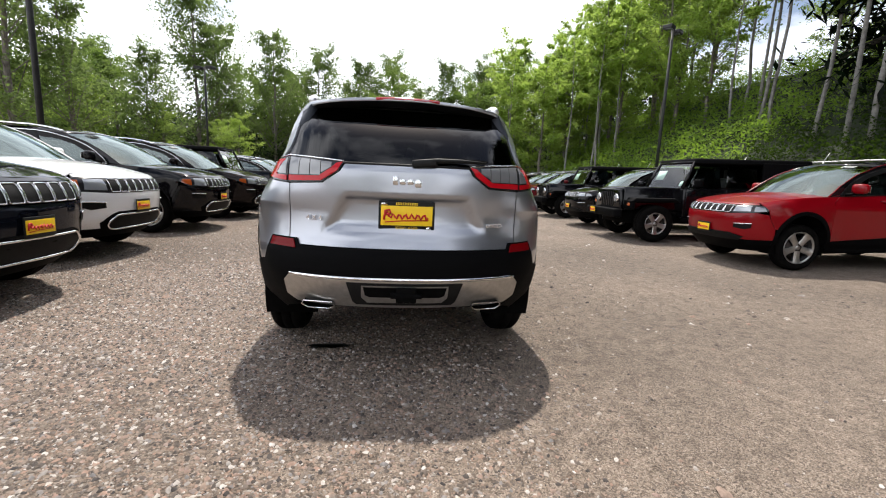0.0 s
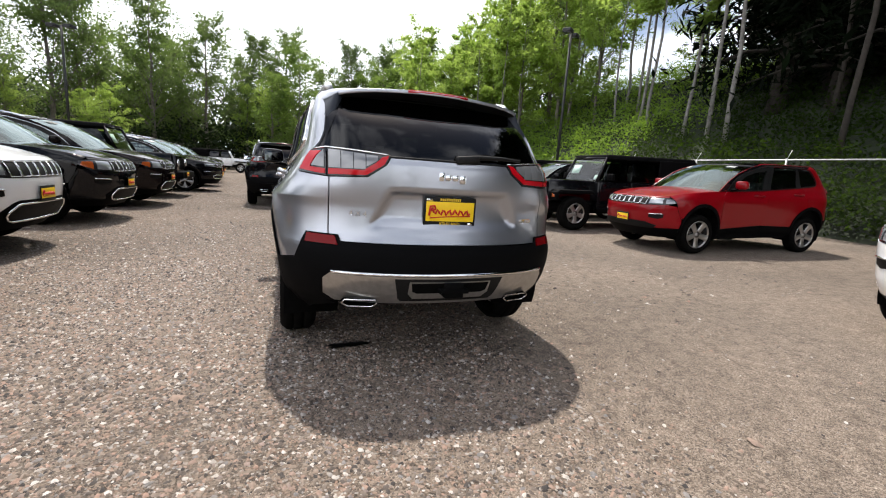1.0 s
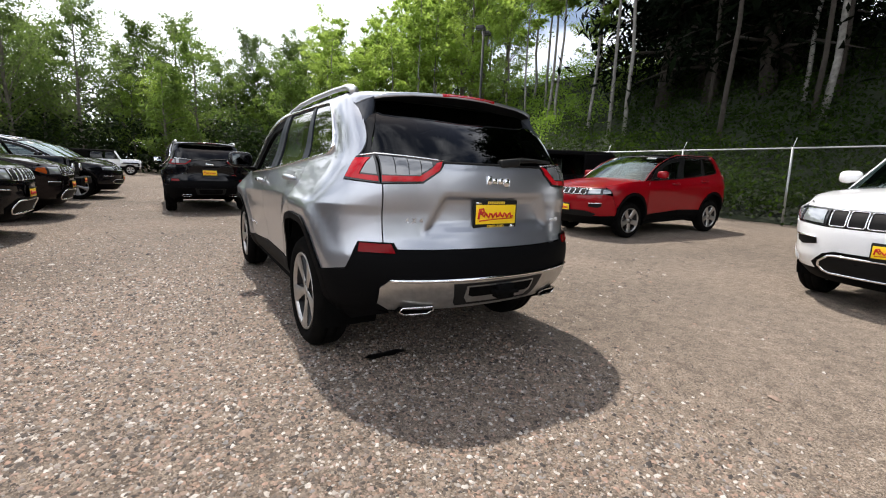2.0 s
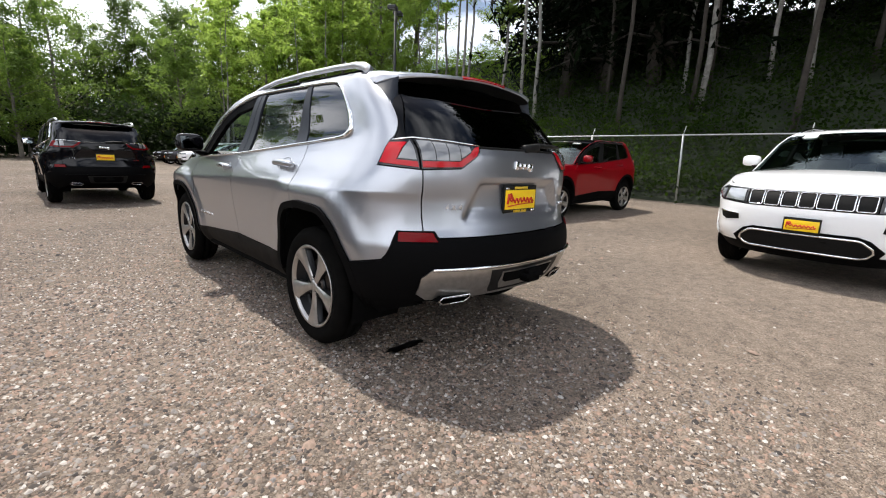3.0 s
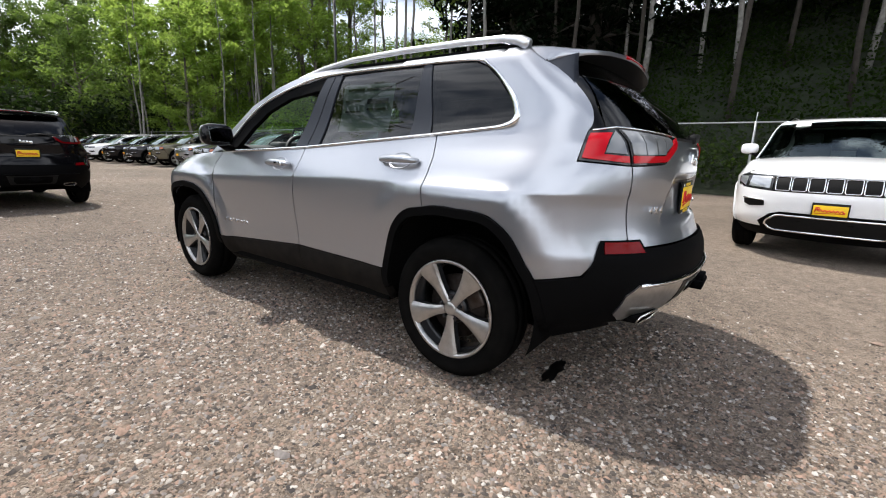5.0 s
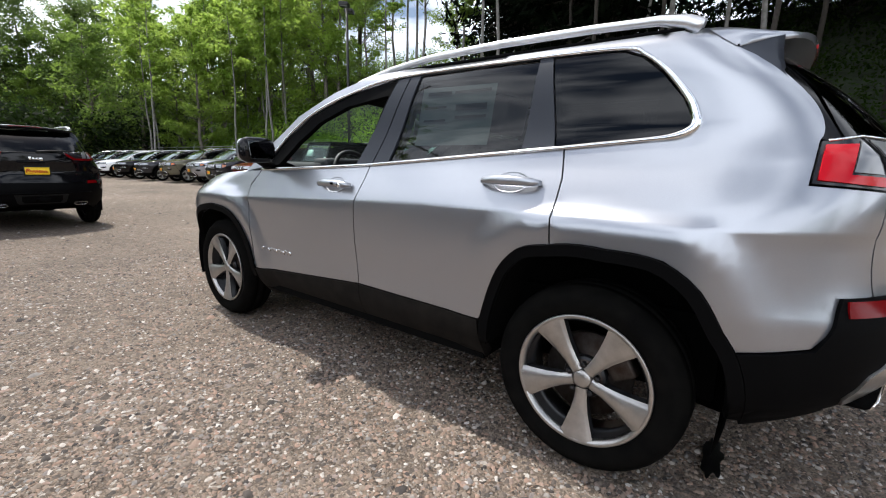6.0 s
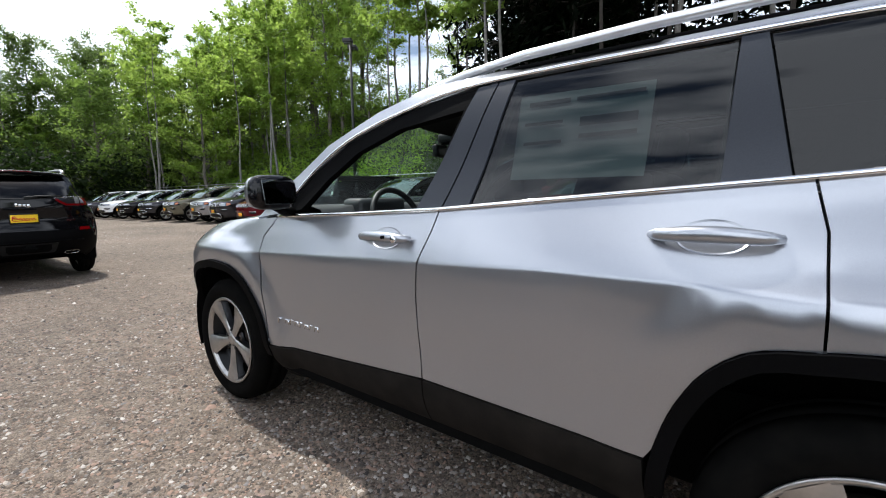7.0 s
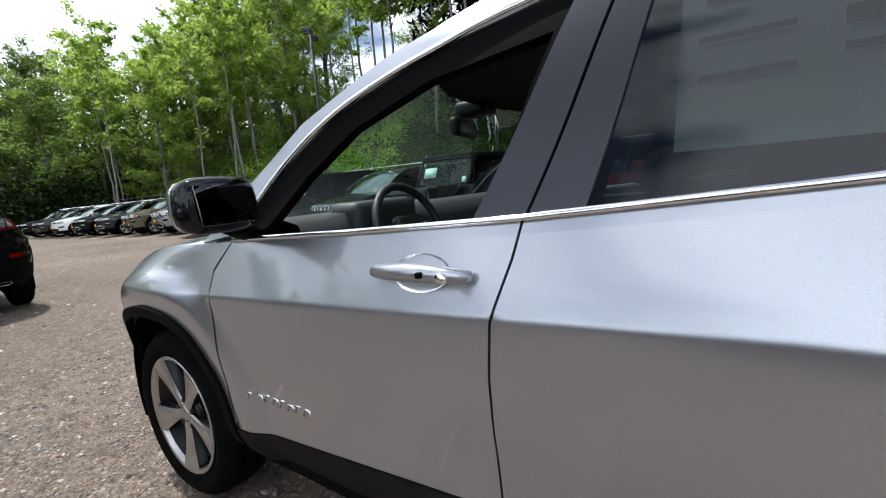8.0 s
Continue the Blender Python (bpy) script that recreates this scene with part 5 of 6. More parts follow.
fx, fy = stone_rng.uniform(-8.5, 5.5, far_n), stone_rng.uniform(1.0, 22.0, far_n)
fs = 0.008 + 0.020 * stone_rng.random(far_n) ** 3
fz = np.array([yard(a, b) for a, b in zip(fx, fy)]) + fs * 0.1
far_gravel = new("scattered_gravel", stones_mesh("scattered_gravel", np.stack([fx, fy, fz], 1), fs, M_STONE))
tagged(far_gravel, "scattered brown and grey stones on the packed yard", "gravel", kind="stuff")
for k, (sx, sy, sr) in enumerate(((-1.35, 0.07, 0.040), (1.21, -0.95, 0.036), (-1.102, 4.65, 0.022), (-0.95, 2.16, 0.02), (0.35, 0.30, 0.028), (-2.9, 1.9, 0.03))):
    st = new("stone", stones_mesh("stone", np.array([(sx, sy, 0.004)]), np.array([sr]), M_STONE))
    tagged(st, "pale flat stone lying on the gravel", "stone", "loose pale stones")


# ---- plants ----
def leaf_material(name, dark, light, through_light):
    m = bpy.data.materials.new(name)
    m.use_nodes = True
    b = bsdf(m)
    geo = nd(m, "NewGeometry")
    info = nd(m, "ObjectInfo")
    add = nd(m, "Math")
    add.operation = "MULTIPLY_ADD"
    wire(m, info.outputs["Random"], add.inputs[0])
    add.inputs[1].default_value = 0.35
    wire(m, geo.outputs["Random Per Island"], add.inputs[2])
    col = ramp(m, add.outputs[0], ((0.0, dark), (0.9, light), (1.3, light)))
    wire(m, col, b.inputs["Base Color"])
    b.inputs["Roughness"].default_value = 0.62
    b.inputs["Specular IOR Level"].default_value = 0.22
    tr = nd(m, "BsdfTranslucent", Color=(*through_light, 1))
    mx = nd(m, "MixShader", Fac=0.5)
    out = m.node_tree.nodes["Material Output"]
    wire(m, b.outputs["BSDF"], mx.inputs[1])
    wire(m, tr.outputs["BSDF"], mx.inputs[2])
    wire(m, mx.outputs["Shader"], out.inputs["Surface"])
    return m


M_LEAF = leaf_material("alder_leaves", (0.060, 0.105, 0.022), (0.180, 0.265, 0.052), (0.49, 0.66, 0.13))
M_LEAF2 = leaf_material("maple_leaves", (0.050, 0.088, 0.024), (0.110, 0.168, 0.042), (0.25, 0.37, 0.07))
# needles nearly black: the deep shade of the woods is in their colour
M_NEEDLE_SHADE = leaf_material("shaded_needles", (0.0018, 0.0045, 0.002), (0.007, 0.013, 0.005), (0.003, 0.007, 0.003))
# bramble colour darkened to hold the shade on the bank
M_BRAMBLE_SHADE = leaf_material("shaded_bramble_leaves", (0.004, 0.010, 0.0025), (0.019, 0.038, 0.006), (0.042, 0.078, 0.008))
# shade under the trees is put into this dark leaf colour
M_LEAF_SHADE = leaf_material("shaded_leaves", (0.005, 0.010, 0.0035), (0.021, 0.037, 0.010), (0.02, 0.038, 0.008))
M_POPLAR = leaf_material("poplar_leaves", (0.055, 0.085, 0.030), (0.120, 0.170, 0.055), (0.21, 0.30, 0.08))
# fern colour lifted to hold the sun on the bank
M_FERN_SUN = leaf_material("sunlit_fern_leaves", (0.055, 0.105, 0.018), (0.165, 0.25, 0.042), (0.26, 0.42, 0.044))
bsdf(M_BRAMBLE_SHADE).inputs["Specular IOR Level"].default_value = 0.08
bsdf(M_NEEDLE_SHADE).inputs["Specular IOR Level"].default_value = 0.08
M_BARK = speckled("grey_bark", (0.10, 0.085, 0.07), (0.20, 0.18, 0.155), 6, 0.9, 0.01)
M_BARK_DARK = speckled("dark_bark", (0.020, 0.016, 0.013), (0.045, 0.038, 0.030), 6, 0.95, 0.01)
M_BIRCH = speckled("pale_bark", (0.10, 0.096, 0.085), (0.27, 0.26, 0.24), 5, 0.85, 0.006)
rng = np.random.default_rng(7)


def leaves_mesh(name, centres, spread_r, count, size, mat, up=0.4, long=1.6, droop=0.0):
    """Many folded leaf sprays scattered round the centres, as one mesh."""
    c = np.asarray(centres)
    k = rng.integers(0, len(c), count)
    sp = np.asarray(spread_r)
    sp = sp[k][:, None] if sp.ndim else sp
    p = c[k] + rng.normal(0, 1, (count, 3)) * sp * np.array([1, 1, 0.7])
    n = rng.normal(0, 1, (count, 3))
    n[:, 2] = np.abs(n[:, 2]) + up
    n /= np.linalg.norm(n, axis=1, keepdims=True)
    a = rng.normal(0, 1, (count, 3))
    a -= (a * n).sum(1, keepdims=True) * n
    a /= np.linalg.norm(a, axis=1, keepdims=True)
    a[:, 2] -= droop
    b = np.cross(n, a)
    s = size * rng.uniform(0.6, 1.4, (count, 1))
    v = np.empty((count, 4, 3))
    v[:, 0] = p - a * s * long / 2
    v[:, 1] = p + b * s / 2 + n * s * 0.12
    v[:, 2] = p + a * s * long / 2
    v[:, 3] = p - b * s / 2 + n * s * 0.12
    me = bpy.data.meshes.new(name)
    me.vertices.add(count * 4)
    me.vertices.foreach_set("co", v.reshape(-1))
    me.loops.add(count * 4)
    me.loops.foreach_set("vertex_index", np.arange(count * 4))
    me.polygons.add(count)
    me.polygons.foreach_set("loop_start", np.arange(count) * 4)
    me.update(calc_edges=True)
    me.materials.append(mat)
    return me


def tree(name, label, kind, height, seed):
    """kind: alder (bright), maple (dense), poplar (tall, airy), birch (pale stem, thin top), fir (dark cone), pine."""
    random.seed(seed)
    t = tagged(new(name), label, "tree", "trees round the yard")
    bend = [(0, 0)]
    for i in range(8):
        bend.append((bend[-1][0] + random.uniform(-0.16, 0.16), bend[-1][1] + random.uniform(-0.16, 0.16)))
    r0 = height * {"alder": 0.010, "maple": 0.013, "poplar": 0.011, "birch": 0.0054, "fir": 0.014, "pine": 0.0036}[kind]
    stem = [(bx, by, height * i / 8 * 0.97 - 0.3) for i, (bx, by) in enumerate(bend)]
    trunk = tube_bm(stem, [r0 * (1.25 - 1.12 * i / 8) for i in range(9)], 8)
    part("trunk", trunk, {"birch": M_BIRCH, "fir": M_BARK_DARK, "pine": M_BARK_DARK}.get(kind, M_BARK), t)
    centres, radii = [], []
    limbs = None

    def on_stem(f):
        i = min(7, int(f * 8))
        u = f * 8 - i
        return Vector(stem[i]).lerp(Vector(stem[i + 1]), u)
    n = {"alder": 40, "maple": 34, "poplar": 46, "birch": 22, "fir": 60, "pine": 44}[kind]
    low = {"alder": 0.14, "maple": 0.10, "poplar": 0.16, "birch": 0.42, "fir": 0.10, "pine": 0.40}[kind]
    for k in range(n):
        f = low + (0.97 - low) * (k + random.random()) / n
        a = random.uniform(0, 2 * math.pi)
        p = on_stem(min(f, 0.985))
        if kind == "pine":
            ln = height * 0.26 * (1.05 - f) ** 0.5 * random.uniform(0.6, 1.15)
            rise = 0.15 * ln
        elif kind == "fir":
            ln = height * 0.20 * (1.02 - f) ** 0.8 * random.uniform(0.7, 1.15)
            rise = -0.25 * ln
        else:
            top = 1 - abs(f - 0.72) / 0.40 if kind == "birch" else min(1.0, (1.06 - f) * 1.5) if kind == "poplar" else 1 - abs(f - 0.5) / 0.56
            ln = height * {"alder": 0.24, "maple": 0.27, "poplar": 0.24, "birch": 0.15}[kind] * max(0.22, top) ** 0.6 * random.uniform(0.55, 1.25)
            rise = ln * (random.uniform(0.7, 1.3) if kind == "poplar" else random.uniform(0.25, 0.85))
        q = p + Vector((math.cos(a) * ln, math.sin(a) * ln, rise))
        mid = p.lerp(q, 0.5) + Vector((0, 0, 0.08 * ln))
        b = tube_bm([p, mid, q], [r0 * 0.32 * (1.1 - f), r0 * 0.2 * (1.1 - f), 0.01], 4, caps=False)
        limbs = joined(limbs, b) if limbs is not None else b
        steps = 4 if kind in ("fir", "pine") else 5
        for i in range(steps):
            u = (i + 1) / steps
            w = p.lerp(mid, min(1, u * 2)) if u < 0.5 else mid.lerp(q, u * 2 - 1)
            if kind in ("fir", "pine"):
                if kind == "fir" or u > 0.4:
                    centres.append(w + Vector((random.uniform(-1, 1), random.uniform(-1, 1), random.uniform(-0.5, 0.5))) * ln * 0.16)
                    radii.append(ln * (0.13 if kind == "fir" else random.uniform(0.14, 0.24)))
            elif u > 0.35:
                # twigs fan out from the limb; each bears its own small tuft
                for _ in range(3):
                    d = Vector((random.gauss(0, 1), random.gauss(0, 1), random.gauss(0.25, 0.6)))
                    d = d.normalized() * ln * random.uniform(0.08, 0.30)
                    centres.append(w + d)
                    radii.append(random.uniform(0.035, 0.075) * ln + (0.16 if kind in ("poplar", "maple") else 0.07))
    part("limb", limbs, {"birch": M_BIRCH, "alder": M_BARK, "maple": M_BARK, "poplar": M_BARK}.get(kind, M_BARK_DARK), t)
    count, size = {"alder": (12000, 0.0086 * height), "maple": (7500, 0.0110 * height), "poplar": (11500, 0.0088 * height), "birch": (3600, 0.0105 * height), "fir": (5000, 0.0062 * height), "pine": (8000, 0.0090 * height)}[kind]
    me = leaves_mesh("crown", [tuple(c) for c in centres], radii, count, size, {"alder": M_LEAF, "maple": M_LEAF2, "poplar": M_POPLAR, "birch": M_LEAF, "fir": M_NEEDLE_SHADE, "pine": M_NEEDLE_SHADE}[kind], 0.5, 4.2 if kind == "fir" else 1.5, 0.25 if kind == "fir" else 0.1)
    crown = new("crown", me)
    crown.parent = t
    return t


def scatter(proto_list, places):
    """Stands each proto and then its copies at (x, y, height factor)."""
    used = set()
    for i, (x, y, k) in enumerate(places):
        p = proto_list[i % len(proto_list)]
        m = pose(x, y, hill(x, y) - 0.1, 0, 0, random.uniform(0, 360))
        if i % len(proto_list) not in used and p.get("set") is None:
            used.add(i % len(proto_list))
            t = p
            t.matrix_basis = m
            p["set"] = 1
        else:
            t = copy_thing(p, m)
        t.scale = (k, k, k * random.uniform(0.92, 1.1))


alders = [tree("alder_tree", "leafy bright green alder tree with a round crown", "alder", 12, s) for s in (1, 2, 3)]
maples = [tree("maple_tree", "dense mid-green broadleaf tree at the yard's edge", "maple", 13, s) for s in (11, 12)]
poplars = [tree("poplar_tree", "tall airy grey-green poplar above the woods", "poplar", 17, s) for s in (51, 52, 53)]
birches = [tree("birch_tree", "tall thin birch with a pale stem and sparse leaves", "birch", 17, s) for s in (21, 22, 23)]
shade_pines = [tree("pine_tree", "tall added pine with a bare trunk, its high dark crown shading the bank", "pine", 23, s) for s in (41, 42)]
firs = [tree("fir_tree", "tall dark green fir tree", "fir", 22, s) for s in (31, 32)]
random.seed(5)


def strew(x0, x1, y0, y1, n, lo, hi):
    return [(random.uniform(x0, x1), random.uniform(y0, y1), random.uniform(lo, hi)) for _ in range(n)]


# bank behind the fence: pale stems in front, firs above
stems = [(19.5, 14.7, 1.0), (19.4, 13.6, 1.05), (19.8, 16.5, 0.9), (19.8, 5.2, 1.25), (21.5, 6.5, 0.9), (20.6, 1.6, 1.1), (21.5, 3.1, 0.9),
         (21.0, 20.3, 1.0), (21.4, 21.6, 1.05), (20.5, -2.5, 1.1), (21.5, -6.0, 1.1), (20.8, -9.5, 1.0)]
scatter(birches, stems + [(23.5, 24.0, 0.95), (24.5, 26.5, 1.0), (22.0, 24.5, 0.8)] + [(x_, y_, 0.8) for x_, y_, _k in strew(10, 20, 30, 44, 12, 0, 1)])
scatter(firs, strew(22.3, 25, -22, 14, 16, 0.95, 1.25))
# pines added so that their high, mostly unseen crowns shade the bank
scatter(shade_pines, [(x_ + random.uniform(-1, 1), y_ + random.uniform(-1, 1), random.uniform(0.9, 1.1)) for x_, y_ in ((20.5, 9.5), (16.8, 7.0), (18.5, 4.5), (17.0, 2.0), (20.5, 0.0), (17.5, -2.5), (20.0, -6.0), (17.0, -8.0), (21.0, -12.0), (18.0, -14.0), (22.0, 5.0))])
# bright broadleaf trees at the far end, darker ones and tall poplars on the left
fan = []
for k in range(16):
    a_, d_ = radians(20 + 19 * (k + random.random()) / 16), random.uniform(33, 54)
    fan.append((-1.5 + d_ * math.sin(a_), -0.5 + d_ * math.cos(a_), random.uniform(0.9, 1.2)))
scatter(alders, fan + [(26.5, 21.5, 0.85), (22.5, 27.5, 0.8)] + strew(-5, 8, 50, 57, 5, 0.75, 0.9) + [(-12.5, 36.0, 0.48), (-14.8, 38.5, 0.52), (-17.5, 34.0, 0.5), (-19.5, 29.0, 0.55), (-21.0, 24.0, 0.6)])


def beyond(turns):
    """Places (x, y, factor) from (degrees to the right of +y, distance, height in 17 m)."""
    return [(-1.0 + d * math.sin(radians(a)), -2.1 + d * math.cos(radians(a)), k) for a, d, k in turns]


scatter(poplars, beyond([(-36, 30, 0.85), (-31.5, 34, 0.72), (-26, 40, 0.62), (-21.5, 50, 1.02), (-18.6, 52, 1.0), (-13.0, 54, 0.93), (-8.0, 56, 0.92), (-4.5, 60, 0.80), (-2.6, 61, 0.98), (0.4, 62, 0.98), (4.0, 63, 0.80), (8.0, 63, 0.90), (11.5, 64, 1.02), (14.0, 64, 1.0), (17.0, 62, 0.98), (33.0, 46, 1.0), (38, 44, 1.05)]))
# the last two groups are unseen, added to darken reflections in the cars
scatter(maples, [(-2.0, 47.5, 0.85), (0.8, 49.0, 0.95), (9.5, 47.0, 0.95), (12.5, 45.5, 1.0), (15.0, 43.5, 0.9)] + strew(-22, 18, 56, 64, 12, 0.85, 1.1) + strew(-30, -22, 27, 42, 6, 0.65, 0.9) + strew(-42, -24, 36, 56, 11, 0.9, 1.2) + strew(-80, -60, -30, 40, 9, 0.7, 1.0) + strew(-34, 26, -46, -32, 8, 0.8, 1.15))

# dark brambles over the shaded bank and along the fence, bright ferns and grass where sun falls: leaf colour carries
# the light
cs, sunlit_cs = [], []
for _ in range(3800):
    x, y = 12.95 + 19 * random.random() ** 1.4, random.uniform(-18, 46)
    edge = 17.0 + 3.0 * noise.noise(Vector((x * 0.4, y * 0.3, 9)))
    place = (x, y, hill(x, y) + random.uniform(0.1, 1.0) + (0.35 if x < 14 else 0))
    (cs if y < edge or x < 13.6 else sunlit_cs).append(place)
brambles = new("brambles", leaves_mesh("brambles", cs, 0.36, 105000, 0.082, M_BRAMBLE_SHADE, 0.3))
tagged(brambles, "tangled brambles and ivy covering the bank, shade put into their dark leaves", "undergrowth", kind="stuff")
ferns = new("ferns", leaves_mesh("ferns", sunlit_cs, 0.42, 52000, 0.085, M_FERN_SUN, 0.3, 2.4))
tagged(ferns, "bright green ferns and grass on the bank, sunlight put into the leaf colour", "undergrowth", kind="stuff")
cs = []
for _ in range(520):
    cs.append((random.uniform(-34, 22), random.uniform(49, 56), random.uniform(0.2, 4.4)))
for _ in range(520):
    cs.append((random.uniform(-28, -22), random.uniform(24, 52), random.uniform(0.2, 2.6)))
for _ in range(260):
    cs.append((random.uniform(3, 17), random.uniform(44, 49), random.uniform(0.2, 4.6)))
# unseen row behind the camera, added for the reflections
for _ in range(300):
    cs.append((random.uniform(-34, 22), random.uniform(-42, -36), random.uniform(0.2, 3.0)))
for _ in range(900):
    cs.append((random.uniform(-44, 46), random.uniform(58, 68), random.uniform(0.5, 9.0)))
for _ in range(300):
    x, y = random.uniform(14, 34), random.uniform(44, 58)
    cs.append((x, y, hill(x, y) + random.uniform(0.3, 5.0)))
thicket = new("thicket", leaves_mesh("thicket", cs, 0.8, 66000, 0.25, M_LEAF_SHADE, 0.3))
tagged(thicket, "dense shrubs along the edge of the yard, shade put into their dark leaves", "undergrowth", kind="stuff")

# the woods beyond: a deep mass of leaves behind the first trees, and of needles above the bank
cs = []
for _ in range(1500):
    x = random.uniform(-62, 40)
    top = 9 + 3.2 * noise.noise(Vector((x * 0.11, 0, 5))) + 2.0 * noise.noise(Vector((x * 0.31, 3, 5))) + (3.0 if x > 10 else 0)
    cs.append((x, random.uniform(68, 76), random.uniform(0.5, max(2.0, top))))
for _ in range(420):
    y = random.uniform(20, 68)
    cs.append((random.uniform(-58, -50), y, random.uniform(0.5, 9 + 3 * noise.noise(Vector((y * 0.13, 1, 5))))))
woods = new("far_woods", leaves_mesh("far_woods", cs, 1.2, 60000, 0.42, M_LEAF_SHADE, 0.3))
tagged(woods, "dense woods beyond the yard, shade put into their dark leaves", "woods", kind="stuff")
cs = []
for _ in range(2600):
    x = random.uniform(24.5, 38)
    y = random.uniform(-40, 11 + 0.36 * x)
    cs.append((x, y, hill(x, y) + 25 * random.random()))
# loose needle canopy added overhead to keep sky light off the bank
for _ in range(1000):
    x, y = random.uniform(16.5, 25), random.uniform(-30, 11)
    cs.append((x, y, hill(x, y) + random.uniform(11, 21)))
dark_woods = new("fir_woods", leaves_mesh("fir_woods", cs, 1.15, 130000, 0.27, M_NEEDLE_SHADE, 0.3, 1.8))
tagged(dark_woods, "deep fir woods above the bank, their shade put into the needle colour", "woods", kind="stuff")


# ---- fence ----
M_GALV = speckled("galvanised_steel", (0.34, 0.35, 0.35), (0.46, 0.47, 0.47), 8, 0.45, 0.0, 0.7)
M_WIRE = speckled("weathered_wire", (0.05, 0.052, 0.05), (0.09, 0.09, 0.088), 6, 0.6, 0.0, 0.4)
FENCE_X, FENCE_TOP = 12.6, 2.17
fence = empty("chain_link_fence", "galvanised chain-link fence with leaning posts below the bank", "fence")
for k in range(-8, 17):
    y = 0.30 + 2.97 * k
    lean = 0.06 if k % 3 else 0.0
    post = part("post", tube_bm([(FENCE_X, y, 0.04), (FENCE_X, y + lean, FENCE_TOP + 0.03)], 0.030, 10), M_GALV, fence)
    part("barb_arm", tube_bm([(FENCE_X, y + lean, FENCE_TOP + 0.02), (FENCE_X + 0.16, y + lean, FENCE_TOP + 0.28)], 0.012, 6), M_GALV, post)
part("top_rail", tube_bm([(FENCE_X - 0.002, -24, FENCE_TOP), (FENCE_X - 0.002, 48, FENCE_TOP)], 0.021, 8), M_GALV, fence)


def mesh_wire(y0, y1, pitch=0.075):
    """Woven wire as thin crossing strands."""
    vs, fs = [], []
    h = FENCE_TOP - 0.04
    for sgn in (1, -1):
        n = int((y1 - y0 + h) / pitch)
        for i in range(n):
            a = y0 - h + i * pitch if sgn > 0 else y0 + i * pitch
            za, zb = 0.02, 0.02 + h
            ya, yb = a, a + sgn * h
            r = 0.0014
            b = len(vs)
            vs += [(FENCE_X - 0.028, ya - r, za), (FENCE_X - 0.028, ya + r, za), (FENCE_X - 0.028 + 0.003 * sgn, yb + r, zb), (FENCE_X - 0.028 + 0.003 * sgn, yb - r, zb)]
            fs.append((b, b + 1, b + 2, b + 3))
    me = bpy.data.meshes.new("wire_mesh")
    me.from_pydata(vs, [], fs)
    me.materials.append(M_WIRE)
    return me


wire_ob = new("wire_mesh", mesh_wire(-24, 48))
wire_ob.parent = fence


# ---- lamp posts ----
M_POLE = speckled("dark_bronze_paint", (0.012, 0.013, 0.012), (0.022, 0.023, 0.022), 10, 0.6, 0.0, 0.0)


def lamp_post(x, y, height, turn):
    p = empty("street_lamp", "dark lamp post with a flat box head on a bracket", "lamp post", "yard lamp posts")
    part("pole", tube_bm([(0, 0, 0), (0, 0, height)], [0.09, 0.07], 12), M_POLE, p)
    part("base", ring_bm([(0.0, 0.0), (0.0, 0.25), (0.5, 0.25), (0.52, 0.22), (0.52, 0.0)], 20, "z", False), M_GALV, p)
    part("bracket", tube_bm([(-0.35, 0, height - 0.06), (0.35, 0, height - 0.06)], 0.035, 8), M_POLE, p)
    for s in (-1, 1):
        hd = part("lamp_head", box_bm((s * 0.52 - 0.26, -0.24, height - 0.16), (s * 0.52 + 0.26, 0.24, height + 0.04), 0.03), M_POLE, p)
        part("lens", box_bm((s * 0.52 - 0.20, -0.19, height - 0.175), (s * 0.52 + 0.20, 0.19, height - 0.158), 0.004), M_LAMP_CLEAR, hd)
    p.matrix_basis = pose(x, y, hill(x, y), 0, 0, turn)
    return p


lamp_post(14.5, 20.3, 8.9, 35)
lamp_post(-13.9, 33.1, 8.6, -20)


def utility_pole(x, y, height):
    """A slim tapered pole with a bright steel sleeve."""
    pole = empty("utility_pole", "slim dark utility pole with a grey sleeve behind the parked cars", "utility pole")
    part("shaft", tube_bm([(0, 0, -0.3), (0, 0, height * 0.5), (0.03, 0, height)], [0.075, 0.070, 0.060], 14), M_POLE, pole)
    part("sleeve", tube_bm([(0.012, 0, height * 0.62), (0.02, 0, height * 0.78)], 0.080, 14), M_GALV, pole)
    pole.matrix_basis = pose(x, y, 0)


utility_pole(-9.25, 10.6, 10.0)


# ---- the cars ----
M_OIL = material("wet_oil", (0.004, 0.004, 0.004), 0.35, 0.0, 0.0, 0.3)
oil = bmesh.new()
rim_ = []
for k in range(40):
    a_ = 2 * math.pi * k / 40
    q_ = 1 + 0.45 * noise.noise(Vector((math.cos(a_) * 2.2, math.sin(a_) * 2.2, 1.7)))
    rim_.append(oil.verts.new((0.150 * q_ * math.cos(a_), 0.036 * q_ * math.sin(a_), 0.0)))
mid_ = oil.verts.new((0, 0, 0.003))
for k in range(40):
    oil.faces.new((mid_, rim_[k], rim_[(k + 1) % 40]))
patch = link_mesh("oil_patch", oil, M_OIL)
tagged(patch, "small black patch of oil soaked into the gravel", "stain")
patch.matrix_basis = pose(-0.465, 0.53, 0.010, 0, 0, 4)
hero, hero_shell, hero_gate, hero_fit = suv("silver_suv", "dusty silver compact sport utility car with black lower cladding", "compact", M_SILVER, fine=True)


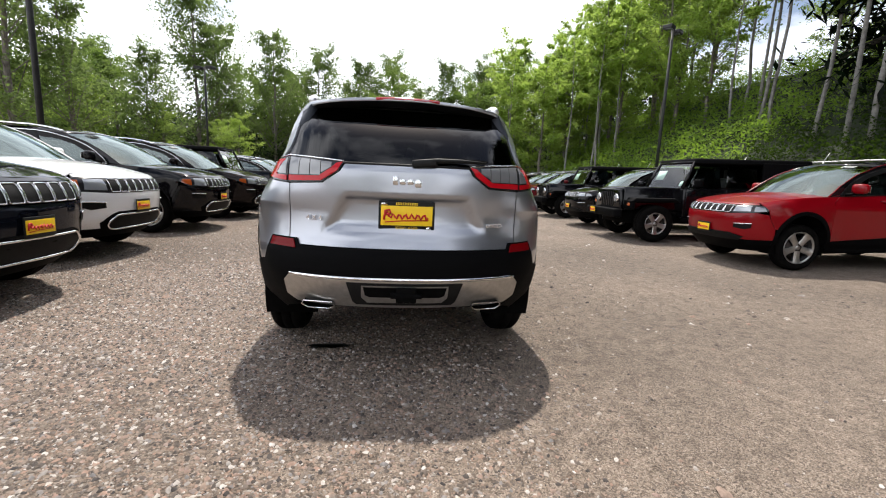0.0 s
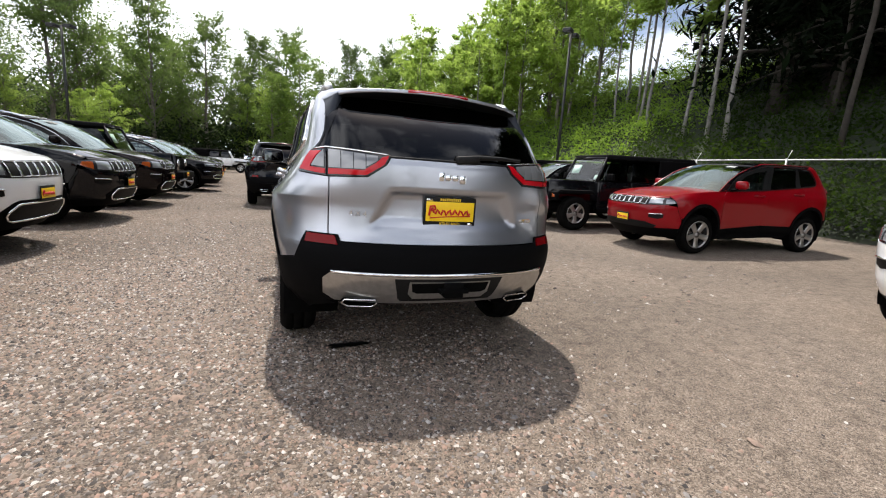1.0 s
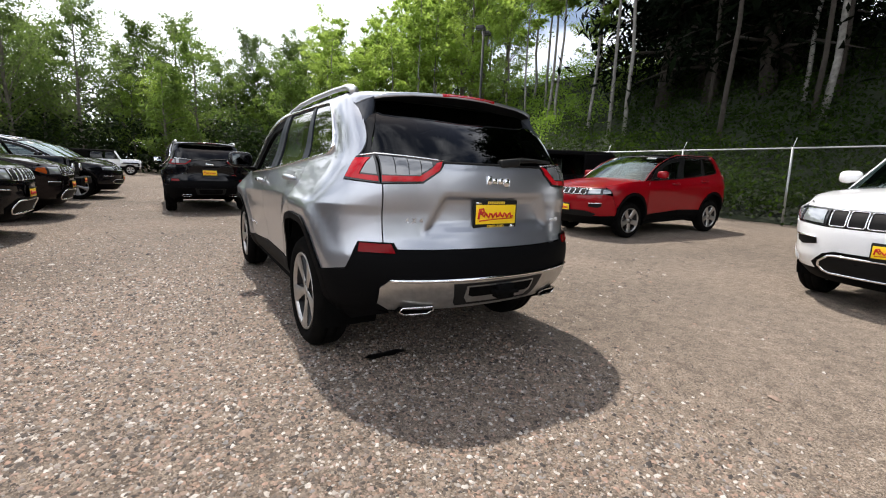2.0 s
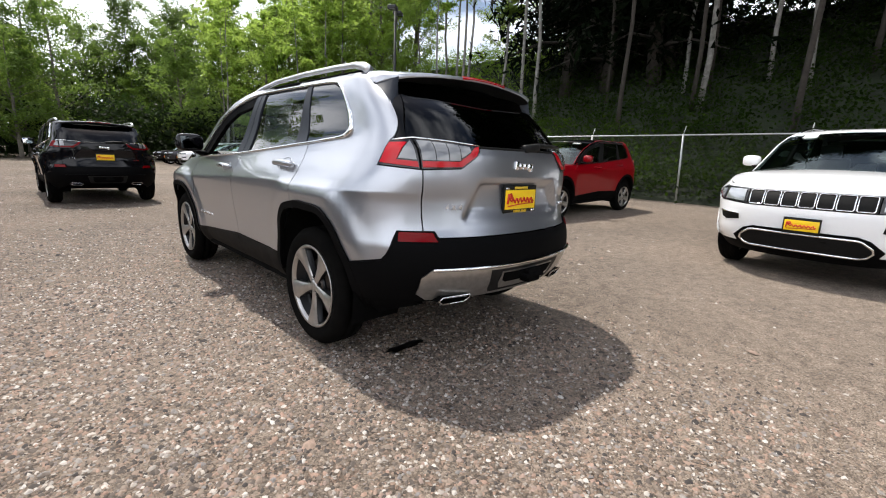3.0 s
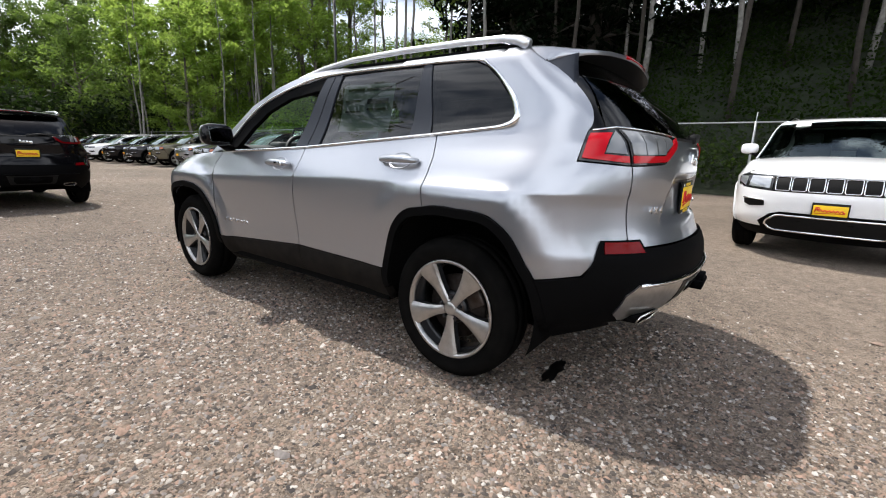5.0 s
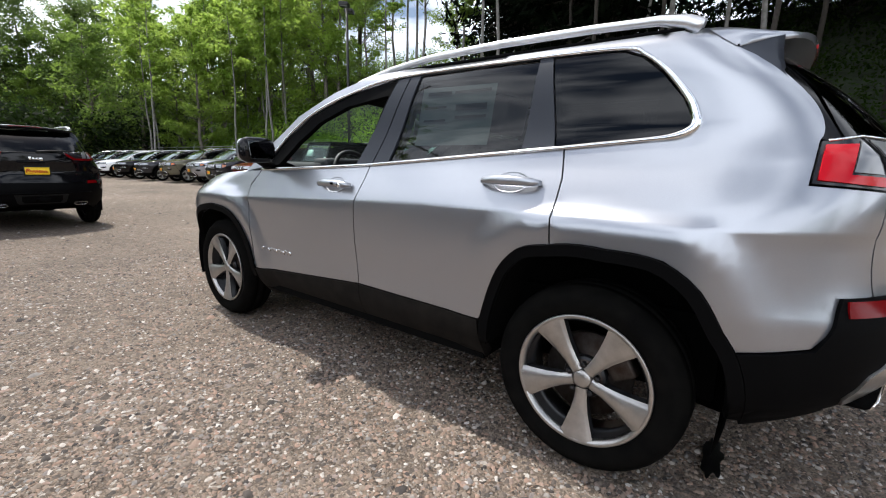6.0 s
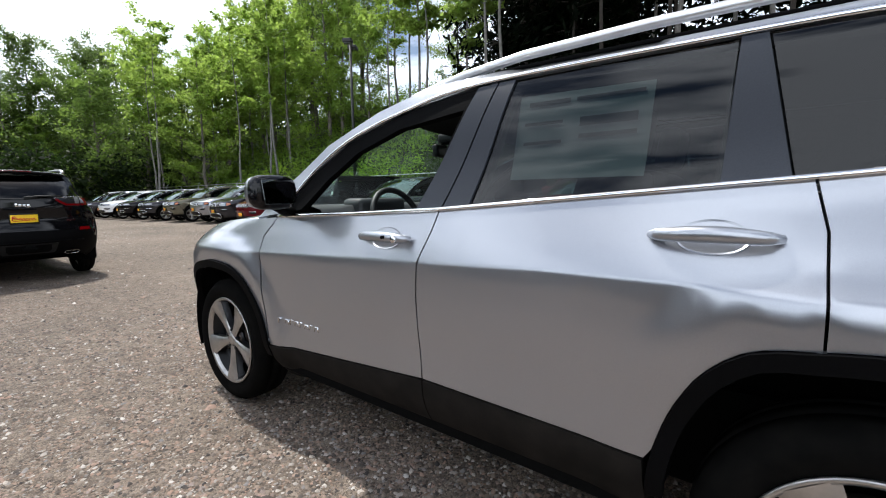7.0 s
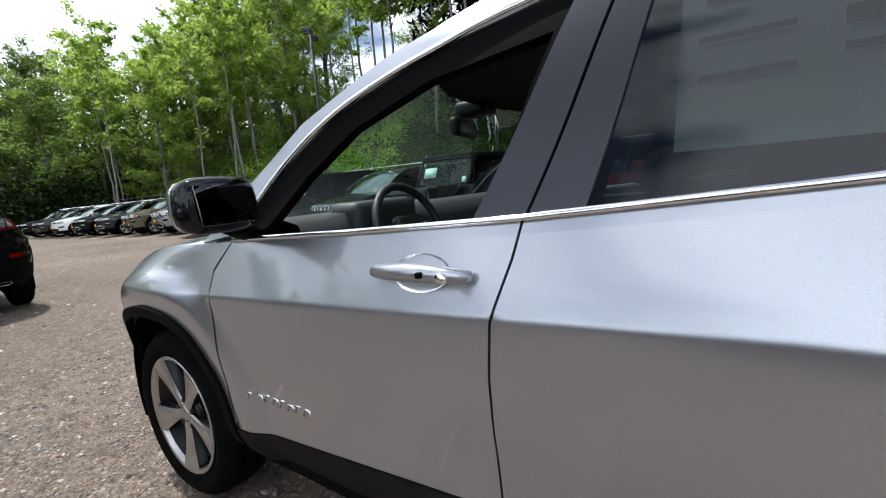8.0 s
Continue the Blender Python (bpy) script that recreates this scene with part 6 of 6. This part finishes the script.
def rear_badges(car, gate, sh, fit, fine):
    """Plate, maker's badge as plain chrome bars, small badges, wiper."""
    plate_parts(gate, "rear_plate", pose(0, 0.106, 0.934), small=not fine)
    y = curve_at(sh.tail, 1.125)
    bars = [box_bm((-0.082, y - 0.010, 1.102), (-0.052, y + 0.002, 1.150), 0.006), box_bm((-0.045, y - 0.010, 1.105), (-0.010, y + 0.002, 1.138), 0.010),
            box_bm((-0.003, y - 0.010, 1.105), (0.032, y + 0.002, 1.138), 0.010), box_bm((0.039, y - 0.010, 1.092), (0.076, y + 0.002, 1.138), 0.010)]
    part("badge", joined(*bars), M_CHROME, gate)
    y = curve_at(sh.tail, 0.90)
    for name, text, x, z, size in (("drive_badge", "4 X 4", -0.50, 0.905, 0.030), ("trim_badge", "LIMITED", 0.50, 0.890, 0.021)):
        u = sh.chart("r", x, z, "r")
        p, n = sh.place(u, z, "r"), sh.normal(u, z, "r")
        part(name, moved(letters_bm(text, size, 0.003), Matrix.Translation(p + 0.012 * n) @ pose(0, 0, 0, 0, 0, math.degrees(math.atan2(n.x, -n.y)))), M_CHROME, gate)
    arm = tube_bm([(0.06, 0.115, 1.225), (0.16, 0.112, 1.243), (0.30, 0.120, 1.246), (0.44, 0.150, 1.243)], [0.020, 0.014, 0.011, 0.007], 8)
    wiper = part("rear_wiper", arm, M_PLATE_BLACK, gate)
    part("wiper_blade", tube_bm([(0.02, 0.128, 1.236), (0.2, 0.130, 1.258), (0.45, 0.158, 1.250)], 0.007, 6), M_RUBBER, wiper)
    part("pivot_cover", moved(box_bm((-0.05, -0.025, -0.022), (0.09, 0.02, 0.022), 0.012), pose(0.07, 0.118, 1.224, 0, -6, 0)), M_PLATE_BLACK, wiper)


rear_badges(hero, hero_gate, hero_shell, hero_fit, True)
# name on the front doors as a row of small chrome bars
for side in (-1, 1):
    for k in range(8):
        y = 3.095 - 0.0385 * k
        x = hero_shell.x_at(y, 0.582) + 0.001
        high = (0.024, 0.019, 0.024, 0.022)[k % 4]
        bar_ = tube_bm([(-x, y, 0.570), (-x, y - 0.004, 0.570 + high), (-x, y - 0.026, 0.570 + high), (-x, y - 0.030, 0.570)][:(4 if k % 2 else 3)], 0.0036, 6)
        part("badge_bar", mirrored(bar_) if side > 0 else bar_, M_CHROME, hero)
# price sheet behind the rear door glass
sheet_ = hero_shell.panel(S((1.865, 1.235), (1.855, 1.500), (1.435, 1.492), (1.445, 1.235)), lift=-0.014, rim=0)
sticker = part("price_sheet", sheet_, M_PAPER_GREY, hero, "pale printed price sheet inside the glass")
for y0, y1, z0, z1 in ((1.82, 1.68, 1.46, 1.475), (1.66, 1.46, 1.462, 1.474), (1.645, 1.475, 1.385, 1.412), (1.645, 1.475, 1.350, 1.362), (1.83, 1.70, 1.40, 1.41), (1.83, 1.70, 1.34, 1.35)):
    part("print_bar", hero_shell.panel(S((y0, z0), (y0, z1), (y1, z1), (y1, z0)), lift=-0.0125, rim=0), M_INK, sticker)
# cabin
cabin = part("cabin_floor", joined(box_bm((-0.74, 1.52, 0.48), (0.74, 3.15, 0.54)), box_bm((-0.50, 0.65, 0.62), (0.50, 1.56, 0.68)), box_bm((-0.14, 1.9, 0.5), (0.14, 3.1, 0.86), 0.03)), M_CABIN, hero)
for m_ in (False, True):
    part("door_trim", hero_shell.panel(S((3.18, 0.50), (3.15, 1.00), (3.06, 1.085), (2.12, 1.125), (2.16, 0.55)), lift=-0.07, rim=0.03, mirror=m_), M_CABIN, cabin)
    part("door_trim", hero_shell.panel(S((2.15, 0.55), (2.10, 1.125), (1.10, 1.200), (1.12, 0.98), (1.30, 0.90), (1.47, 0.72), (1.49, 0.60)), lift=-0.07, rim=0.03, mirror=m_), M_CABIN, cabin)
    part("quarter_trim", hero_shell.panel(S((1.09, 0.96), (1.08, 1.20), (0.70, 1.235), (0.60, 1.20), (0.60, 0.96)), lift=-0.06, rim=0.02, mirror=m_), M_CABIN, cabin)
    part("pillar_cover", hero_shell.panel(S((3.10, 1.085), (2.90, 1.262), (2.66, 1.392), (2.36, 1.486), (2.02, 1.535), (1.24, 1.54), (0.93, 1.535), (0.80, 1.48), (0.62, 1.50), (0.66, 1.585), (2.15, 1.575), (2.5, 1.505), (2.8, 1.395), (3.05, 1.245), (3.26, 1.085)), lift=-0.022, rim=0.02, mirror=m_), M_HEADLINER, cabin)
    part("pillar_cover", hero_shell.panel(S((2.20, 1.13), (2.00, 1.55), (1.88, 1.55), (2.00, 1.14)), lift=-0.035, rim=0.03, mirror=m_), M_HEADLINER, cabin)
    part("pillar_cover", hero_shell.panel(S((1.28, 1.20), (1.25, 1.55), (1.18, 1.55), (1.12, 1.21)), lift=-0.035, rim=0.03, mirror=m_), M_HEADLINER, cabin)
part("headliner", hero_shell.cap([(0.66, 1.575, 0.60), (1.2, 1.578, 0.62), (1.9, 1.578, 0.62, 0.018, 0.06), (2.2, 1.556, 0.62, 0.018, 0.16), (2.42, 1.500, 0.64, 0.020, 0.22)], 0.018, 0.01), M_HEADLINER, cabin)
dash = bmesh.new()
prof = [(3.25, 0.70), (3.00, 0.72), (2.90, 0.88), (2.88, 1.04), (2.92, 1.122), (3.02, 1.146), (3.14, 1.136), (3.40, 1.078)]
for k in range(15):
    x = -0.74 + 1.48 * k / 14
    hump = 0.035 * math.exp(-((x + 0.36) / 0.20) ** 4)
    for y, z in prof:
        dash.verts.new((x, y, z + (hump if z > 1.0 and y < 3.0 else 0)))
dash.verts.ensure_lookup_table()
for k in range(14):
    for i in range(7):
        a_ = k * 8 + i
        dash.faces.new([dash.verts[j] for j in (a_, a_ + 1, a_ + 9, a_ + 8)])
board = part("dashboard", dash, M_CABIN, cabin)
part("instrument_cowl", moved(box_bm((-0.17, -0.07, -0.07), (0.17, 0.08, 0.055), 0.03), pose(-0.37, 2.93, 1.120)), M_CABIN, board)
part("centre_screen", moved(box_bm((-0.13, -0.012, -0.09), (0.13, 0.012, 0.09), 0.008), pose(0, 2.92, 1.0, -12, 0, 0)), M_LAMP_SMOKE, board)
ring = moved(ring_bm([(0.016 * math.cos(2 * math.pi * k / 8), 0.168 + 0.016 * math.sin(2 * math.pi * k / 8)) for k in range(8)], 32, "z"), Matrix())
spokes = joined(box_bm((-0.17, -0.022, -0.012), (0.17, 0.022, 0.004), 0.006), box_bm((-0.02, -0.17, -0.012), (0.02, 0.0, 0.004), 0.006), box_bm((-0.07, -0.055, -0.03), (0.07, 0.055, 0.014), 0.02), tube_bm([(0, 0, -0.02), (0, 0, -0.22)], 0.04, 10))
wheel_ = part("steering_wheel", moved(joined(ring, spokes), pose(-0.37, 2.76, 1.062, 68, 0, 0)), M_SEAT, cabin)
part("spoke_trim", moved(joined(box_bm((-0.15, -0.016, 0.004), (-0.075, 0.016, 0.010), 0.002), box_bm((0.075, -0.016, 0.004), (0.15, 0.016, 0.010), 0.002)), pose(-0.37, 2.76, 1.062, 68, 0, 0)), M_CHROME, wheel_)
inner_mirror = part("inside_mirror", moved(box_bm((-0.125, -0.02, -0.036), (0.125, 0.02, 0.036), 0.016), pose(0.0, 2.73, 1.435, -6, 0, 12)), M_PLATE_BLACK, cabin)
part("mirror_stalk", joined(tube_bm([(0, 2.74, 1.45), (0, 2.74, 1.49), (0, 2.66, 1.53)], 0.018, 8), box_bm((-0.06, 2.60, 1.475), (0.06, 2.74, 1.535), 0.02)), M_PLATE_BLACK, inner_mirror)
part("hang_tag", moved(box_bm((-0.05, -0.001, -0.06), (0.05, 0.001, 0.06)), pose(0.12, 2.64, 1.41, 0, 15, 20)), M_PAPER, cabin)
for hx_ in (-1, 1):
    for sx, sy, half in ((0.36 * hx_, 1.78, 0.25), (0.27 * hx_, 1.02, 0.26)):
        seat = part("seat", joined(box_bm((sx - half, sy, 0.60), (sx + half, sy + 0.52, 0.76), 0.05), moved(box_bm((-half, -0.08, 0.0), (half, 0.08, 0.60), 0.06), pose(sx, sy, 0.70, 14, 0, 0))), M_SEAT, cabin)
        part("headrest", moved(box_bm((-0.13, -0.05, 0.0), (0.13, 0.05, 0.19), 0.04), pose(sx, sy - 0.16, 1.30, 10, 0, 0)), M_SEAT, seat)


def park(car, axle, heading, front_y):
    """Puts a car with the middle of its front axle at (x, y) and its nose to heading degrees from +y to the left."""
    back = Vector((axle[0], axle[1])) - 2.7 * Vector((-math.sin(radians(heading)), math.cos(radians(heading))))
    zf, zb = rise(axle[0]), rise(back.x)
    car.matrix_basis = pose(axle[0], axle[1], zf, 0, 0, heading) @ pose(0, 0, 0, -math.degrees(math.atan2(zb - zf, 2.7)), 0, 0) @ Matrix.Translation((0, -front_y, 0))


def repaint(car, old, fresh):
    for o in car.children_recursive:
        if o.type == "MESH" and o.material_slots and o.material_slots[0].material == old:
            o.material_slots[0].link = "OBJECT"
            o.material_slots[0].material = fresh


FY = {"compact": 3.66, "large": 3.905, "small": 3.516}


def parked(proto, old, kind, axle, heading, fresh, name, label):
    c = copy_thing(proto, Matrix())
    c.name = name
    tagged(c, label)
    repaint(c, old, fresh)
    park(c, axle, heading, FY[kind])
    return c


large, *_ = suv("white_suv", "clean white large sport utility car with a chrome slotted grille", "large", M_WHITE, rim_style="five_wide")
park(large, (4.54, -0.89), 84.6, FY["large"])
small, *_ = suv("red_suv", "bright red compact crossover with a black roof and grey wheels", "small", M_RED, rim_style="five_wide", roof_mat=M_BLACK)
park(small, (6.08, 4.25), 86.5, FY["small"])
blackc, black_shell, black_gate, black_fit = suv("black_suv", "glossy black compact sport utility car seen from behind", "compact", M_BLACK, rim_style="five")
rear_badges(blackc, black_gate, black_shell, black_fit, False)
repaint(blackc, M_LAMP_RED, M_LAMP_DARKRED)
blackc.matrix_basis = pose(-0.88, 10.35, 0, 0, 0, 1.5) @ Matrix.Translation((0, -0.953, 0))
rows = [(-3.75, 1.45, M_NAVY, "large", "dark_blue_suv", "dark blue large sport utility car with chrome grille"),
        (-4.25, 3.85, M_WHITE, "large", "white_suv", "white large sport utility car parked nose out"),
        (-4.25, 6.65, M_BLACK, "large", "black_suv", "black large sport utility car parked nose out"),
        (-4.2, 9.4, M_BROWN, "large", "brown_suv", "dark brown large sport utility car parked nose out"),
        (-3.9, 14.9, M_BLACK, "compact", "black_suv", "black compact sport utility car parked nose out"),
        (-4.2, 17.8, M_BLACK, "large", "black_suv", "black large sport utility car parked nose out"),
        (-4.5, 20.6, M_DARKRED, "compact", "dark_red_suv", "dark red compact sport utility car parked nose out"),
        (-4.8, 23.6, M_GRAPHITE, "large", "grey_suv", "grey sport utility car parked nose out")]
protos = {"large": (large, M_WHITE), "compact": (blackc, M_BLACK), "small": (small, M_RED)}
for x, y, paint_, kind_, name_, label_ in rows:
    parked(*protos[kind_], kind_, (x, y), -90.5, paint_, name_, label_)
rows = [(6.0, 9.7, M_BLACK, "small", "black_suv", "black crossover parked between two box-shaped off-roaders"),
        (6.6, 16.2, M_DARKRED, "small", "dark_red_suv", "dark red crossover parked nose out"),
        (7.0, 19.2, M_GRAPHITE, "large", "grey_suv", "silver grey sport utility car parked nose out"),
        (7.5, 22.3, M_SILVER, "large", "silver_suv", "silver large sport utility car parked nose out"),
        (7.3, 25.0, M_OLIVE, "large", "olive_suv", "olive large sport utility car parked nose out"),
        (7.1, 27.7, M_GRAPHITE, "compact", "grey_suv", "dark grey compact sport utility car parked nose out"),
        (6.9, 30.4, M_BLACK, "compact", "black_suv", "black compact sport utility car parked nose out"),
        (6.7, 33.1, M_WHITE, "compact", "white_suv", "white compact sport utility car parked nose out"),
        (6.5, 35.8, M_GRAPHITE, "compact", "grey_suv", "grey compact sport utility car parked nose out"),
        (6.3, 38.5, M_BLACK, "compact", "black_suv", "black compact sport utility car parked nose out")]
for x, y, paint_, kind_, name_, label_ in rows:
    parked(*protos[kind_], kind_, (x, y), 86, paint_, name_, label_)


def tapered(lo, hi, top=1.0, bevel=0.02, top_y=(0.0, 0.0)):
    """A box whose top is narrower by the factor top, its front and back top edges shifted by top_y."""
    bm = box_bm(lo, hi)
    cx = (lo[0] + hi[0]) / 2
    for v in bm.verts:
        if v.co.z > (lo[2] + hi[2]) / 2:
            v.co.x = cx + (v.co.x - cx) * top
            v.co.y += top_y[0] if v.co.y < (lo[1] + hi[1]) / 2 else top_y[1]
    bmesh.ops.bevel(bm, geom=bm.edges[:], offset=bevel, segments=2, affect="EDGES", profile=0.6)
    return bm


def off_roader(name, label, paint, top_mat):
    """A square off-roader: flat bonnet, upright screen, hard top, separate wings. Tail at y = 0."""
    car = tagged(new(name), label, "car")
    yr, yf, r = 0.72, 3.67, 0.405
    part("tub", tapered((-0.78, 0.10, 0.50), (0.78, 3.02, 1.17), 0.97, 0.03), paint, car)
    part("bonnet", tapered((-0.66, 2.98, 0.66), (0.66, 4.30, 1.18), 0.90, 0.05, (0, -0.04)), paint, car)
    grille = part("grille", tapered((-0.66, 4.27, 0.62), (0.66, 4.36, 1.13), 0.92, 0.03), paint, car)
    for k in range(7):
        x = (k - 3) * 0.098
        part("grille_slot", box_bm((x - 0.027, 4.352, 0.74), (x + 0.027, 4.368, 1.06), 0.012), M_GRILLE, grille)
    for s in (-1, 1):
        lamp = part("headlamp", moved(ring_bm([(0.0, 0.0), (0.0, 0.10), (0.03, 0.10), (0.045, 0.085), (0.05, 0.0)], 24, "z", False), pose(s * 0.46, 4.345, 0.92, -90, 0, 0)), M_CHROME, car)
        part("lamp_lens", moved(ring_bm([(0.045, 0.0), (0.045, 0.085), (0.055, 0.07), (0.06, 0.0)], 24, "z", False), pose(s * 0.46, 4.345, 0.92, -90, 0, 0)), M_LAMP_CLEAR, lamp)
        part("front_wing", joined(tapered((s * 0.78 - 0.17, 3.16, 0.86), (s * 0.78 + 0.17, 4.26, 0.95), 1.0, 0.03, (0.12, -0.10)), tapered((s * 0.78 - 0.17, 4.16, 0.70), (s * 0.78 + 0.17, 4.27, 0.90), 1.0, 0.03)), M_CLAD, car)
        part("marker_lamp", box_bm((s * 0.86 - 0.05, 4.255, 0.78), (s * 0.86 + 0.05, 4.285, 0.84), 0.01), M_AMBER, car)
        part("rear_wing", tapered((s * 0.84 - 0.11, 0.22, 0.84), (s * 0.84 + 0.11, 1.22, 0.92), 1.0, 0.03, (0.12, -0.12)), M_CLAD, car)
        part("sill", tapered((s * 0.76 - 0.06, 1.25, 0.44), (s * 0.76 + 0.06, 3.05, 0.54), 1.0, 0.02), M_CLAD, car)
        for y0, y1 in ((1.30, 2.10), (2.14, 2.98)):
            door = part("door", tapered((s * 0.775 - 0.02, y0, 0.58), (s * 0.775 + 0.02, y1, 1.16), 1.0, 0.012), paint, car)
            part("door_handle", box_bm((s * 0.80 - 0.02, y0 + 0.06, 1.04), (s * 0.80 + 0.02, y0 + 0.20, 1.08), 0.01), M_PLATE_BLACK, door)
            bm = tapered((s * 0.735 - 0.008, y0 + 0.05, 1.19), (s * 0.735 + 0.008, y1 - (0.02 if y0 < 2 else 0.06), 1.66), 1.0, 0.004, (0.03, -0.06 if y0 < 2 else -0.26))
            for v in bm.verts:
                v.co.x -= s * 0.16 * max(0, v.co.z - 1.19)
            part("window_pane", bm, M_GLASS_DARK, door)
        part("outside_mirror", joined(tapered((s * 0.95 - 0.11, 2.80, 1.20), (s * 0.95 + 0.11, 2.88, 1.36), 0.95, 0.025), tube_bm([(s * 0.78, 2.86, 1.20), (s * 0.88, 2.85, 1.24)], 0.03, 8)), M_CLAD, car)
        for y in (yr, yf):
            wheel_parts(car, s * 0.93, y, r, r, 0.255, 0.235, "five_wide")
    screen_frame = part("screen_frame", joined(*[tube_bm(p, 0.035, 8) for p in ([(-0.74, 3.06, 1.16), (-0.66, 2.78, 1.74)], [(0.74, 3.06, 1.16), (0.66, 2.78, 1.74)], [(-0.66, 2.78, 1.74), (0.66, 2.78, 1.74)])]), paint, car)
    bm = bmesh.new()
    q = [bm.verts.new(c) for c in ((-0.72, 3.055, 1.18), (0.72, 3.055, 1.18), (0.645, 2.79, 1.72), (-0.645, 2.79, 1.72))]
    bm.faces.new(q)
    part("windscreen", facing_up(bm), M_GLASS, screen_frame).visible_shadow = False
    part("screen_notice", moved(box_bm((-0.17, -0.003, -0.12), (0.17, 0.003, 0.12)), pose(0.40, 2.90, 1.46, 26, 0, 0)), M_PAPER, screen_frame)
    part("screen_notice", moved(box_bm((-0.05, -0.003, -0.06), (0.05, 0.003, 0.06)), pose(-0.56, 2.98, 1.27, 26, 0, 0)), M_PAPER, screen_frame)
    part("hard_top", tapered((-0.745, 0.14, 1.70), (0.745, 2.80, 1.82), 0.92, 0.04), top_mat, car)
    part("top_rear", joined(tapered((-0.745, 0.12, 1.16), (-0.70, 1.28, 1.74), 1.0, 0.02), tapered((0.70, 0.12, 1.16), (0.745, 1.28, 1.74), 1.0, 0.02), tapered((-0.74, 0.12, 1.16), (0.74, 0.17, 1.74), 0.95, 0.02)), top_mat, car)
    part("cabin", box_bm((-0.70, 0.30, 1.10), (0.70, 2.70, 1.20)), M_LINER, car)
    for sx in (-0.36, 0.36):
        part("seat", joined(box_bm((sx - 0.24, 1.75, 1.15), (sx + 0.24, 1.93, 1.42), 0.05), box_bm((sx - 0.12, 1.72, 1.42), (sx + 0.12, 1.82, 1.60), 0.04)), M_SEAT, car)
    part("front_bumper", tapered((-0.80, 4.36, 0.52), (0.80, 4.54, 0.70), 0.96, 0.03), M_CLAD, car)
    part("rear_bumper", tapered((-0.80, -0.02, 0.50), (0.80, 0.12, 0.66), 0.98, 0.03), M_CLAD, car)
    part("underbody", box_bm((-0.55, 0.3, 0.38), (0.55, 4.2, 0.64)), M_LINER, car)
    part("spare_wheel", moved(ring_bm([(-0.12, 0.22), (-0.13, 0.30), (-0.11, 0.385), (0.0, 0.39), (0.09, 0.38), (0.11, 0.30), (0.10, 0.22), (0.06, 0.0), (-0.1, 0.0)], 32, "x", False), pose(0, -0.06, 1.02, 0, 0, 90)), M_RUBBER, car)
    plate_parts(car, "front_plate", pose(0.32, 4.56, 0.63, 0, 0, 180), small=True)
    return car


boxy = off_roader("black_off_roader", "black box-shaped off-roader with a hard top and silver wheels", M_BLACK, M_CLAD)
park(boxy, (5.65, 7.2), 86, 3.67)
other = copy_thing(boxy, Matrix())
park(other, (6.15, 13.1), 86, 3.67)
third = copy_thing(boxy, Matrix())
park(third, (-4.3, 12.1), -90, 3.67)
for x, y, hd in ((-4.4, 39.5, -88), (-7.5, 43.0, -88)):
    c_ = copy_thing(boxy, Matrix())
    c_.name = "white_off_roader"
    tagged(c_, "white box-shaped off-roader parked across the end of the yard")
    repaint(c_, M_BLACK, M_WHITE)
    park(c_, (x, y), hd, 3.67)
repaint(large, M_AMBER, M_LAMP_CELL)
